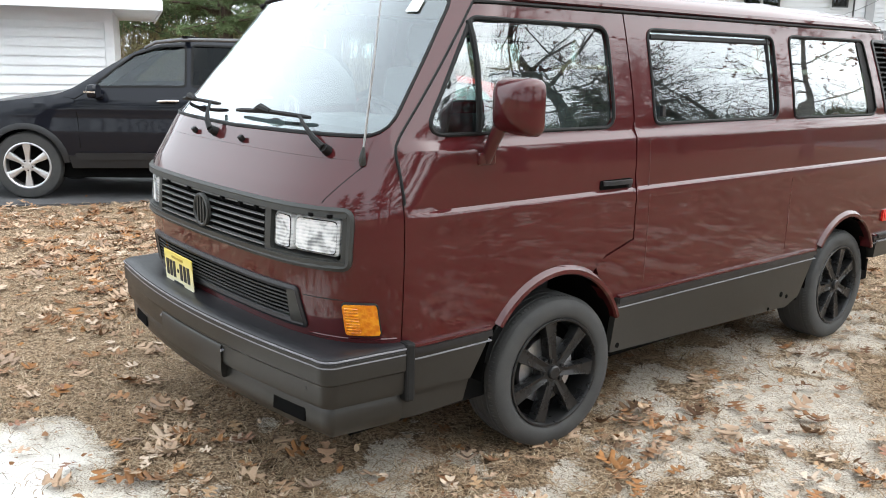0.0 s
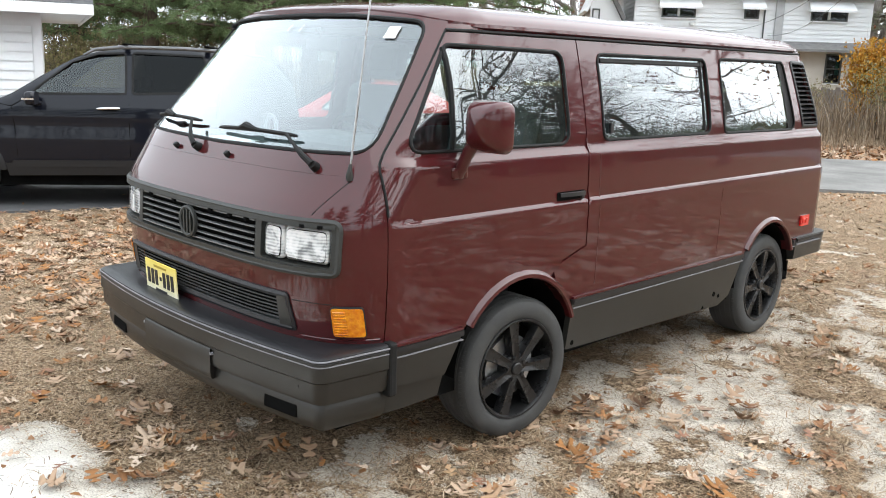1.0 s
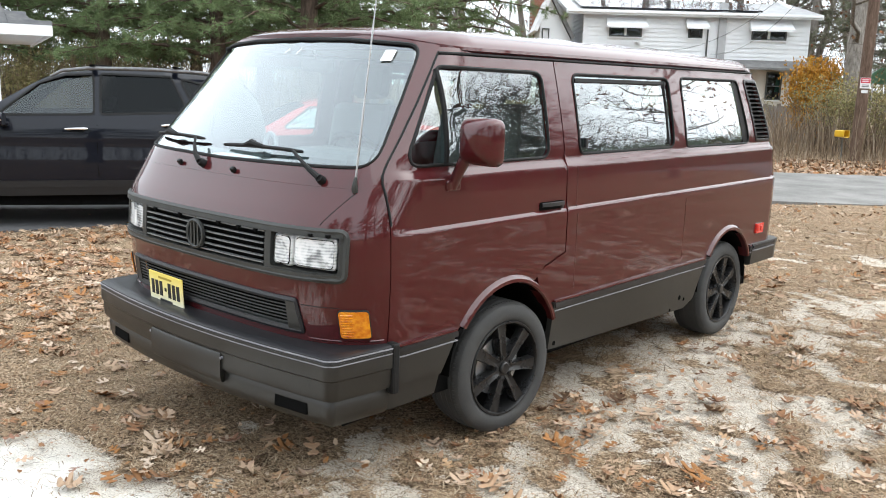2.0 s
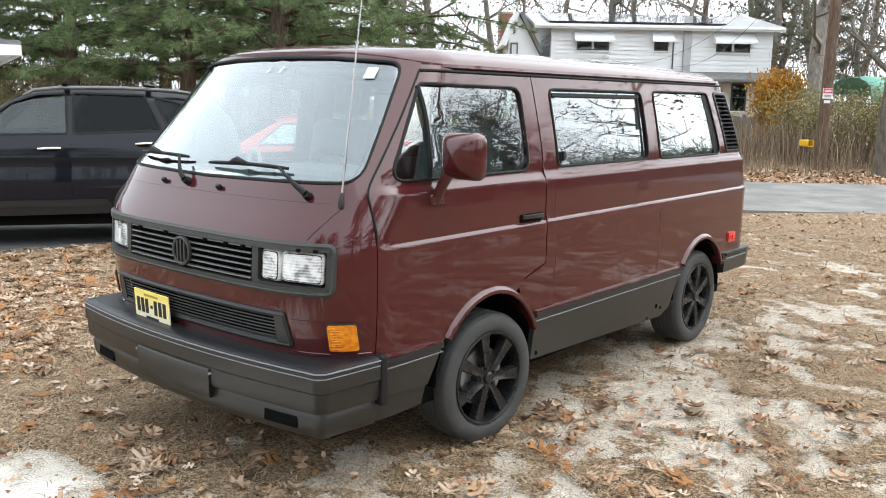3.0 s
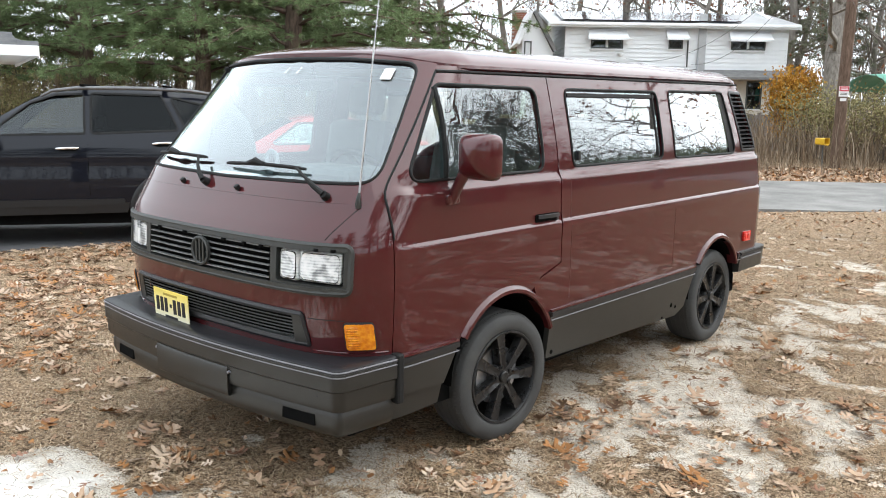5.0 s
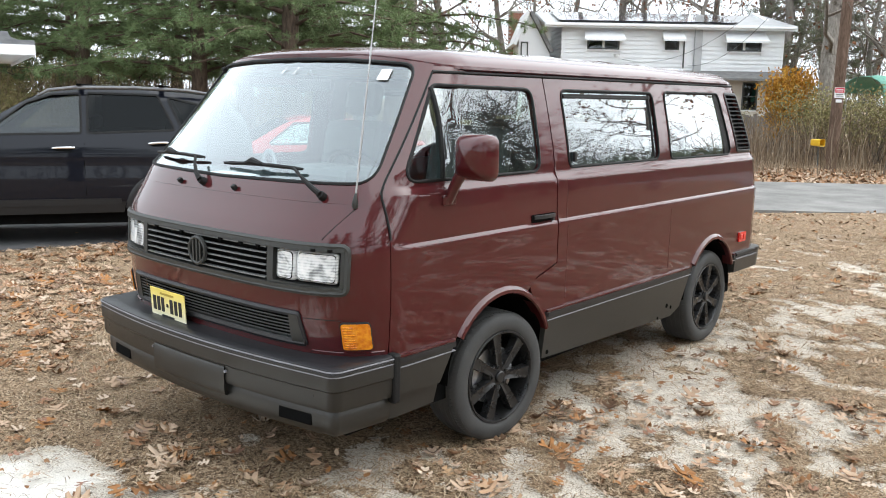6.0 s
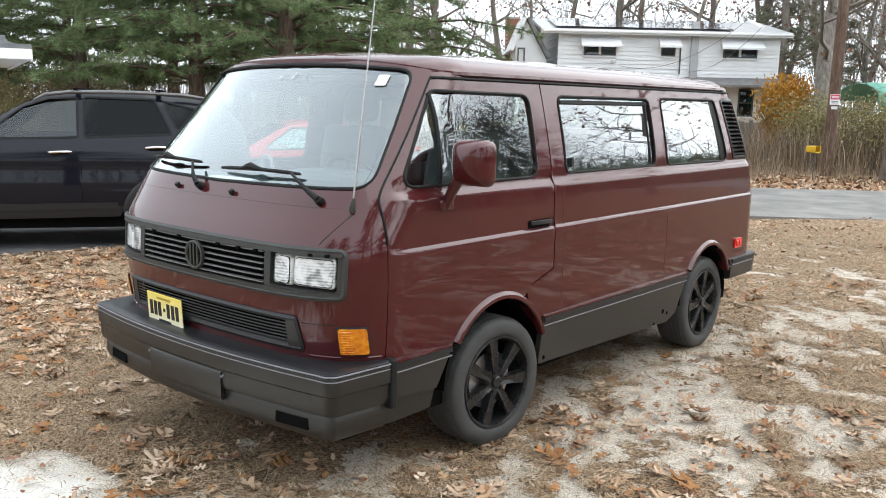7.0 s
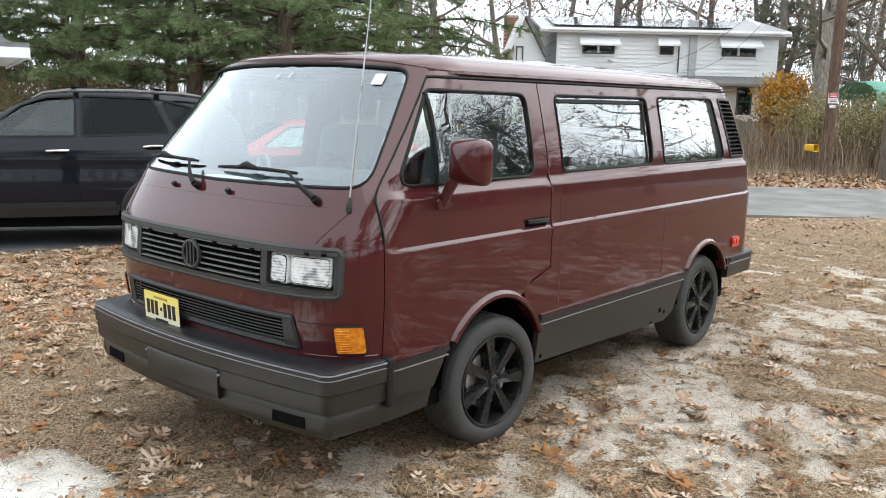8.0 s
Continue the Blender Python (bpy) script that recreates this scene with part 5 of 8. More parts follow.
# -- mirrors --
def van_mirror(sg):
    """A tall shell mirror on a bent arm."""
    bm = bmesh.new()
    add_tube(bm, [(sg * 0.893, -0.425, 1.232), (sg * 0.912, -0.424, 1.262), (sg * 0.930, -0.422, 1.30), (sg * 0.950, -0.42, 1.335), (sg * 0.972, -0.415, 1.375)], [0.027, 0.025, 0.024, 0.027, 0.030], 10)
    arm = part("wing_mirror", bm, M_PAINT, van, "maroon wing mirror on a bent arm", smooth=True)
    bm = bmesh.new()
    add_box(bm, sg * 0.885, sg * 0.915, -0.47, -0.385, 1.215, 1.262)
    bmesh.ops.recalc_face_normals(bm, faces=bm.faces[:])
    part("mirror_foot", bm, M_PAINT, arm, bevel=0.010)
    # shell: rings of a rounded box that narrows to the front
    bm = bmesh.new()
    rings = []
    for d, w, h, dz in ((0.0, 0.094, 0.096, 0.0), (0.012, 0.098, 0.101, 0.0), (0.05, 0.096, 0.099, 0.002), (0.085, 0.080, 0.084, 0.004), (0.112, 0.052, 0.060, 0.006), (0.124, 0.022, 0.03, 0.008)):
        ring = [(a, b) for a, b in rounded([(-w, -h), (w, -h), (w, h), (-w, h)], min(w, h) * 0.42, 4)]
        rings.append([bm.verts.new((sg * (1.022 + a), -0.355 - d, 1.428 + b + dz)) for a, b in ring])
    n = len(rings[0])
    for a, b in zip(rings, rings[1:]):
        for k in range(n):
            bm.faces.new((a[k], a[(k + 1) % n], b[(k + 1) % n], b[k]))
    bm.faces.new(rings[-1])
    bmesh.ops.recalc_face_normals(bm, faces=bm.faces[:])
    part("mirror_shell", bm, M_PAINT, arm, smooth=True)
    bm = bmesh.new()
    bm.faces.new([bm.verts.new((sg * (1.022 + a), -0.357, 1.428 + b)) for a, b in rounded([(-0.09, -0.092), (0.09, -0.092), (0.09, 0.092), (-0.09, 0.092)], 0.035, 4)])
    part("mirror_glass", bm, M_CHROME, arm, "silvered mirror glass")


van_mirror(1)

# -- door furniture --
for place, sg in ((left_at, 1), (right_at, -1)):
    u0, u1 = sorted((sg * 0.205, sg * 0.412))
    cup = rounded([(u0, 1.072), (u1, 1.072), (u1, 1.112), (u0, 1.112)], 0.012)
    hd = sheet("door_handle", cup, [], 0.03, off(place, 0.003), M_BLACK, van, "black pull door handle", rim=0.004)
    bm = bmesh.new()
    secs = []
    for t in np.linspace(0, 1, 8):
        u = sg * (0.215 + 0.185 * t)
        z = 1.100 - 0.002 * t
        o = 0.016 + 0.012 * math.sin(math.pi * t)
        secs.append([off(place, 0.004 + o * 0.4)(u, z - 0.010), off(place, o)(u, z - 0.009), off(place, o)(u, z + 0.008), off(place, 0.004 + o * 0.4)(u, z + 0.010)])
    add_strip(bm, None, secs)
    bmesh.ops.recalc_face_normals(bm, faces=bm.faces[:])
    part("pull_bar", bm, M_CLAD_TOP, hd, smooth=True)
    bm = bmesh.new()
    c = Vector(off(place, 0.004)(sg * 0.388, 1.082))
    add_lathe(bm, [(0.0, sg * 0.010), (0.011, sg * 0.009), (0.013, 0.0)], c, axis="x", steps=16)
    part("lock_button", bm, M_CLAD_TOP, hd, smooth=True)
    # quarter light divider
    bm = bmesh.new()
    add_tube(bm, [off(place, 0.001)(sg * (-0.418 - 0.028 * t), 1.722 - 0.39 * t) for t in np.linspace(0, 1, 8)], 0.012, 8)
    part("quarter_light_bar", bm, M_RUBBER, van, smooth=True)
    # sliding window inner frame
    bm = bmesh.new()
    for y in (1.535,):
        a, b = Vector(off(place, -0.014)(sg * y, 1.345)), Vector(off(place, -0.014)(sg * (y - 0.0), 1.715))
        add_tube(bm, [a, b], 0.018, 6)
    a, b = Vector(off(place, -0.014)(sg * 0.60, 1.700)), Vector(off(place, -0.014)(sg * 1.56, 1.700))
    add_tube(bm, [a, b], 0.016, 6)
    part("window_channel", bm, M_RUBBER, van, smooth=True)
    part("window_latch", box(-0.008, 0.008, -0.012, 0.012, -0.025, 0.025, Matrix.Translation(off(place, 0.001)(sg * 0.635, 1.385))), M_CLAD_TOP, van, bevel=0.003)
    # side marker at the back
    u0, u1 = sorted((sg * 2.835, sg * 2.955))
    mk = sheet("side_marker", rounded([(u0, 0.678), (u1, 0.678), (u1, 0.748), (u0, 0.748)], 0.008), [], 0.02, off(place, 0.012), M_RED_LENS, van, "red rear side marker", rim=0.014)
    for k in range(2):
        u = sg * (2.87 + 0.05 * k)
        part("marker_facet", box(-0.003, 0.003, -0.016, 0.016, -0.018, 0.018, Matrix.Translation(off(place, 0.013)(u, 0.713))), M_RED_LENS, mk, bevel=0.002)
    # soft upright press lines of the side panel
    for y, za, zb in ((0.530, 0.64, 1.27), (1.725, 0.64, 1.02)):
        bm = bmesh.new()
        add_tube(bm, [Vector(off(place, -0.0012)(sg * y, z)) for z in np.linspace(za, zb, 14)], 0.003, 6)
        part("press_line", bm, M_PAINT, van, smooth=True)
    # black moulding along the windscreen pillar
    bm = bmesh.new()
    add_tube(bm, [Vector(off(place, 0.004)(sg * (a_pillar(z) + 0.004), z)) for z in np.linspace(1.10, 1.79, 26)], 0.0048, 6)
    part("pillar_moulding", bm, M_RUBBER, van, smooth=True)

# -- wipers --
def wiper(px, pz, ax, az, b0, b1):
    """One wiper: pivot, arm, blade along the glass."""
    P = lambda x, z, d: Vector(off(front_at, d)(s_of_x(x, z), z))
    bm = bmesh.new()
    add_tube(bm, [P(px, pz, 0.0), P(px, pz, 0.03)], [0.020, 0.016], 10)
    w = part("wiper", bm, M_RUBBER, van, "black windscreen wiper", smooth=True)
    bm = bmesh.new()
    add_tube(bm, [P(px, pz, 0.030), P(px + (ax - px) * 0.25, pz + (az - pz) * 0.25, 0.042), P(px + (ax - px) * 0.6, pz + (az - pz) * 0.6, 0.046), P(ax, az, 0.040)], [0.013, 0.011, 0.007, 0.006], 8)
    part("wiper_arm", bm, M_RUBBER, w, smooth=True)
    bm = bmesh.new()
    pts = [P(b0[0] + (b1[0] - b0[0]) * t, b0[1] + (b1[1] - b0[1]) * t, 0.016 + 0.012 * math.sin(math.pi * t)) for t in np.linspace(0, 1, 12)]
    add_tube(bm, pts, [0.006] + [0.009] * 10 + [0.006], 6)
    part("wiper_blade", bm, M_RUBBER, w, smooth=True)
    bm = bmesh.new()
    m = [b0[0] + (b1[0] - b0[0]) * 0.42, b0[1] + (b1[1] - b0[1]) * 0.42]
    add_tube(bm, [P(m[0] - 0.05, m[1], 0.030), P(m[0], m[1] + 0.004, 0.040), P(m[0] + 0.06, m[1], 0.030)], [0.010, 0.018, 0.010], 8)
    part("wiper_clip", bm, M_RUBBER, w, smooth=True)


wiper(0.655, 1.268, 0.47, 1.352, (-0.02, 1.357), (0.50, 1.360))
wiper(-0.115, 1.275, -0.235, 1.360, (-0.70, 1.368), (-0.20, 1.372))
for x in (-0.30, 0.13):
    part("washer_jet", box(-0.012, 0.012, -0.010, 0.010, -0.002, 0.022, Matrix.Translation(front_at(s_of_x(x, 1.262), 1.262)) @ Matrix.Rotation(radians(35), 4, "X")), M_RUBBER, van, bevel=0.004)
# upper edge of the nose hatch, and its slanting joint
for zz, xa, xb in ((1.246, -0.80, 0.80),):
    bm = bmesh.new()
    add_tube(bm, [Vector(off(front_at, -0.0008)(s_of_x(x, zz), zz)) for x in np.linspace(xa, xb, 30)], 0.0026, 5)
    part("hatch_joint", bm, M_PAINT, van, smooth=True)
for sg in (1, -1):
    bm = bmesh.new()
    add_tube(bm, [Vector(off(front_at, -0.001)(s_of_x(sg * (0.725 + 0.075 * t), 1.105 + 0.125 * t), 1.105 + 0.125 * t)) for t in np.linspace(0, 1, 8)], 0.0022, 5)
    part("hatch_joint", bm, M_RUBBER, van)
# aerial
base = Vector(front_at(s_of_x(0.795, 1.232), 1.232))
bm = bmesh.new()
add_tube(bm, [base, base + Vector((0.002, -0.004, 0.015)), base + Vector((0.003, -0.002, 0.04)), base + Vector((0.004, 0.0, 0.06))], [0.012, 0.013, 0.009, 0.005], 12)
aerial = part("aerial", bm, M_GRILLE, van, "thin telescopic aerial on a grey foot", smooth=True)
tip = base + Vector((0.02, 0.12, 1.0))
a0 = base + Vector((0.004, 0.0, 0.055))
bm = bmesh.new()
add_tube(bm, [a0, a0.lerp(tip, 0.3)], 0.0042, 6)
add_tube(bm, [a0.lerp(tip, 0.3), a0.lerp(tip, 0.64)], 0.0032, 6)
add_tube(bm, [a0.lerp(tip, 0.64), tip], 0.0022, 6)
part("aerial_rod", bm, M_STEEL, aerial, smooth=True)
# sticker and lamps seen on the glass
P = off(front_at, 0.001)
st = [(s_of_x(0.575, 1.80), 1.752), (s_of_x(0.625, 1.80), 1.752), (s_of_x(0.620, 1.80), 1.800), (s_of_x(0.572, 1.80), 1.800)]
sheet("windscreen_sticker", st, [], 0.05, P, M_WHITE, van, "white inspection sticker")
for x in (-0.06, 0.03):
    sheet("windscreen_sticker", [(x, 1.778), (x + 0.006, 1.778), (x + 0.022, 1.810), (x + 0.016, 1.810)], [], 0.05, P, M_WHITE, van, "small white sticker")
bm = bmesh.new()
c = Vector(front_at(s_of_x(-0.665, 1.81), 1.81))
add_lathe(bm, [(0.0, -0.02), (0.009, -0.02), (0.012, -0.010), (0.012, 0.0)], c, axis="y", steps=16)
part("roof_lamp_clip", bm, M_RUBBER, van, smooth=True)

# -- cabin --
dash = part("dashboard", box(-0.70, 0.70, -0.80, -0.55, 1.08, 1.28), M_TRIM_IN, van, "grey plastic dashboard", bevel=0.04)
part("dash_shelf", box(-0.66, 0.66, -0.87, -0.60, 1.275, 1.303), M_TRIM_IN, dash, bevel=0.012)
part("instrument_hood", box(0.22, 0.62, -0.78, -0.52, 1.28, 1.37), M_TRIM_IN, dash, bevel=0.035)
part("dash_paper", box(-0.28, 0.02, -0.865, -0.77, 1.3035, 1.3065), M_WHITE, van, "white sheet of paper")
bm = bmesh.new()
wc = Matrix.Translation((0.42, -0.47, 1.27)) @ Matrix.Rotation(radians(-52), 4, "X")
ring = [wc @ Vector((0.20 * math.cos(math.tau * k / 40), 0.20 * math.sin(math.tau * k / 40), 0)) for k in range(41)]
add_tube(bm, ring, 0.014, 8)
steering = part("steering_wheel", bm, M_RUBBER, van, "black steering wheel", smooth=True)
part("wheel_boss", box(-0.07, 0.07, -0.05, 0.05, -0.03, 0.02, wc), M_TRIM_IN, steering, bevel=0.02)
for a in (25, 155, 270):
    part("wheel_spoke", box(0.05, 0.195, -0.02, 0.02, -0.012, 0.004, wc @ Matrix.Rotation(radians(a), 4, "Z")), M_TRIM_IN, steering, bevel=0.006)


def van_seat(x, y, wide, name="seat"):
    s = part(name, box(x - wide, x + wide, y - 0.25, y + 0.25, 0.82, 0.98), M_SEAT, van, "grey cloth seat", bevel=0.06)
    m = Matrix.Translation((x, y + 0.22, 0.95)) @ Matrix.Rotation(radians(-12), 4, "X")
    part("backrest", box(-wide, wide, -0.06, 0.07, 0, 0.60, m), M_SEAT, s, bevel=0.05)
    for k in ((0,) if wide < 0.4 else (-0.4, 0, 0.4)):
        part("headrest", box(k - 0.13, k + 0.13, -0.04, 0.05, 0.63, 0.83, m), M_SEAT, s, bevel=0.04)
    part("seat_base", box(x - wide + 0.03, x + wide - 0.03, y - 0.22, y + 0.22, 0.565, 0.83), M_TRIM_IN, s)


van_seat(0.43, -0.02, 0.25)
van_seat(-0.43, -0.02, 0.25)
van_seat(0.0, 1.30, 0.62, "bench_seat")
van_seat(0.0, 2.15, 0.68, "bench_seat")
part("luggage_shelf", box(-0.80, 0.80, 2.45, 3.0, 0.85, 0.95), M_TRIM_IN, van, bevel=0.02)
bm = bmesh.new()
add_tube(bm, [(0.0, -0.44, 1.80), (0.0, -0.42, 1.76)], 0.008, 6)
rv = part("rear_view_mirror", bm, M_RUBBER, van)
part("mirror_case", box(-0.12, 0.12, -0.43, -0.40, 1.70, 1.76), M_RUBBER, rv, bevel=0.015)
bm = bmesh.new()
add_lathe(bm, [(0.032, -0.004), (0.048, -0.006), (0.052, 0.0), (0.048, 0.008), (0.032, 0.008)], (0.0, -0.70, 1.372), axis="y", steps=28)
fan = part("dash_fan", bm, M_STRIPE, van, "small grey dashboard fan", smooth=True)
part("fan_foot", box(-0.03, 0.03, -0.72, -0.68, 1.300, 1.33), M_TRIM_IN, fan, bevel=0.005)


# ---- other cars: profile along l (backward from the front axle), near side at y = 0, far side at y = 2 * half ----
def build_car(name, label, spec, place):
    """A car from its side outline. spec holds the upper line, sill, arches, windows and widths."""
    car = thing(name, label, "car")
    H, belt = spec["half"], spec["belt"]
    up = np.array(spec["upper"])
    l0, l1 = up[0, 0], up[-1, 0]
    ls = np.linspace(l0, l1, 90)
    uz = np.interp(ls, up[:, 0], up[:, 1])
    k = np.exp(-0.5 * (np.arange(-4, 5) / 1.4) ** 2)
    uz[4:-4] = np.convolve(uz, k / k.sum(), mode="valid")
    top_z = lambda l: float(np.interp(l, ls, uz))

    def width(l, z):
        w = H - 0.05 * max(0, (0.62 - z) / 0.4) ** 2 - 0.02 * max(0, (z - 0.75) / 0.3)
        if z > belt:
            w -= 0.30 * (z - belt)
        d = max(0.0, top_z(l) - z)
        w -= 0.07 * max(0.0, 1 - d / 0.11) ** 2
        w += 0.012 * math.exp(-((z - spec["shoulder"]) / 0.05) ** 2)
        f = max(0.0, (l0 + 0.75 - l) / 0.75)
        b = max(0.0, (l - l1 + 0.6) / 0.6)
        return w * (1 - 0.20 * f ** 3 - 0.14 * b ** 3)

    near = lambda l, z: (l, H - width(l, z), z)
    far = lambda u, z: (-u, H + width(-u, z), z)
    arch = []
    for c in (0.0, spec["base"]):
        arch.append([(c + spec["arch"] * math.cos(a), spec["hub"] + spec["arch"] * math.sin(a)) for a in np.linspace(math.pi - 0.1, 0.1, 19)])
    sill = spec["sill"]
    edge = [(l0 + 0.04, 0.34)] + [p for p in arch[0] if p[1] > sill] + [p for p in arch[1] if p[1] > sill] + [(l1 - 0.03, 0.42)]
    edge += [(l, z - 0.004) for l, z in zip(ls[::-1], uz[::-1])]
    for place_fn, fl in ((near, False), (far, True)):
        f = flip if fl else list
        wins = [rounded(w, 0.035, 3) for w in spec["windows"]]
        body = sheet("body_side", f(edge), [f(w) for w in wins], 0.07, place_fn, spec["paint"], car, rim=0.012)
        for w, tint in zip(wins, spec["tints"]):
            g = sheet("side_window", f(w), [], 0.2, off(place_fn, -0.006), tint, car, "tinted side window")
            ribbon("window_trim", f(w), place_fn, 0.012, 0.004, M_RUBBER, g)
        if not fl:
            for s in spec["seams"]:
                bm = bmesh.new()
                pts = [Vector(off(place_fn, 0.0)(l, z)) for l, z in s]
                add_tube(bm, pts, 0.005, 5)
                part("door_seam", bm, M_BLACK, body)
            lower = [(0.50, 0.36), (spec["base"] - 0.50, 0.38), (spec["base"] - 0.47, 0.50), (0.47, 0.50)]
            sk = sheet("sill_cladding", lower, [], 0.1, off(place_fn, 0.012), spec["clad"], car, "dark grey plastic sill", rim=0.02)
            sheet("rub_strip", rounded([(0.56, 0.455), (spec["base"] - 0.52, 0.475), (spec["base"] - 0.52, 0.545), (0.54, 0.535)], 0.02), [], 0.1, off(place_fn, 0.022), spec["clad"], car, rim=0.012)
        for a, c in zip(arch, (0.0, spec["base"])):
            rings = []
            for l, z in a:
                d = Vector((l - c, z - spec["hub"])).normalized()
                u = -1 if fl else 1
                rings.append([off(place_fn, h)(u * (l + d.x * r), z + d.y * r) for r, h in ((-0.01, -0.05), (-0.012, 0.012), (0.03, 0.014), (0.055, 0.0))])
            bm = bmesh.new()
            add_strip(bm, None, rings)
            bmesh.ops.recalc_face_normals(bm, faces=bm.faces[:])
            part("arch_trim", bm, spec["clad"], car, smooth=True)
    # bonnet, windscreen, roof and tail across the car
    a0, a1 = spec["screen"]
    r0, r1 = spec["rear_glass"]
    for nm, lo, hi, mt in (("nose", l0, a0, spec["paint"]), ("windscreen", a0, a1, M_DARK_GLASS), ("roof", a1, r0, spec["paint"]), ("rear_glass", r0, r1, M_DARK_GLASS), ("tail", r1, l1, spec["paint"])):
        bm = bmesh.new()
        rows = []
        for l in np.linspace(lo, hi, max(4, int((hi - lo) / 0.07))):
            z = top_z(l)
            w = width(l, z - 0.004)
            rows.append([bm.verts.new((l, H - w + 2 * w * t, z + 0.045 * (1 - (2 * t - 1) ** 2) * min(1, (z - 0.4) / 0.6) - 0.004)) for t in np.linspace(0, 1, 13)])
        for p, q in zip(rows, rows[1:]):
            for j in range(12):
                bm.faces.new((p[j], q[j], q[j + 1], p[j + 1]))
        bmesh.ops.recalc_face_normals(bm, faces=bm.faces[:])
        if bm.faces[:][len(bm.faces) // 2].normal.z < 0:
            bmesh.ops.reverse_faces(bm, faces=bm.faces[:])
        part(nm, bm, mt, car, smooth=True)
    part("underbody", box(l0 + 0.35, l1 - 0.3, 0.12, 2 * H - 0.12, 0.24, 0.5), M_BLACK, car)
    for nm, a, b in (("front_face", l0 + 0.02, l0 + 0.10), ("rear_face", l1 - 0.10, l1 - 0.02)):
        part(nm, box(a, b, 0.22, 2 * H - 0.22, 0.34, min(top_z(a), top_z(b)) - 0.01), spec["paint"], car, bevel=0.03)
    # cabin
    for x in (spec["seat"], spec["seat"] + 0.95):
        for y in (0.42, 2 * H - 0.42):
            s = part("car_seat", box(x - 0.25, x + 0.28, y - 0.25, y + 0.25, 0.55, 0.78), M_SEAT, car, bevel=0.05)
            part("seat_back", box(-0.06, 0.08, -0.24, 0.24, 0, 0.56, Matrix.Translation((x + 0.27, y, 0.72)) @ Matrix.Rotation(radians(14), 4, "Y")), M_SEAT, s, bevel=0.05)
            part("headrest", box(-0.05, 0.05, -0.13, 0.13, 0.60, 0.76, Matrix.Translation((x + 0.27, y, 0.72)) @ Matrix.Rotation(radians(14), 4, "Y")), M_SEAT, s, bevel=0.03)
    part("cabin_floor", box(0.55, spec["base"] + 0.4, 0.15, 2 * H - 0.15, 0.48, 0.52), M_TRIM_IN, car)
    # wheels
    R, rim = spec["hub"], spec["rim"]
    wheel_thing = thing("wheel", "", "")
    bm = bmesh.new()
    add_lathe(bm, [(rim + 0.01, 0.20), (R - 0.03, 0.215), (R, 0.19), (R, 0.03), (R - 0.018, 0.006), (R - 0.06, -0.004), (rim + 0.01, 0.0)], (0, 0, 0), axis="y", steps=48)
    part("tyre", bm, M_TYRE, wheel_thing, smooth=True)
    bm = bmesh.new()
    add_lathe(bm, [(rim + 0.012, 0.0), (rim, -0.004), (rim - 0.012, 0.004), (rim - 0.02, 0.10)], (0, 0, 0), axis="y", steps=48)
    part("rim", bm, spec["alloy"], wheel_thing, "silver alloy rim", smooth=True)
    bm = bmesh.new()
    add_lathe(bm, [(0.0, 0.11), (rim - 0.02, 0.10)], (0, 0, 0), axis="y", steps=32)
    part("brake_plate", bm, M_BLACK, wheel_thing, smooth=True)
    n = spec["spokes"]
    for k in range(n):
        a = math.tau * k / n
        bm = bmesh.new()
        rings = [[bm.verts.new(p) for p in ((-h, d + 0.035, r), (-h, d + 0.004, r), (-h * 0.6, d, r), (h * 0.6, d, r), (h, d + 0.004, r), (h, d + 0.035, r))] for r, h, d in ((0.03, 0.022, 0.006), (0.10, 0.024, 0.008), (rim - 0.01, 0.045, 0.002))]
        for p, q in zip(rings, rings[1:]):
            for j in range(6):
                bm.faces.new((p[j], q[j], q[(j + 1) % 6], p[(j + 1) % 6]))
        bmesh.ops.transform(bm, matrix=Matrix.Rotation(a, 4, "Y"), verts=bm.verts[:])
        bmesh.ops.recalc_face_normals(bm, faces=bm.faces[:])
        part("spoke", bm, spec["alloy"], wheel_thing, smooth=True)
    bm = bmesh.new()
    add_lathe(bm, [(0.0, 0.0), (0.032, 0.002), (0.036, 0.01), (0.07, 0.012), (0.075, 0.04)], (0, 0, 0), axis="y", steps=28)
    part("hub_cap", bm, spec["alloy"], wheel_thing, smooth=True)
    for k in range(5):
        bm = bmesh.new()
        a = math.tau * (k + 0.5) / 5
        add_lathe(bm, [(0.0, 0.003), (0.009, 0.003), (0.011, 0.014)], (0.055 * math.sin(a), 0.0, 0.055 * math.cos(a)), axis="y", steps=8)
        part("wheel_nut", bm, M_BLACK, wheel_thing, smooth=True)
    wheel_thing.matrix_world = pose(0, 0.03, R)
    wheel_thing.parent = car
    for l, y, t in ((spec["base"], 0.03, 0), (0, 2 * H - 0.03, 180), (spec["base"], 2 * H - 0.03, 180)):
        w = copy_thing(wheel_thing, Matrix.Translation((l, y, R)) @ Matrix.Rotation(radians(t), 4, "Z") @ Matrix.Rotation(radians(23 * l), 4, "Y"))
        w.parent = car
    car.matrix_world = place
    return car, near


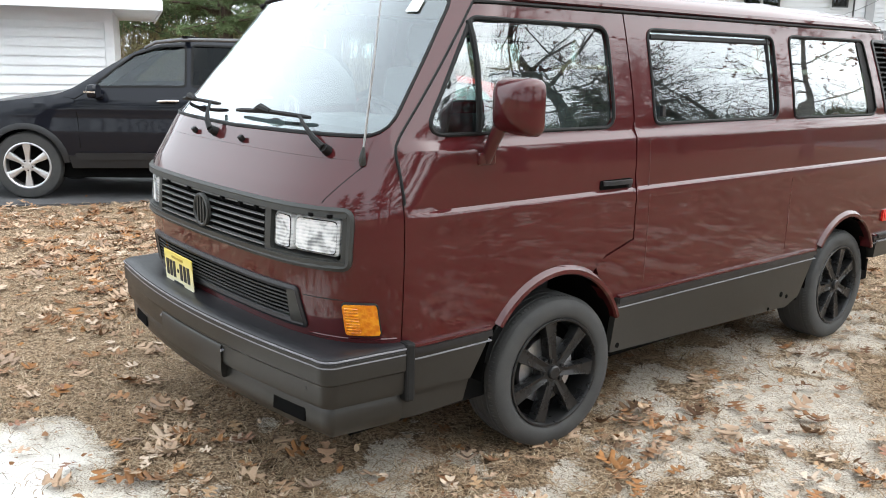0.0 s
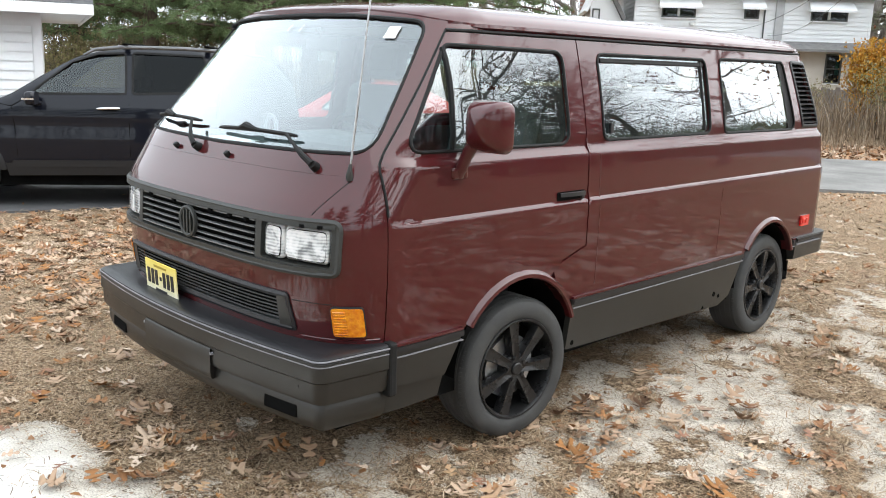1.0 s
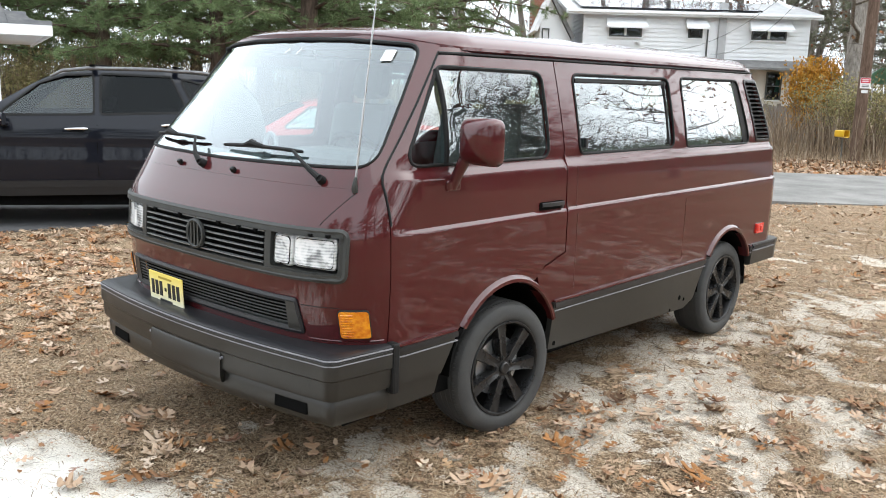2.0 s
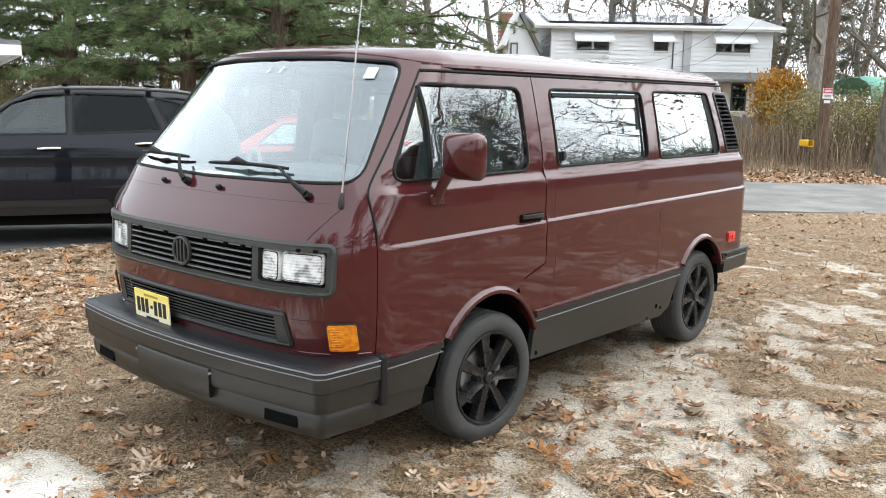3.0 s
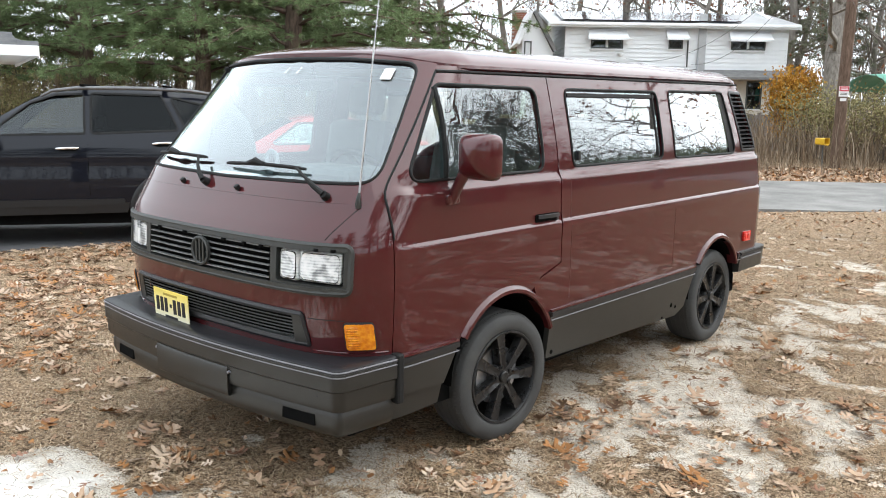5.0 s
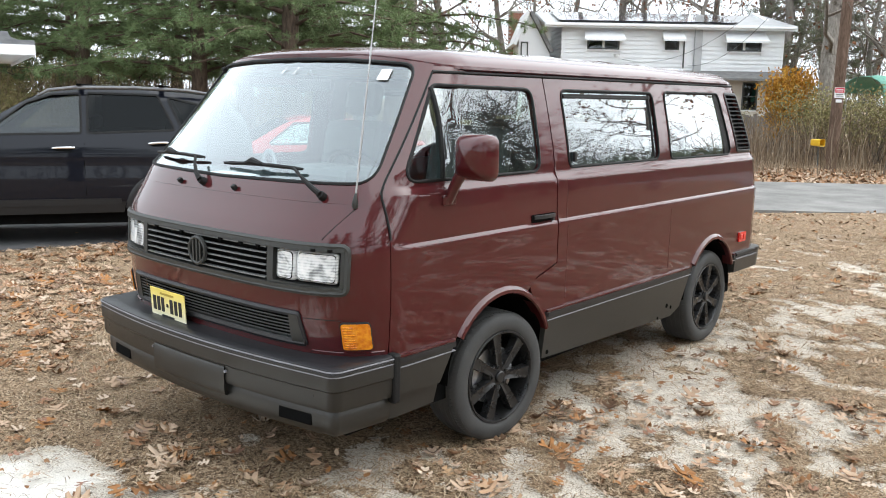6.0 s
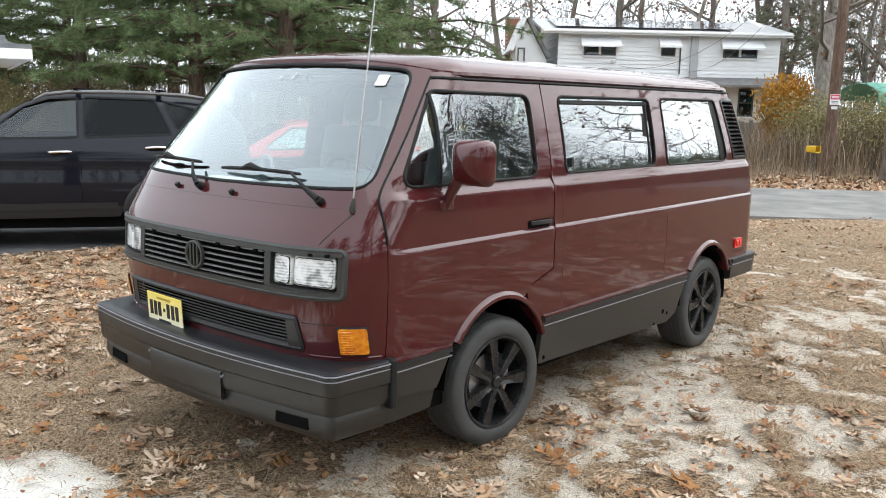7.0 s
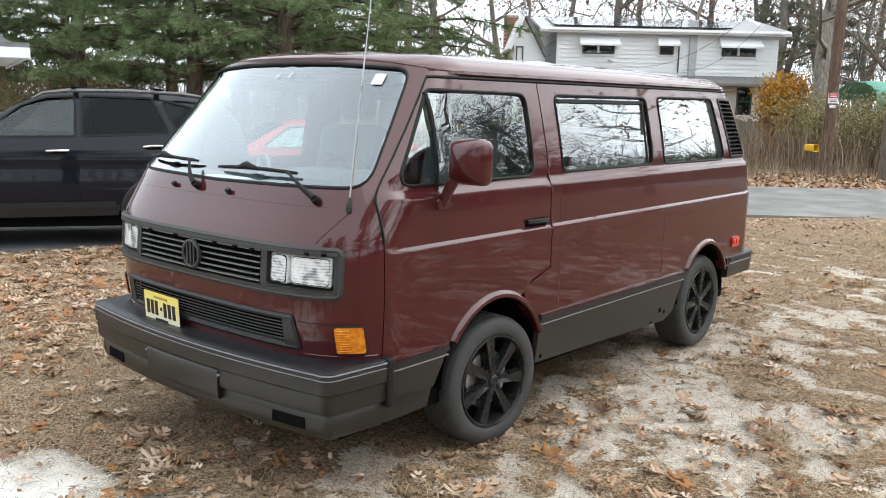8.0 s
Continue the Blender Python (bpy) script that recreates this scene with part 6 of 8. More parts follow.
M_RAIL = varied("rail_metal", (0.10, 0.10, 0.105), (0.18, 0.18, 0.185), 10.0, 0.4, metal=0.6)
M_ALLOY = varied("silver_alloy", (0.55, 0.55, 0.56), (0.66, 0.66, 0.67), 12.0, 0.3, metal=0.85)
M_SUVGLASS = glass("dusky_side_glass", (0.50, 0.57, 0.56), 0.55, 0.0)
suv_spec = dict(half=0.94, belt=1.125, shoulder=1.05, base=2.70, arch=0.425, hub=0.378, rim=0.250, sill=0.40, spokes=6, paint=M_BLACKPAINT, clad=varied("suv_cladding", (0.004, 0.004, 0.005), (0.007, 0.007, 0.008), 8.0, 0.5, fine=0.1), alloy=M_ALLOY, seat=1.35,
                upper=[(-0.95, 0.660), (-0.93, 0.852), (-0.80, 0.980), (-0.3, 1.086), (0.32, 1.171), (0.50, 1.235), (0.85, 1.470), (1.20, 1.677), (1.45, 1.752), (1.9, 1.795), (2.5, 1.789), (3.05, 1.747), (3.42, 1.683), (3.62, 1.438), (3.70, 1.118), (3.73, 0.799)],
                screen=(0.46, 1.30), rear_glass=(3.44, 3.62), tints=(M_SUVGLASS, M_DARK_GLASS, M_DARK_GLASS),
                windows=[[(0.74, 1.265), (1.765, 1.285), (1.755, 1.735), (1.45, 1.722), (1.17, 1.625)], [(1.835, 1.285), (2.80, 1.325), (2.60, 1.728), (1.83, 1.742)], [(2.88, 1.335), (3.38, 1.395), (3.10, 1.615), (2.70, 1.715)]],
                seams=[[(0.60, 0.586), (0.585, 0.905), (0.56, 1.118)], [(1.80, 0.586), (1.795, 0.959), (1.80, 1.171)], [(0.44, 1.150), (0.56, 1.129), (0.66, 1.193)]])
suv, suv_near = build_car("black_suv", "black mid-size sport utility car with silver wheels on the driveway", suv_spec, pose(-7.27, 0.11, -0.082, 0, 0, 55.5))
suv["category"] = "car"
for l in (1.58, 2.62):
    z = 1.115 if l < 2 else 1.165
    bm = bmesh.new()
    pts = [Vector(off(suv_near, 0.018 + 0.022 * math.sin(math.pi * t))(l - 0.12 + 0.24 * t, z + 0.008 * t)) for t in np.linspace(0, 1, 8)]
    add_tube(bm, pts, [0.010] + [0.016] * 6 + [0.010], 8)
    part("door_handle", bm, M_CHROME, suv, "chrome door handle", smooth=True)
    cup = rounded([(l - 0.09, z - 0.028), (l + 0.09, z - 0.024), (l + 0.09, z + 0.024), (l - 0.09, z + 0.02)], 0.02)
    sheet("handle_cup", cup, [], 0.05, off(suv_near, 0.002), M_BLACK, suv)
bm = bmesh.new()
rings = []
for d, w, h in ((0.0, 0.10, 0.065), (0.03, 0.115, 0.075), (0.09, 0.10, 0.07), (0.12, 0.05, 0.04)):
    rings.append([bm.verts.new((0.86 - d, -0.11 + a, 1.225 + b)) for a, b in rounded([(-w, -h), (w, -h), (w, h), (-w, h)], 0.045, 3)])
n = len(rings[0])
for a, b in zip(rings, rings[1:]):
    for k in range(n):
        bm.faces.new((a[k], a[(k + 1) % n], b[(k + 1) % n], b[k]))
bm.faces.new(rings[0][::-1])
bm.faces.new(rings[-1])
bmesh.ops.recalc_face_normals(bm, faces=bm.faces[:])
sm = part("wing_mirror", bm, M_BLACKPAINT, suv, "black wing mirror with chrome strip", smooth=True)
part("mirror_stalk", box(0.78, 0.88, -0.02, 0.12, 1.14, 1.19), M_BLACKPAINT, sm, bevel=0.015)
part("mirror_strip", box(0.735, 0.86, -0.228, -0.222, 1.21, 1.23), M_CHROME, sm)
for yy in (0.24, 1.64):
    bm = bmesh.new()
    add_tube(bm, [(1.30, yy, 1.700), (1.42, yy, 1.765), (1.7, yy, 1.800), (2.4, yy, 1.805), (2.95, yy, 1.785), (3.30, yy, 1.735)], [0.014, 0.020, 0.022, 0.022, 0.020, 0.014], 8)
    rail = part("roof_rail", bm, M_RAIL, suv, "dark grey roof rail", smooth=True)
for l in (1.75, 2.65):
    part("roof_bar", box(l - 0.03, l + 0.03, 0.20, 1.68, 1.822, 1.845), M_BLACK, suv, bevel=0.01)

red_spec = dict(half=0.88, belt=0.94, shoulder=0.86, base=2.62, arch=0.36, hub=0.315, rim=0.20, sill=0.34, spokes=7, paint=M_REDPAINT, clad=M_REDPAINT, alloy=M_ALLOY, seat=1.15,
                upper=[(-0.90, 0.55), (-0.86, 0.70), (-0.4, 0.83), (0.30, 0.95), (0.45, 1.0), (1.05, 1.33), (1.45, 1.41), (2.0, 1.40), (2.5, 1.30), (2.95, 1.07), (3.35, 1.04), (3.45, 0.9), (3.48, 0.6)],
                screen=(0.42, 1.12), rear_glass=(2.35, 2.95), tints=(M_SIDE_GLASS, M_SIDE_GLASS),
                windows=[[(0.72, 0.99), (1.50, 1.0), (1.48, 1.33), (1.18, 1.32)], [(1.60, 1.0), (2.45, 1.04), (2.20, 1.27), (1.60, 1.33)]], seams=[[(1.55, 0.42), (1.55, 0.98)]])
red_car, _ = build_car("red_sedan", "bright red sedan parked beyond the van", red_spec, pose(-7.85, 4.55, -0.082, 0, 0, 62))


# ---- buildings ----
M_SIDING = varied("white_siding", (0.74, 0.75, 0.76), (0.81, 0.82, 0.825), 1.2, 0.55, fine=0.1, fine_scale=60.0)
M_CREAM = varied("cream_stucco", (0.62, 0.58, 0.52), (0.70, 0.66, 0.60), 2.0, 0.9, fine=0.3, fine_scale=90.0)
M_SHINGLE = varied("grey_shingle", (0.045, 0.047, 0.052), (0.10, 0.10, 0.10), 5.0, 0.9, fine=0.5, fine_scale=60.0)
M_SOLAR = mat("solar_panel", (0.015, 0.018, 0.03), 0.12, 0.0, 0.6)
M_PENT = varied("weathered_shingle", (0.13, 0.13, 0.13), (0.22, 0.215, 0.21), 5.0, 0.9, fine=0.5, fine_scale=60.0)
M_BRICK = varied("red_brick", (0.24, 0.085, 0.055), (0.34, 0.14, 0.09), 14.0, 0.9, fine=0.4, fine_scale=50.0)
M_MORTAR = varied("mortar", (0.36, 0.33, 0.30), (0.44, 0.41, 0.38), 20.0, 0.95)
M_WINDARK = glass("house_window", (0.06, 0.07, 0.075), 0.8)
M_FRAME = varied("dark_window_frame", (0.05, 0.055, 0.05), (0.08, 0.085, 0.08), 10.0, 0.5)
M_ROOFWHITE = varied("pale_metal_roof", (0.34, 0.345, 0.35), (0.44, 0.445, 0.45), 3.0, 0.45)


def lap_wall(parent, name, x0, x1, z0, z1, m, step, material, holes=(), proud=0.034):
    """Horizontal lap boards on a wall in the plane y = 0 of m, facing -y. Each course is one board; openings (x0, x1, z0, z1) stay free."""
    z = z0
    while z < z1 - 0.01:
        zt = min(z + step, z1)
        spans = [(x0, x1)]
        for a, b, c, d in holes:
            if zt > c + 0.01 and z < d - 0.01:
                spans = [s for lo, hi in spans for s in ((lo, min(hi, a)), (max(lo, b), hi)) if s[1] - s[0] > 0.02]
        for lo, hi in spans:
            bm = bmesh.new()
            v = [bm.verts.new(m @ Vector(p)) for p in ((lo, -proud, z), (hi, -proud, z), (hi, -0.002, zt), (lo, -0.002, zt), (lo, 0.01, z), (hi, 0.01, z), (hi, 0.01, zt), (lo, 0.01, zt))]
            for f in ((0, 1, 2, 3), (0, 4, 5, 1), (3, 2, 6, 7), (0, 3, 7, 4), (1, 5, 6, 2)):
                bm.faces.new([v[i] for i in f])
            part(name, bm, material, parent)
        z = zt


def house_window(parent, m, x0, x1, z0, z1, cols=1, rows=1, awning=True, frame=None):
    fr = frame or M_FRAME
    bm = bmesh.new()
    t = 0.05
    for a, b, c, d in ((x0, x1, z0, z0 + t), (x0, x1, z1 - t, z1), (x0, x0 + t, z0 + t, z1 - t), (x1 - t, x1, z0 + t, z1 - t)):
        add_box(bm, a, b, -0.05, 0.06, c, d, m)
    w = part("window", bm, fr, parent, "dark-framed window")
    for k in range(cols):
        for r in range(rows):
            a = x0 + t + (x1 - x0 - 2 * t) * k / cols
            b = x0 + t + (x1 - x0 - 2 * t) * (k + 1) / cols
            c = z0 + t + (z1 - z0 - 2 * t) * r / rows
            d = z0 + t + (z1 - z0 - 2 * t) * (r + 1) / rows
            part("pane", box(a + 0.012, b - 0.012, 0.02, 0.026, c + 0.012, d - 0.012, m), M_WINDARK, w)
            if k:
                part("mullion", box(a - 0.045, a + 0.045, -0.03, 0.05, c, d, m), M_SIDING, w)
            if r:
                part("meeting_rail", box(a, b, -0.02, 0.05, c - 0.02, c + 0.02, m), fr, w)
    part("blind", box(x0 + t, x1 - t, 0.10, 0.11, z0 + t, z1 - t, m), M_TRIM_IN, w)
    part("sill", box(x0 - 0.04, x1 + 0.04, -0.09, 0.02, z0 - 0.05, z0, m), M_SIDING, w)
    if awning:
        bm = bmesh.new()
        v = [bm.verts.new(m @ Vector(p)) for p in ((x0 - 0.12, -0.03, z1 + 0.34), (x1 + 0.12, -0.03, z1 + 0.34), (x1 + 0.16, -0.48, z1 - 0.02), (x0 - 0.16, -0.48, z1 - 0.02), (x1 + 0.16, -0.48, z1 - 0.10), (x0 - 0.16, -0.48, z1 - 0.10), (x1 + 0.12, -0.03, z1 - 0.04), (x0 - 0.12, -0.03, z1 - 0.04), (x0 - 0.12, -0.03, z1 + 0.31), (x1 + 0.12, -0.03, z1 + 0.31))]
        for f in ((0, 3, 2, 1), (3, 5, 4, 2), (1, 2, 4, 6), (0, 7, 5, 3)):
            bm.faces.new([v[i] for i in f])
        bmesh.ops.recalc_face_normals(bm, faces=bm.faces[:])
        a = part("awning", bm, M_SIDING, w, "white metal window awning")
        b = a.modifiers.new("thick", "SOLIDIFY")
        b.thickness = 0.015
    return w


# the white two-storey house across the road: its long face looks at the yard
HM = pose(-16.8, 26.85, 0, 0, 0, 40.7)
house = thing("white_house", "white sided two-storey house with awnings and roof panels", "house")
L = 9.35
UP0, UP1, EAVE = 2.86, 4.62, 4.66
win_up = [(1.42, 2.72, 3.68, 4.10), (4.55, 5.12, 3.70, 4.13), (7.06, 8.44, 3.69, 4.11)]
X0 = 0.40
win_low = [(7.92, 8.55, 1.36, 2.48), (5.6, 6.3, 1.36, 2.48)]


def wall_with_holes(name, parent, x0, x1, z0, z1, holes, m, material, thick=0.2):
    """A wall slab with openings cut through it, from boxes end to end."""
    bm = bmesh.new()
    xs = sorted({x0, x1, *[h[0] for h in holes], *[h[1] for h in holes]})
    for a, b in zip(xs, xs[1:]):
        cuts = sorted([(h[2], h[3]) for h in holes if h[0] < b - 1e-4 and h[1] > a + 1e-4])
        z = z0
        for c, d in cuts:
            if c - z > 0.01:
                add_box(bm, a, b, 0, thick, z, c, m)
            z = d
        if z1 - z > 0.01:
            add_box(bm, a, b, 0, thick, z, z1, m)
    bmesh.ops.recalc_face_normals(bm, faces=bm.faces[:])
    return part(name, bm, material, parent)


wall_up = wall_with_holes("upper_wall", house, X0, L, UP0, UP1, win_up, HM, M_SIDING)
wall_low = wall_with_holes("lower_wall", house, 0.3, L - 0.25, 0, UP0, win_low, HM @ pose(0, 0.35, 0), M_CREAM)
lap_wall(wall_up, "lap_board", X0, L, UP0, UP1, HM, 0.17, M_SIDING, win_up)
for x0, x1, z0, z1 in win_up:
    house_window(house, HM, x0, x1, z0, z1, 2 if x1 - x0 > 1 else 1)
for x0, x1, z0, z1 in win_low:
    house_window(house, HM @ pose(0, 0.35, 0), x0, x1, z0, z1, 1, 2, awning=False)
# end walls and back
for x, w in ((X0, 7.0), (L, 7.0)):
    bm = bmesh.new()
    xa, xb = (x, x + 0.2) if x == X0 else (x - 0.2, x)
    v = [bm.verts.new(HM @ Vector(p)) for p in ((xa, 0.2, 0), (xb, 0.2, 0), (xb, 7.0, 0), (xa, 7.0, 0), (xa, 0.2, EAVE), (xb, 0.2, EAVE), (xb, 7.0, EAVE), (xa, 7.0, EAVE), (xa, 3.5, 5.55), (xb, 3.5, 5.55))]
    for f in ((0, 3, 7, 8, 4), (1, 5, 9, 6, 2), (0, 4, 5, 1), (3, 2, 6, 7), (4, 8, 9, 5), (8, 7, 6, 9)):
        bm.faces.new([v[i] for i in f])
    bmesh.ops.recalc_face_normals(bm, faces=bm.faces[:])
    end = part("end_wall", bm, M_SIDING, house)
    if x == X0:
        lap_wall(end, "lap_board", -3.5, 0.0, UP0, EAVE, HM @ pose(X0, 0, 0, 0, 0, -90), 0.17, M_SIDING)
part("back_wall", box(0.2, L - 0.2, 6.8, 7.0, 0, EAVE, HM), M_SIDING, house)
# roof: low front slope carrying dark panels, with white fascia
bm = bmesh.new()
for ya, yb, za, zb in ((-0.35, 3.5, EAVE + 0.02, 5.42), (3.5, 7.35, 5.42, EAVE + 0.02)):
    v = [bm.verts.new(HM @ Vector(p)) for p in ((-0.35, ya, za), (L + 0.35, ya, za), (L + 0.35, yb, zb), (-0.35, yb, zb), (-0.35, ya, za - 0.12), (L + 0.35, ya, za - 0.12), (L + 0.35, yb, zb - 0.12), (-0.35, yb, zb - 0.12))]
    for f in ((0, 1, 2, 3), (4, 7, 6, 5), (0, 4, 5, 1), (1, 5, 6, 2), (3, 2, 6, 7), (0, 3, 7, 4)):
        bm.faces.new([v[i] for i in f])
bmesh.ops.recalc_face_normals(bm, faces=bm.faces[:])
roof_h = part("roof", bm, M_ROOFWHITE, house, "pale low-pitched roof")
part("fascia", box(-0.35, L + 0.35, -0.39, -0.352, EAVE - 0.16, EAVE + 0.03, HM), M_SIDING, roof_h)
part("gutter", box(-0.3, L + 0.3, -0.46, -0.392, EAVE - 0.10, EAVE - 0.02, HM), M_SIDING, roof_h, bevel=0.02)
slope = math.atan2(5.42 - EAVE - 0.02, 3.85)
for k in range(7):
    for r in range(2):
        m = HM @ Matrix.Translation((0.25 + k * 1.02, -0.20 + r * 1.62 * math.cos(slope), EAVE + 0.10 + r * 1.62 * math.sin(slope))) @ Matrix.Rotation(slope, 4, "X")
        part("solar_panel", box(0, 0.99, 0, 1.58, 0, 0.04, m), M_SOLAR, house, "dark glass solar panel")
# white boxed duct and pipe on the face
part("wall_duct", box(5.72, 6.02, -0.16, -0.016, UP0 + 0.0, EAVE + 0.42, HM), M_ROOFWHITE, house, bevel=0.02)
bm = bmesh.new()
add_tube(bm, [HM @ Vector((5.32, -0.06, 3.0)), HM @ Vector((5.32, -0.06, 4.05))], 0.03, 8)
part("vent_pipe", bm, M_FRAME, house, smooth=True)
bm = bmesh.new()
add_lathe(bm, [(0.0, -0.12), (0.09, -0.10), (0.12, -0.02), (0.12, 0.0)], HM @ Vector((2.60, -0.10, 3.50)), axis="z", steps=14)
part("flood_lamp", bm, M_WHITE, house, smooth=True)
# pent roof between the storeys
bm = bmesh.new()
v = [bm.verts.new(HM @ Vector(p)) for p in ((-0.2, 0.0, UP0 + 0.06), (L + 0.1, 0.0, UP0 + 0.06), (L + 0.1, -0.75, UP0 - 0.24), (-0.2, -0.75, UP0 - 0.24), (-0.2, 0.34, UP0 - 0.25), (L + 0.1, 0.34, UP0 - 0.25), (L + 0.1, -0.75, UP0 - 0.33), (-0.2, -0.75, UP0 - 0.33))]
for f in ((0, 3, 2, 1), (3, 7, 6, 2), (7, 4, 5, 6), (0, 4, 7, 3), (1, 2, 6, 5)):
    bm.faces.new([v[i] for i in f])
bmesh.ops.recalc_face_normals(bm, faces=bm.faces[:])
part("pent_roof", bm, M_PENT, house, "grey shingled pent roof")
# gabled wing with a dark raking roof at the near end
WG = HM @ pose(-0.90, 0.35, 0)
bm = bmesh.new()
v = [bm.verts.new(WG @ Vector(p)) for p in ((-0.40, 0, 0), (0.87, 0, 0), (0.87, 0, 3.50), (0, 0, 5.05), (-0.40, 0, 4.05), (-0.40, 4, 0), (0.87, 4, 0), (0.87, 4, 3.50), (0, 4, 5.05), (-0.40, 4, 4.05))]
for f in ((0, 1, 2, 3, 4), (5, 9, 8, 7, 6), (0, 4, 9, 5), (1, 6, 7, 2), (0, 5, 6, 1)):
    bm.faces.new([v[i] for i in f])
bmesh.ops.recalc_face_normals(bm, faces=bm.faces[:])
wing = part("gable_wing", bm, M_SIDING, house, "white gabled end wing")
for (xa, za), (xb, zb), skin, told in (((0, 5.10), (0.88, 3.52), M_PENT, "grey raking wing roof"), ((-0.52, 3.80), (0, 5.10), M_SIDING, "white raking fascia")):
    bm = bmesh.new()
    d = Vector((xb - xa, 0, zb - za)).normalized()
    nrm = Vector((-d.z, 0, d.x))
    if nrm.z < 0:
        nrm = -nrm
    p = [Vector((xa, -0.25, za)), Vector((xb, -0.25, zb)), Vector((xb, 4.1, zb)), Vector((xa, 4.1, za))]
    v = [bm.verts.new(WG @ q) for q in p] + [bm.verts.new(WG @ (q + nrm * 0.14)) for q in p]
    for f in ((0, 1, 2, 3), (4, 7, 6, 5), (0, 4, 5, 1), (1, 5, 6, 2), (2, 6, 7, 3), (3, 7, 4, 0)):
        bm.faces.new([v[i] for i in f])
    bmesh.ops.recalc_face_normals(bm, faces=bm.faces[:])
    part("wing_roof", bm, skin, wing, told)
house_window(house, WG, -0.32, -0.02, 3.35, 3.95, 1, 1, awning=False)
# brick chimney
chim = part("chimney", box(-1.50, -0.95, 3.2, 3.9, 0, 5.36, HM), M_MORTAR, house, "red brick chimney")
for r in range(22):
    z = 3.58 + r * 0.08
    for k in range(4):
        x = -1.515 + k * 0.145 + (0.10 if r % 2 else 0.0)
        part("brick", box(max(x, -1.515), min(x + 0.133, -0.935), 3.186, 3.26, z, z + 0.068, HM), M_BRICK, chim)
part("chimney_cap", box(-1.55, -0.90, 3.15, 3.95, 5.36, 5.44, HM), M_MORTAR, chim)

# ---- the garage beside the driveway ----
# its near corner of the eave hangs over the driveway; the long face looks at the yard
GM = pose(-11.15, 3.40, -0.08, 0, 0, 69)
garage = thing("garage", "white sided garage with deep eaves and grey shingles", "garage")
wall_g = wall_with_holes("front_wall", garage, -7.0, -0.84, 0, 2.45, [(-4.15, -3.2, 0, 2.05)], GM @ pose(0, 0.75, 0), M_SIDING)
lap_wall(wall_g, "lap_board", -3.08, -0.97, 0.0, 2.12, GM @ pose(0, 0.75, 0), 0.155, M_SIDING)
part("frieze_board", box(-7.0, -0.84, -0.020, 0.0, 2.12, 2.45, GM @ pose(0, 0.75, 0)), M_SIDING, wall_g)
part("corner_board", box(-0.96, -0.82, -0.035, 0.0, 0, 2.45, GM @ pose(0, 0.75, 0)), M_SIDING, wall_g)
part("door_trim", box(-3.2, -3.08, -0.035, 0.0, 0, 2.12, GM @ pose(0, 0.75, 0)), M_SIDING, wall_g)
part("garage_door", box(-4.15, -3.2, 0.06, 0.10, 0, 2.05, GM @ pose(0, 0.75, 0)), M_FRAME, garage, "dark recessed door")
part("side_wall", box(-1.04, -0.84, 0.95, 7.0, 0, 2.45, GM), M_SIDING, garage)
part("back_wall", box(-7.0, -0.84, 7.0, 7.2, 0, 2.45, GM), M_SIDING, garage)
part("far_wall", box(-7.2, -7.0, 0.75, 7.2, 0, 2.45, GM), M_SIDING, garage)
bm = bmesh.new()
ea, rd = 2.475, 3.95
p = [(-7.8, -0.02, ea), (-0.03, -0.02, ea), (-0.03, 7.9, ea), (-7.8, 7.9, ea), (-4.2, 3.9, rd), (-3.6, 3.9, rd)]
v = [bm.verts.new(GM @ Vector(q)) for q in p]
for f in ((0, 1, 5, 4), (1, 2, 5), (2, 3, 4, 5), (3, 0, 4)):
    bm.faces.new([v[i] for i in f])
part("roof", bm, M_SHINGLE, garage, "grey shingled hip roof")
part("soffit", box(-7.8, -0.05, 0, 7.88, 2.37, 2.40, GM), M_SIDING, garage)
part("fascia", box(-7.8, -0.03, -0.03, 0.0, 2.315, 2.482, GM), M_SIDING, garage)
part("fascia", box(-0.05, -0.02, 0.0, 7.9, 2.315, 2.482, GM), M_SIDING, garage)
# overlapping shingle courses along the near slope
for r in range(7):
    d = r * 0.20
    rise = (rd - ea) / 3.92
    for k in range(9):
        x1 = -0.02 - k * 0.33 - d * 0.9 - (0.16 if r % 2 else 0)
        part("shingle", box(x1 - 0.32, x1, -0.02 + d, 0.20 + d, 0.0, 0.016, GM @ Matrix.Translation((0, 0, ea + d * rise + 0.004)) @ Matrix.Shear("XZ", 4, (0.0, 0.0)) @ Matrix.Translation((0, d, 0)) @ Matrix.Rotation(math.atan(rise), 4, "X") @ Matrix.Translation((0, -d, 0))), M_SHINGLE, garage)


# ---- trees and shrubs ----
def bark(name, c1, c2):
    m = mat(name, c1, 0.95, spec=0.15)
    v = coords(m)
    sc = node(m, "ShaderNodeMapping")
    sc.inputs["Scale"].default_value = (1.0, 1.0, 0.22)
    link(m, v, sc.inputs["Vector"])
    n = noise_tex(m, 16.0, 6.0, 0.7, sc.outputs[0])
    link(m, ramp(m, n, [(0.32, c1), (0.68, c2)]), bsdf(m).inputs["Base Color"])
    bump(m, n, 0.8, 0.03)
    return m


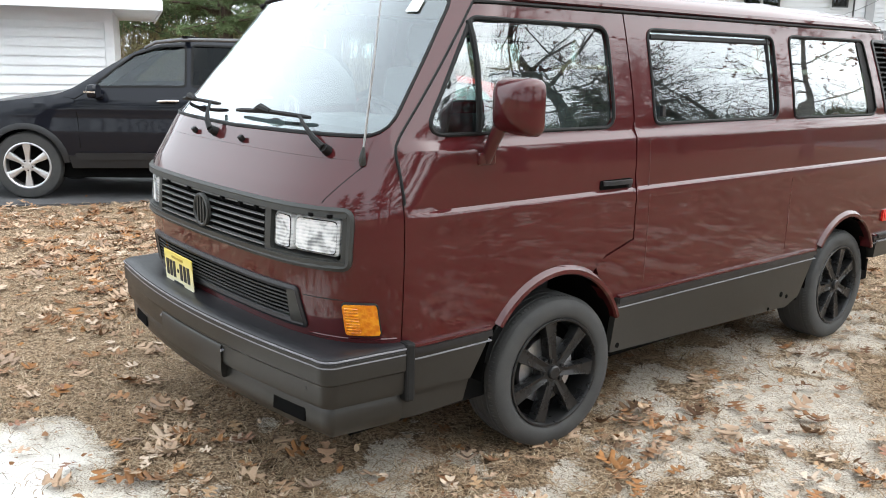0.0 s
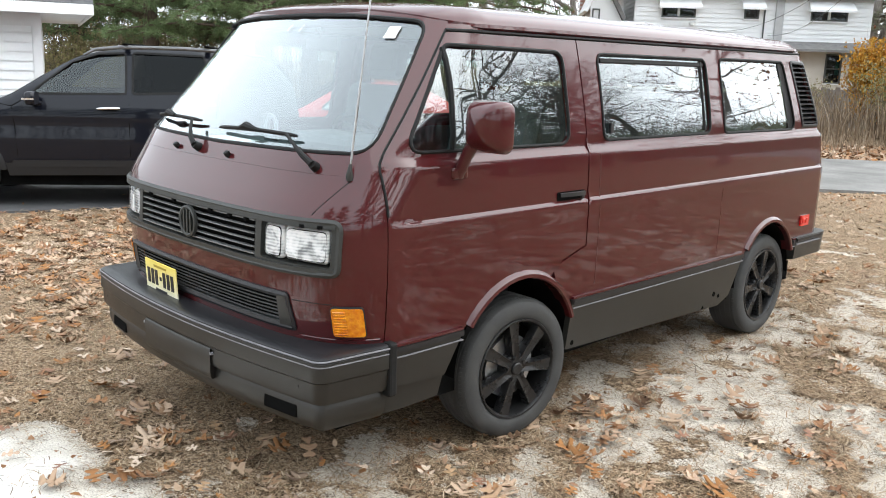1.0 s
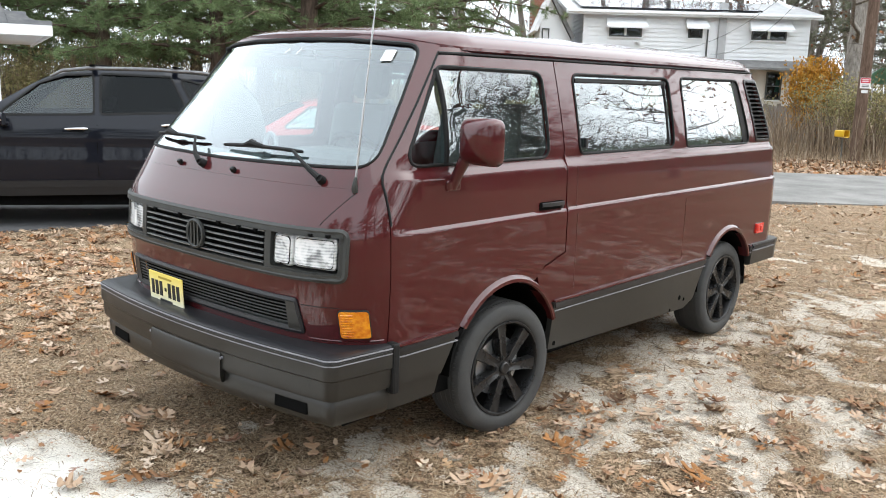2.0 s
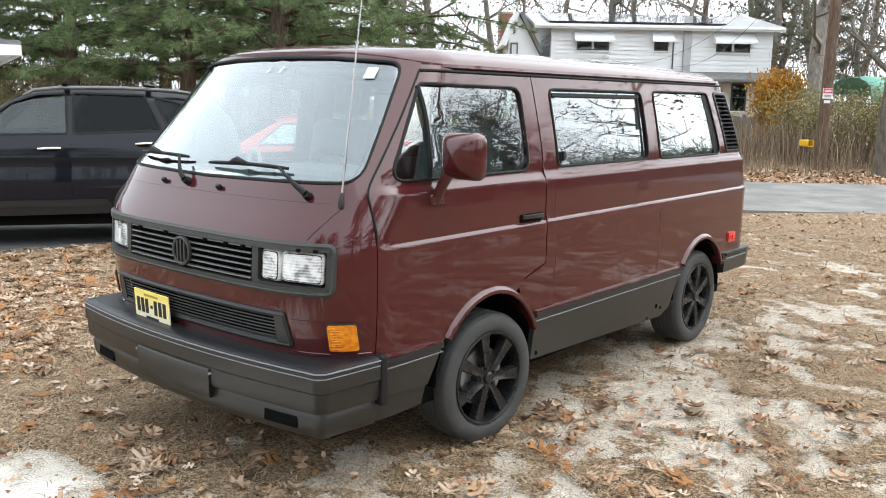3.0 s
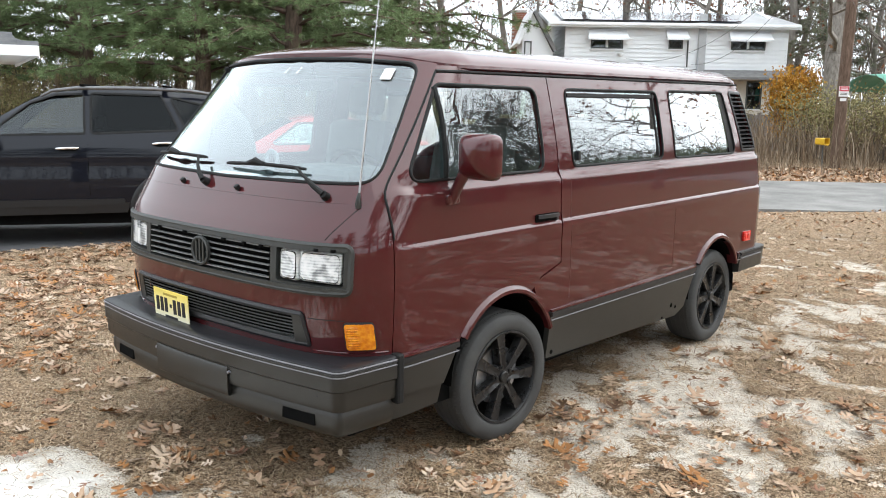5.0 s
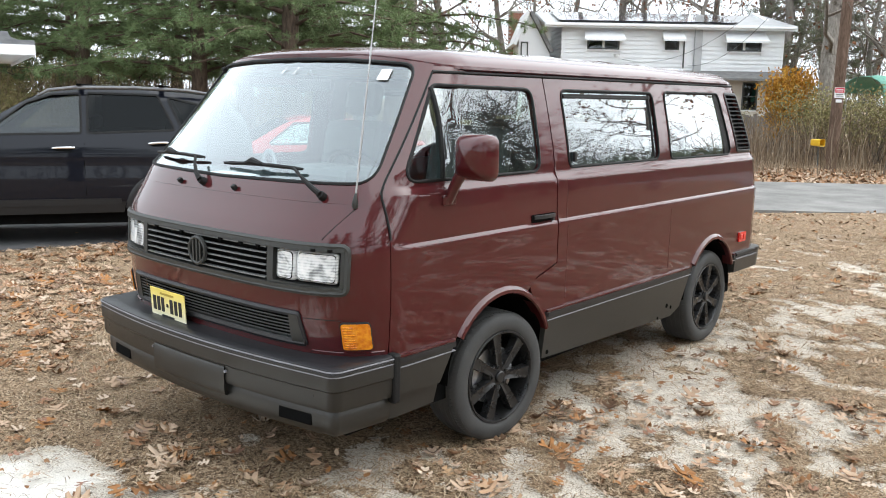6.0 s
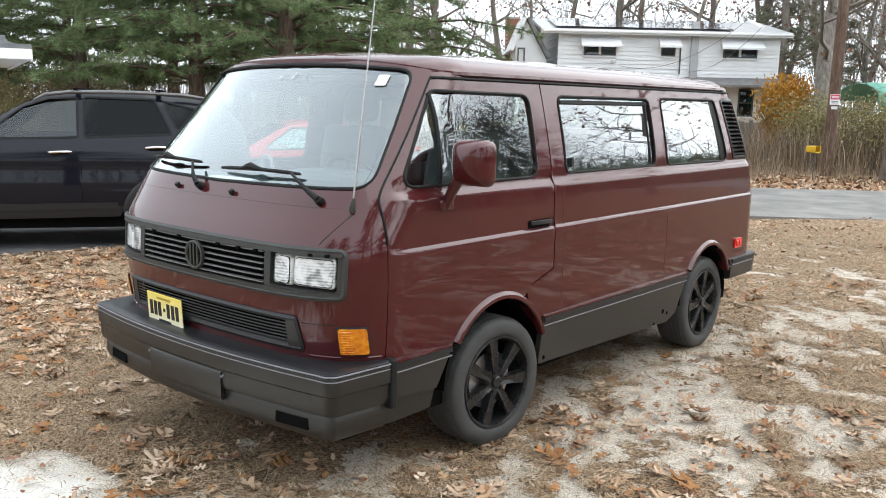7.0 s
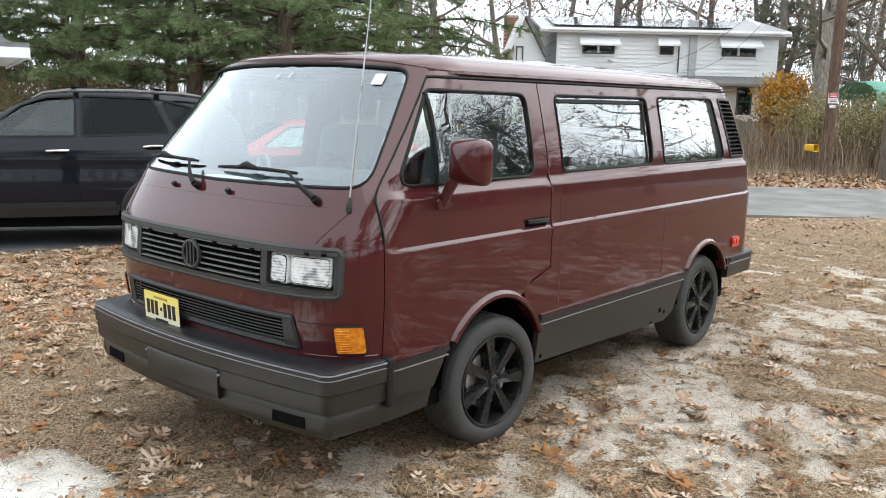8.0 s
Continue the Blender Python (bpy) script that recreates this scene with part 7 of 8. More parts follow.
M_BARK = bark("grey_bark", (0.07, 0.060, 0.050), (0.20, 0.175, 0.150))
# grey bark lightened, so that distance haze is in its colour
M_HAZEBARK = bark("haze_paled_bark", (0.13, 0.115, 0.10), (0.32, 0.29, 0.255))
M_PINEBARK = bark("pine_bark", (0.05, 0.038, 0.030), (0.15, 0.110, 0.085))
M_POLE = bark("weathered_pole", (0.085, 0.055, 0.040), (0.20, 0.138, 0.105))
M_NEEDLE = island_tones("pine_needles", [(0.098, 0.160, 0.068), (0.185, 0.268, 0.115), (0.135, 0.210, 0.088), (0.23, 0.305, 0.14), (0.11, 0.172, 0.078)], 0.7)
M_CEDAR = island_tones("cedar_needles", [(0.15, 0.18, 0.12), (0.24, 0.26, 0.175), (0.19, 0.215, 0.145), (0.30, 0.305, 0.21)], 0.75)
M_ORANGE = island_tones("orange_leaves", [(0.50, 0.19, 0.018), (0.62, 0.31, 0.04), (0.44, 0.25, 0.035), (0.68, 0.38, 0.06), (0.38, 0.15, 0.02)], 0.7)
M_OLIVE = island_tones("olive_leaves", [(0.26, 0.26, 0.11), (0.38, 0.34, 0.16), (0.21, 0.22, 0.09), (0.46, 0.39, 0.20), (0.33, 0.24, 0.14)], 0.75)
M_RUSSET = island_tones("russet_leaves", [(0.20, 0.075, 0.045), (0.28, 0.12, 0.06), (0.16, 0.06, 0.04), (0.32, 0.18, 0.09)], 0.8)
M_REED = island_tones("dry_reeds", [(0.24, 0.18, 0.12), (0.44, 0.36, 0.27), (0.13, 0.095, 0.065), (0.30, 0.22, 0.145), (0.09, 0.065, 0.045)], 0.9)


def grow(lines, rg, start, way, length, radius, depth, spread=0.75, kids=4, lift=0.12, wobble=0.16):
    """Adds a branch and its side branches as rows of (point, radius)."""
    steps = 6 if depth > 1 else 4
    p, d = np.array(start, float), np.array(way, float)
    line = [(p.copy(), radius)]
    for k in range(steps):
        d = d + rg.normal(0, wobble, 3) + np.array((0, 0, lift))
        d /= np.linalg.norm(d)
        p = p + d * length / steps
        line.append((p.copy(), radius * (1 - 0.72 * (k + 1) / steps)))
    lines.append(line)
    if depth <= 0:
        return
    for k in range(kids):
        t = 0.30 + 0.70 * (k + rg.uniform(0, 0.9)) / kids
        i = min(steps, max(1, int(round(t * steps))))
        q, r = line[i]
        side = rg.normal(0, 1, 3)
        side -= d * side.dot(d)
        side /= np.linalg.norm(side)
        w = d * (1 - spread) + side * spread
        grow(lines, rg, q, w / np.linalg.norm(w), length * rg.uniform(0.48, 0.72), max(0.004, r * 0.66), depth - 1, spread, kids, lift, wobble * 1.1)


def tubes_mesh(name, lines, material, parent, sides=6, label=""):
    V, F, base = [], [], 0
    ang = np.arange(sides) * math.tau / sides
    ca, sa = np.cos(ang), np.sin(ang)
    for line in lines:
        P = np.array([p for p, r in line])
        R = np.array([r for p, r in line])
        T = np.gradient(P, axis=0)
        T /= np.linalg.norm(T, axis=1)[:, None] + 1e-9
        ref = np.where(np.abs(T[:, 2:3]) > 0.9, np.array([[1.0, 0, 0]]), np.array([[0, 0, 1.0]]))
        A = np.cross(T, ref)
        A /= np.linalg.norm(A, axis=1)[:, None] + 1e-9
        B = np.cross(T, A)
        ring = P[:, None] + R[:, None, None] * (A[:, None] * ca[None, :, None] + B[:, None] * sa[None, :, None])
        n = len(P)
        V.append(ring.reshape(-1, 3))
        i = np.arange(n - 1)[:, None] * sides
        j = np.arange(sides)[None, :]
        k = (j + 1) % sides
        F.append(np.stack([i + j, i + k, i + sides + k, i + sides + j], -1).reshape(-1, 4) + base)
        base += n * sides
    ob = quick_mesh(name, np.concatenate(V), np.concatenate(F), material, True)
    ob.parent = parent
    if label:
        ob["label"] = label
    return ob


def flakes(name, centres, ways, size, material, parent, rg, per=10, droop=0.0, wide=0.12, fan=0.9):
    """Clumps of pointed needles or leaves: per slim triangles fanned round each centre."""
    n = len(centres)
    C = np.repeat(centres, per, axis=0)
    W = np.repeat(ways, per, axis=0) + rg.normal(0, fan, (n * per, 3))
    W[:, 2] -= droop
    W /= np.linalg.norm(W, axis=1)[:, None] + 1e-9
    L = size * rg.uniform(0.6, 1.15, n * per)
    S = np.cross(W, rg.normal(0, 1, (n * per, 3)))
    S /= np.linalg.norm(S, axis=1)[:, None] + 1e-9
    S *= (L * wide)[:, None]
    tip = C + W * L[:, None]
    midp = C + W * (L * 0.45)[:, None]
    if wide < 0.1:
        V = np.stack([C - S, C + S, tip], 1).reshape(-1, 3)
        F = (np.arange(n * per) * 3)[:, None] + np.array([[0, 1, 2]])
    else:
        V = np.stack([C, midp + S, tip, midp - S], 1).reshape(-1, 3)
        F = (np.arange(n * per) * 4)[:, None] + np.array([[0, 1, 2, 3]])
    ob = quick_mesh(name, V, F, material)
    ob.parent = parent
    return ob


def bare_tree(seed, height, radius, leafy=0.0, label="bare grey oak tree with a few brown leaves", spread=0.7, skin=None):
    rg = np.random.default_rng(seed)
    t = thing("bare_tree", label, "tree")
    lines = []
    trunk = [(np.array((0.0, 0, -0.1)), radius * 1.25), (np.array((0.0, 0, 0.4)), radius)]
    p, d = np.array((0.0, 0, 0.4)), np.array((0.0, 0, 1.0))
    n = 9
    for k in range(n):
        d = d + rg.normal(0, 0.07, 3)
        d[2] = abs(d[2])
        d /= np.linalg.norm(d)
        p = p + d * height / n
        trunk.append((p.copy(), radius * (1 - 0.85 * (k + 1) / n)))
        if k >= 1:
            for _ in range(2 if k < 6 else 3):
                a = rg.uniform(0, math.tau)
                w = np.array((math.cos(a), math.sin(a), rg.uniform(0.15, 0.75)))
                grow(lines, rg, p, w / np.linalg.norm(w), height * rg.uniform(0.24, 0.42) * (1 - 0.45 * k / n), radius * 0.42 * (1 - 0.6 * k / n), 3, spread, 4, 0.06, 0.17)
    tubes_mesh("trunk", [trunk], skin or M_BARK, t, 10)
    tubes_mesh("branching", lines, skin or M_BARK, t, 3)
    if leafy:
        ends = np.array([ln[-1][0] for ln in lines if rg.uniform() < leafy])
        flakes("foliage", ends, rg.normal(0, 1, ends.shape), 0.13, M_RUSSET, t, rg, 3, 0.3, 0.35)
    return t


def pine_tree(seed, height, radius, reach, low, clump=0.175, material=None, density=1.0, label="tall green white pine with drooping branches", per=26, category="tree"):
    rg = np.random.default_rng(seed)
    t = thing("pine_tree", label, category)
    trunk = [(np.array((0.0, 0, -0.1)), radius * 1.15)] + [(np.array((0.05 * math.sin(k), 0.05 * math.cos(2 * k), height * (k + 1) / 12)), radius * (1 - 0.9 * (k + 1) / 12)) for k in range(12)]
    lines, centres, ways = [], [], []
    z = low
    while z < height - 0.3:
        f = 1 - (z - low) / (height - low)
        for _ in range(5):
            a = rg.uniform(0, math.tau)
            R = reach * (0.25 + 0.75 * f ** 0.7) * rg.uniform(0.65, 1.1)
            out = np.array((math.cos(a), math.sin(a), 0.0))
            pts = []
            for k in range(7):
                s = k / 6
                pts.append((np.array((0, 0, z)) + out * R * s + np.array((0, 0, 0.30 * R * s - 0.34 * R * s * s)) + rg.normal(0, 0.05, 3), max(0.008, radius * 0.20 * (1 - 0.85 * s))))
            lines.append(pts)
            side = np.array((-out[1], out[0], 0.0))
            m = int(R * 9 * density)
            for _ in range(m):
                s = rg.uniform(0.18, 1.0)
                i = min(5, int(s * 6))
                q = pts[i][0] + (pts[i + 1][0] - pts[i][0]) * (s * 6 - i)
                reach_side = rg.normal(0, 0.30) * (0.3 + R * 0.22)
                c = q + side * reach_side + np.array((0, 0, rg.normal(0, 0.10) - 0.10 * abs(reach_side)))
                lines.append([(q, 0.010), ((q + c) / 2 + np.array((0, 0, 0.03)), 0.007), (c, 0.005)])
                for e in np.linspace(0.35, 1.0, 3):
                    centres.append(q + (c - q) * e)
                    ways.append(out * 0.5 + side * np.sign(reach_side) * 0.7)
        z += rg.uniform(0.35, 0.6)
    skin = M_HAZEBARK if material else M_PINEBARK
    tubes_mesh("trunk", [trunk], skin, t, 12)
    tubes_mesh("branching", lines, skin, t, 3)
    flakes("foliage", np.array(centres), np.array(ways), clump, material or M_NEEDLE, t, rg, per, 0.1, 0.034, 1.1)
    return t


def shrub(name, seed, radius, height, leaf, n, material, label, wide=0.3, clumps=26):
    rg = np.random.default_rng(seed)
    t = thing(name, label, "shrub")
    lines = []
    for _ in range(16):
        a = rg.uniform(0, math.tau)
        w = np.array((0.5 * math.cos(a), 0.5 * math.sin(a), 1.0))
        grow(lines, rg, (rg.normal(0, 0.1), rg.normal(0, 0.1), 0), w / np.linalg.norm(w), height * rg.uniform(0.6, 1.0), 0.02, 1, 0.5, 4, 0.1)
    tubes_mesh("branching", lines, M_BARK, t, 4)
    heads = np.array([[radius * 0.75 * math.cos(a) * r, radius * 0.75 * math.sin(a) * r, height * h] for a, r, h in zip(rg.uniform(0, math.tau, clumps), rg.uniform(0, 1, clumps) ** 0.5, rg.uniform(0.35, 0.95, clumps))])
    c = heads[rg.integers(0, clumps, n)] + rg.normal(0, 1, (n, 3)) * (radius * 0.26, radius * 0.26, height * 0.11)
    c[:, 2] = np.clip(c[:, 2], 0.1, height * 1.1)
    flakes("foliage", c, rg.normal(0, 1, c.shape), leaf, material, t, rg, 3, 0.1, wide)
    return t


# pines behind the driveway
pine_a = pine_tree(3, 13.5, 0.30, 4.6, 2.5)
pine_a.matrix_world = pose(-15.4, 12.2, -0.1)
pine_b = pine_tree(4, 12.0, 0.26, 4.4, 2.3)
pine_b.matrix_world = pose(-21.6, 9.6, -0.1)
for m in (pose(-15.6, 16.4, -0.1, 0, 0, 75), pose(-20.4, 14.5, -0.1, 0, 0, 200)):
    copy_thing(pine_a, m)
for m in (pose(-17.9, 11.0, -0.1, 0, 0, 130), pose(-25.5, 6.5, -0.1, 0, 0, 40), pose(-27.5, 16.5, -0.1, 0, 0, 310), pose(-29.0, 10.5, -0.1, 0, 0, 85), pose(-32.0, 14.5, -0.1, 0, 0, 190), pose(-24.5, 21.0, -0.1, 0, 0, 250)):
    copy_thing(pine_b, m)
for o in [o for o in scene.objects if o.name.startswith("pine_tree")]:
    o["group"] = "pines behind the driveway"
# unseen pines, added to darken what the van's pillars and sides reflect
for m, s in ((pose(8.5, -12.0, 0, 0, 0, 20), 0.9), (pose(12.5, -5.5, 0, 0, 0, 140), 1.0), (pose(15.5, 1.5, 0, 0, 0, 60), 0.95), (pose(4.5, -15.5, 0, 0, 0, 250), 0.9)):
    o = copy_thing(pine_a, m)
    o.scale = (s, s, s)
    o["group"] = "pines across the yard"

# bare trees about the place
oak = bare_tree(7, 11.0, 0.24, 0.10)
oak.matrix_world = pose(13.5, 16.5, 0)
oak.scale = (0.62, 0.62, 0.62)
oak_b = bare_tree(8, 9.0, 0.17, 0.25, "slender bare tree with sparse russet leaves", skin=M_HAZEBARK)
oak_b.matrix_world = pose(-21.5, 33.5, 0)
for x, y, s, r in ((14.0, 14.5, 1.0, 70), (15.0, 8.0, 1.0, 120), (12.4, 17.2, 0.6, 200), (14.6, 17.8, 0.65, 280), (12.0, 14.4, 0.52, 350), (15.6, 20.5, 0.7, 90), (13.0, 19.6, 0.62, 130), (10.8, 9.4, 0.9, 20), (-2.36, 20.92, 0.85, 160), (-19.0, 36.0, 1.2, 300), (-13.5, 40.0, 1.3, 250), (-26.0, 31.0, 1.1, 15), (17, -3, 1.1, 45)):
    o = copy_thing(oak, pose(x, y, 0, 0, 0, r))
    o.scale = (s, s, s)
for x, y, s, r in ((-22.5, 37.5, 1.3, 55), (-17.5, 41.0, 1.4, 145), (-14.5, 43.5, 1.4, 235), (-11.0, 44.5, 1.45, 325), (-20.0, 42.0, 1.5, 15), (-12.5, 40.5, 1.2, 105), (-8.5, 45.5, 1.4, 195), (-25.5, 36.0, 1.4, 285), (-24.5, 29.0, 1.0, 40), (-2.0, 35.5, 1.2, 100), (0.5, 33.0, 1.1, 190), (-4.6, 40.0, 1.3, 20), (1.5, 38.5, 1.3, 280), (-9.0, 41.0, 1.2, 140), (-15.8, 37.0, 1.1, 80), (-5.5, 38.0, 1.1, 220), (-3.2, 33.5, 1.0, 310), (-28.0, 24.0, 1.1, 170), (-1.2, 30.0, 1.0, 60), (7.6, 14.6, 0.75, 200), (6.0, 17.4, 0.9, 330), (-31.0, 20.0, 1.0, 260), (-6.8, 36.0, 1.0, 10)):
    o = copy_thing(oak_b, pose(x, y, 0, 0, 0, r))
    o.scale = (s, s, s)
for o in [o for o in scene.objects if o.name.startswith("bare_tree")]:
    o["group"] = "bare trees"

trunk_tree = bare_tree(12, 13.0, 0.30, 0.0, "tall bare tree with a thick pale grey trunk", skin=M_HAZEBARK)
trunk_tree.matrix_world = pose(-5.68, 25.98, 0, 0, 0, 40)
# evergreen behind the pole, and other dark evergreens farther off
cedar = pine_tree(9, 9.5, 0.28, 1.9, 1.6, 0.20, M_CEDAR, 1.5, "grey-green cedar with a thick grey trunk", 8)
cedar.name = "cedar_tree"
cedar.matrix_world = pose(-8.0, 34.4, 0)
for x, y, r, s in ((-11.6, 38.5, 160, 1.15), (-34.0, 27.0, 220, 1.3), (-30.0, 33.0, 10, 1.2), (22.0, 12.0, 30, 1.2), (25.0, 2.0, 120, 1.2), (13.6, 15.8, 200, 0.62), (11.9, 13.2, 80, 0.5), (15.5, 17.5, 10, 0.7)):
    o = copy_thing(cedar, pose(x, y, 0, 0, 0, r))
    o.scale = (s, s, s)
for o in [o for o in scene.objects if o.name.startswith("cedar_tree")]:
    o["group"] = "cedars"

# shrubs along the far verge
s1 = shrub("orange_shrub", 21, 1.15, 2.7, 0.12, 6500, M_ORANGE, "rounded shrub with bright orange autumn leaves")
s1.matrix_world = pose(-6.95, 26.1, 0)
s1.scale = (0.72, 0.72, 0.95)
s2 = shrub("olive_shrub", 22, 1.5, 2.1, 0.07, 3000, M_OLIVE, "tangled shrub with olive and yellow leaves")
s2.matrix_world = pose(-5.6, 24.6, 0)
for x, y, r, s in ((-3.6, 24.0, 50, 0.95), (-2.0, 24.4, 120, 1.1), (-8.6, 24.6, 200, 0.7), (-0.6, 23.6, 290, 1.0), (-24.5, 12.5, 20, 1.3), (-26.5, 9.2, 70, 1.2), (-23.0, 7.4, 150, 0.9), (-29.0, 13.0, 220, 1.4), (-21.5, 17.5, 310, 1.2)):
    o = copy_thing(s2, pose(x, y, 0, 0, 0, r))
    o.scale = (s, s, s)
for o in [o for o in scene.objects if o.name.startswith("olive_shrub")]:
    o["group"] = "verge shrubs"


def reeds(name, n, test, x0, x1, y0, y1, height, width, material, label, category):
    rg = np.random.default_rng(77)
    x, y = rg.uniform(x0, x1, n), rg.uniform(y0, y1, n)
    k = rg.uniform(0, 1, n) < test(x, y)
    x, y = x[k], y[k]
    m = len(x)
    h = height * rg.uniform(0.45, 1.1, m) * (0.6 + 0.8 * value_noise(x, y, 1.6, 15, 2))
    lean = rg.normal(0, 0.16, (m, 2))
    P0 = np.stack([x, y, np.full(m, -0.03)], -1)
    P1 = P0 + np.stack([lean[:, 0] * h * 0.4, lean[:, 1] * h * 0.4, h * 0.55], -1)
    P2 = P1 + np.stack([lean[:, 0] * h * 1.1, lean[:, 1] * h * 1.1, h * 0.45], -1)
    a = rg.uniform(0, math.pi, m)
    S = np.stack([np.cos(a), np.sin(a), np.zeros(m)], -1) * (width * rg.uniform(0.5, 1.2, m))[:, None]
    V = np.stack([P0 - S, P0 + S, P1 - S, P1 + S, P2 - S * 0.4, P2 + S * 0.4], 1).reshape(-1, 3)
    b = (np.arange(m) * 6)[:, None]
    F = np.concatenate([b + [0, 1, 3, 2], b + [2, 3, 5, 4]], 0)
    ob = quick_mesh(name, V, F, material)
    return tagged(ob, label, category, kind="stuff")


reeds("dry_reeds", 16000, lambda x, y: 1.0 * (road_across(x, y) > 19.4) * (road_across(x, y) < 24.5), -16, 6, 13, 30, 1.35, 0.010, M_REED, "tall dry tan weeds along the road verge", "weeds")
reeds("verge_grass", 9000, lambda x, y: 1.0 * (road_across(x, y) > 16.5) * (road_across(x, y) < 20.5), -16, 6, 11, 26, 0.35, 0.008, M_REED, "short dry grass on the verge", "grass")
reeds("far_woods", 15000, lambda x, y: 1.0 * (np.hypot(x + 2, y - 2) > 44) * (np.hypot(x + 2, y - 2) < 62) * ((y > 0) | (x < -20) | (rng.uniform(0, 1, np.shape(x)) < 0.8)), -64, 60, -60, 64, 7.5, 0.028, M_BARK, "distant bare grey woods round the place", "woods")

reeds("dry_brush", 12000, lambda x, y: 1.0 * (np.hypot(x - 3, y + 3) > 27) * (np.hypot(x - 3, y + 3) < 40) * (y < 1.2 * (-x)), -40, -15, -6, 30, 2.6, 0.012, M_REED, "grey-brown brush under the pines", "brush")

# out of view; added so the van's side reflects something dark at the horizon
reeds("far_hedge", 16000, lambda x, y: 1.0 * (np.hypot(x - 1, y - 1) > 24) * (np.hypot(x - 1, y - 1) < 33) * (x > 4.5) * (y > -4), 4, 36, -6, 36, 2.5, 0.03, M_CEDAR, "unseen dark hedge added for the van's side reflections", "hedge")

# ---- roadside things ----
pole = thing("utility_pole", "tall brown wooden utility pole", "utility pole")
bm = bmesh.new()
add_tube(bm, [(-4.18, 21.89, -0.1), (-4.14, 21.91, 4.0), (-4.09, 21.93, 9.0)], [0.155, 0.14, 0.115], 16)
part("post", bm, M_POLE, pole, smooth=True)
PS = pose(-4.07, 21.70, 1.98, 0, 0, 36)
sign = part("pole_sign", box(-0.13, 0.13, -0.006, 0.006, -0.14, 0.14, PS), M_WHITE, pole, "small red and white notice")
part("sign_band", box(-0.12, 0.12, -0.009, -0.006, 0.0, 0.13, PS), mat("sign_red", (0.55, 0.04, 0.07), 0.5), sign)
for z in (0.085, 0.045):
    part("print_bar", box(-0.09, 0.09, -0.011, -0.009, z - 0.010, z + 0.010, PS), M_WHITE, sign)
for z in (-0.05, -0.09):
    part("print_bar", box(-0.09, 0.09, -0.009, -0.006, z - 0.008, z + 0.008, PS), M_INK, sign)
part("sign_tag", box(-0.08, 0.08, -0.006, 0.006, -0.26, -0.18, PS), M_WHITE, pole, "small white tag")

tube_box = thing("newspaper_tube", "yellow plastic newspaper tube on a thin post", "mailbox")
M_YELLOW = varied("yellow_plastic", (0.62, 0.36, 0.02), (0.72, 0.45, 0.03), 6.0, 0.4)
YM = pose(-3.85, 19.63, 0.62, 0, 0, 62) @ Matrix.Scale(0.84, 4)
bm = bmesh.new()
outer = rounded([(-0.11, 0), (0.11, 0), (0.11, 0.22), (-0.11, 0.22)], 0.05, 4)
ra = [bm.verts.new(YM @ Vector((a, -0.16, b))) for a, b in outer]
rb = [bm.verts.new(YM @ Vector((a, 0.20, b * 0.9 + 0.01))) for a, b in outer]
rc = [bm.verts.new(YM @ Vector((a * 0.84, -0.155, 0.12 + (b - 0.12) * 0.84))) for a, b in outer]
rd_ = [bm.verts.new(YM @ Vector((a * 0.84, 0.16, 0.12 + (b - 0.12) * 0.80))) for a, b in outer]
n = len(outer)
for k in range(n):
    j = (k + 1) % n
    bm.faces.new((ra[k], ra[j], rb[j], rb[k]))
    bm.faces.new((ra[j], ra[k], rc[k], rc[j]))
    bm.faces.new((rc[j], rc[k], rd_[k], rd_[j]))
bm.faces.new(rb)
bm.faces.new(rd_[::-1])
bmesh.ops.recalc_face_normals(bm, faces=bm.faces[:])
part("tube_shell", bm, M_YELLOW, tube_box, smooth=True)
bm = bmesh.new()
add_tube(bm, [(-3.83, 19.68, -0.05), (-3.85, 19.64, 0.61)], 0.018, 8)
part("post", bm, M_FRAME, tube_box, smooth=True)
bm = bmesh.new()
add_tube(bm, [(-3.45, 19.83, -0.05), (-3.80, 19.68, 0.55)], 0.012, 8)
part("brace", bm, M_POLE, tube_box, smooth=True)

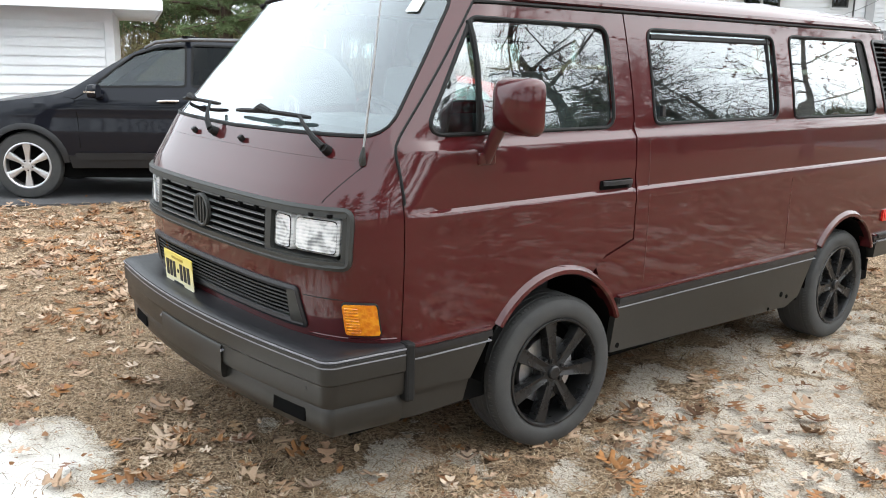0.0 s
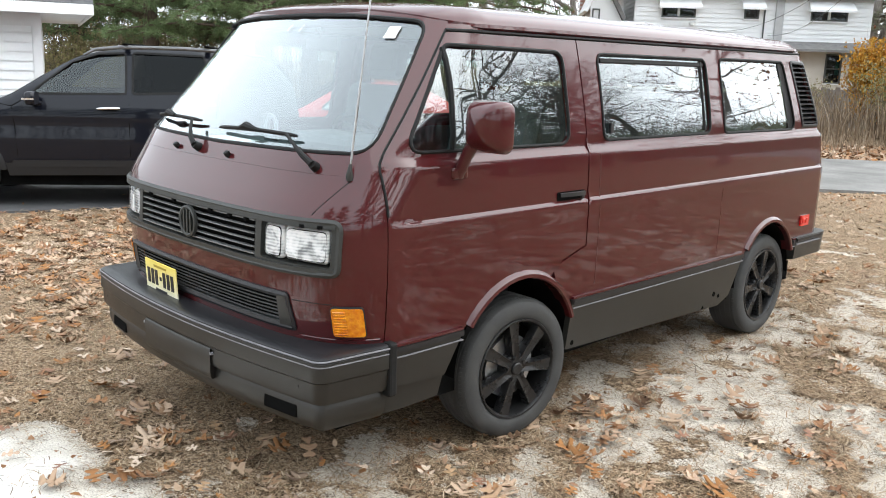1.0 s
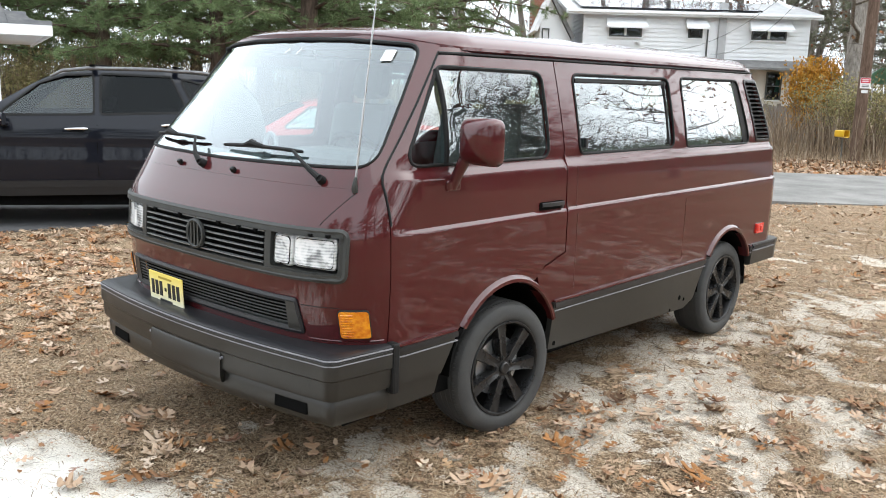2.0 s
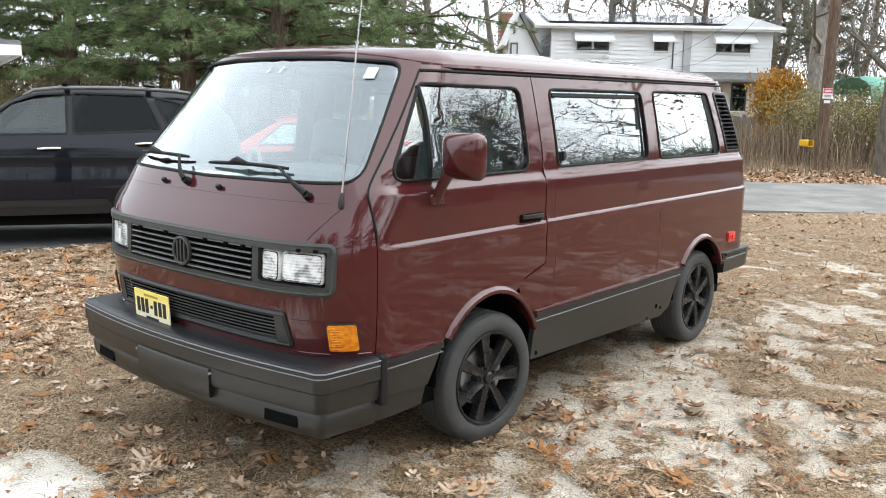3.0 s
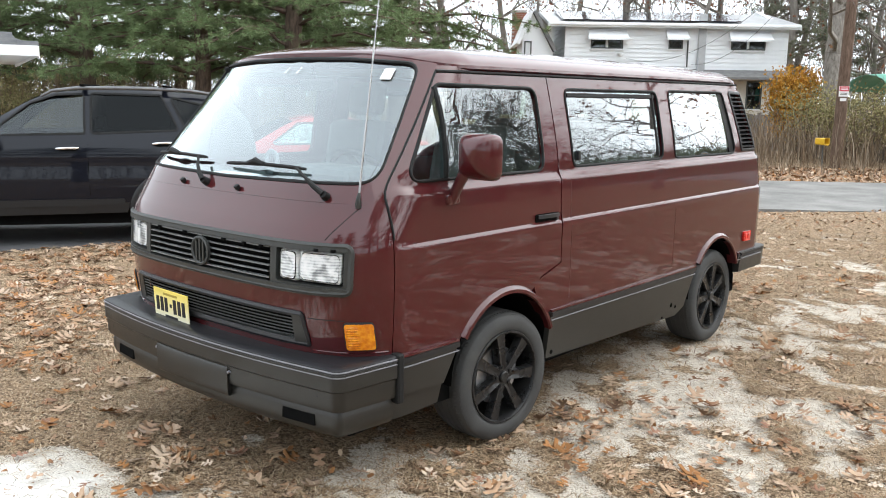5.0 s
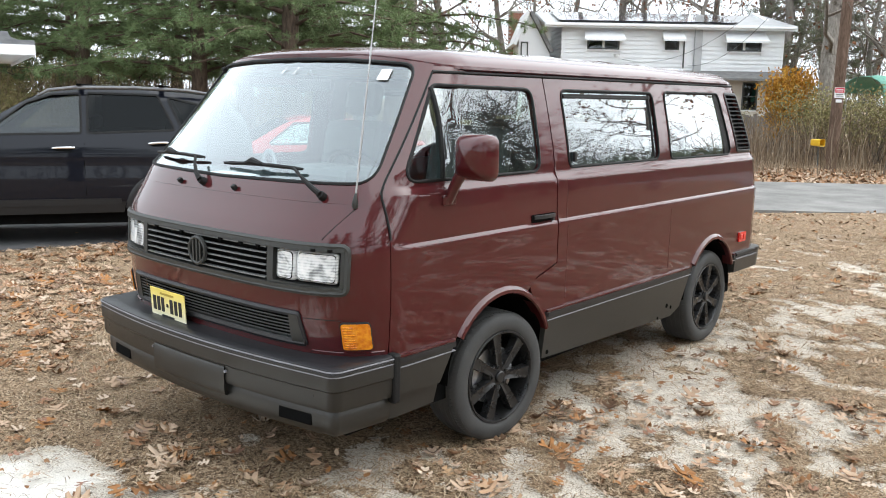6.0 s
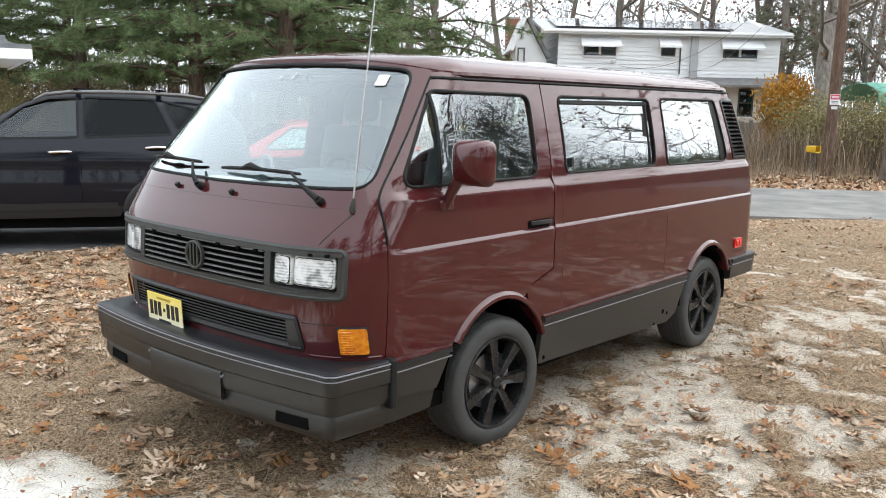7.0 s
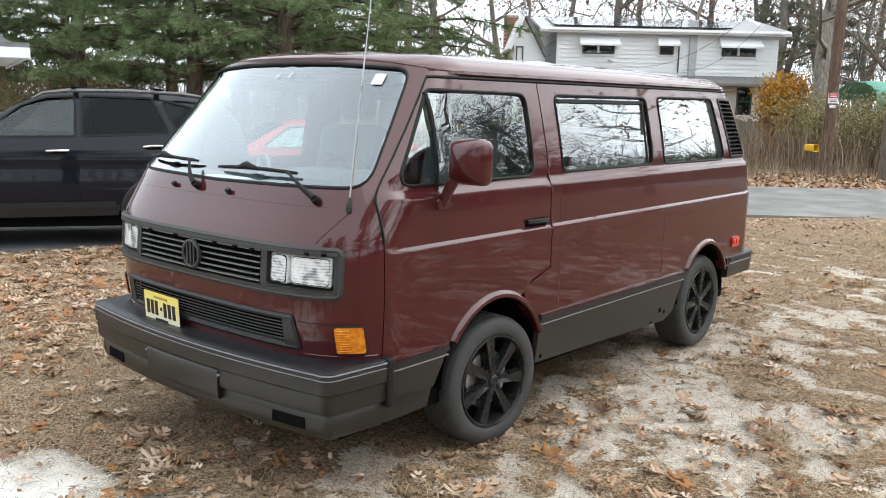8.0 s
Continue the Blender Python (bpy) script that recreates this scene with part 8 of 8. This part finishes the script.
M_TARP = varied("mint_tarp", (0.13, 0.38, 0.29), (0.19, 0.46, 0.36), 1.5, 0.5, fine=0.1)
tarp = thing("tarp_canopy", "mint green tarpaulin canopy on poles", "canopy")
TM = pose(-4.78, 29.21, 0, 0, 0, 41)
bm = bmesh.new()
rows = []
for k in range(9):
    a = math.pi * k / 8
    y, z = 1.6 - 1.6 * math.cos(a), 2.05 + 0.62 * math.sin(a) ** 0.9
    rows.append([bm.verts.new(TM @ Vector((x, y, z + 0.03 * math.sin(3 * x)))) for x in np.linspace(-0.1, 6.2, 12)])
for p, q in zip(rows, rows[1:]):
    for j in range(11):
        bm.faces.new((p[j], q[j], q[j + 1], p[j + 1]))
lowrow = [bm.verts.new(v.co - Vector((0, 0, 0.35))) for v in rows[0]]
for j in range(11):
    bm.faces.new((rows[0][j], rows[0][j + 1], lowrow[j + 1], lowrow[j]))
ta = part("cover", bm, M_TARP, tarp, smooth=True)
so = ta.modifiers.new("thick", "SOLIDIFY")
so.thickness = 0.01
for x in (0.1, 3.0, 6.0):
    for y in (0.05, 3.15):
        bm = bmesh.new()
        add_tube(bm, [TM @ Vector((x, y, -0.05)), TM @ Vector((x, y, 2.1))], 0.03, 8)
        part("leg", bm, M_STEEL, tarp, smooth=True)
fence = thing("board_fence", "weathered grey board fence behind the weeds", "fence")
FM = pose(-10.2, 24.9, 0, 0, 0, 40)
M_BOARD = varied("grey_board", (0.17, 0.155, 0.145), (0.28, 0.26, 0.245), 6.0, 0.9, fine=0.4, fine_scale=60.0)
for k in range(34):
    h = 1.25 + 0.05 * math.sin(k * 2.3)
    part("board", box(k * 0.15, k * 0.15 + 0.14, -0.012, 0.012, 0, h, FM), M_BOARD, fence)
for z in (0.35, 0.95):
    part("rail", box(0, 5.1, 0.012, 0.06, z, z + 0.08, FM), M_BOARD, fence)
# service wires from the pole to the house
wires = thing("service_wires", "black overhead wires running to the house", "wires")
for a, b, sag in (((-4.3, 21.9, 7.0), (-12.6, 30.4, 4.75), 0.9), ((-4.3, 21.9, 6.6), (-14.6, 28.7, 3.3), 1.3), ((-4.3, 21.9, 6.8), (-12.6, 30.4, 3.1), 1.1)):
    A, B = Vector(a), Vector(b)
    bm = bmesh.new()
    add_tube(bm, [A.lerp(B, t) - Vector((0, 0, sag * 4 * t * (1 - t))) for t in np.linspace(0, 1, 16)], 0.007, 5)
    part("wire", bm, M_FRAME, wires)
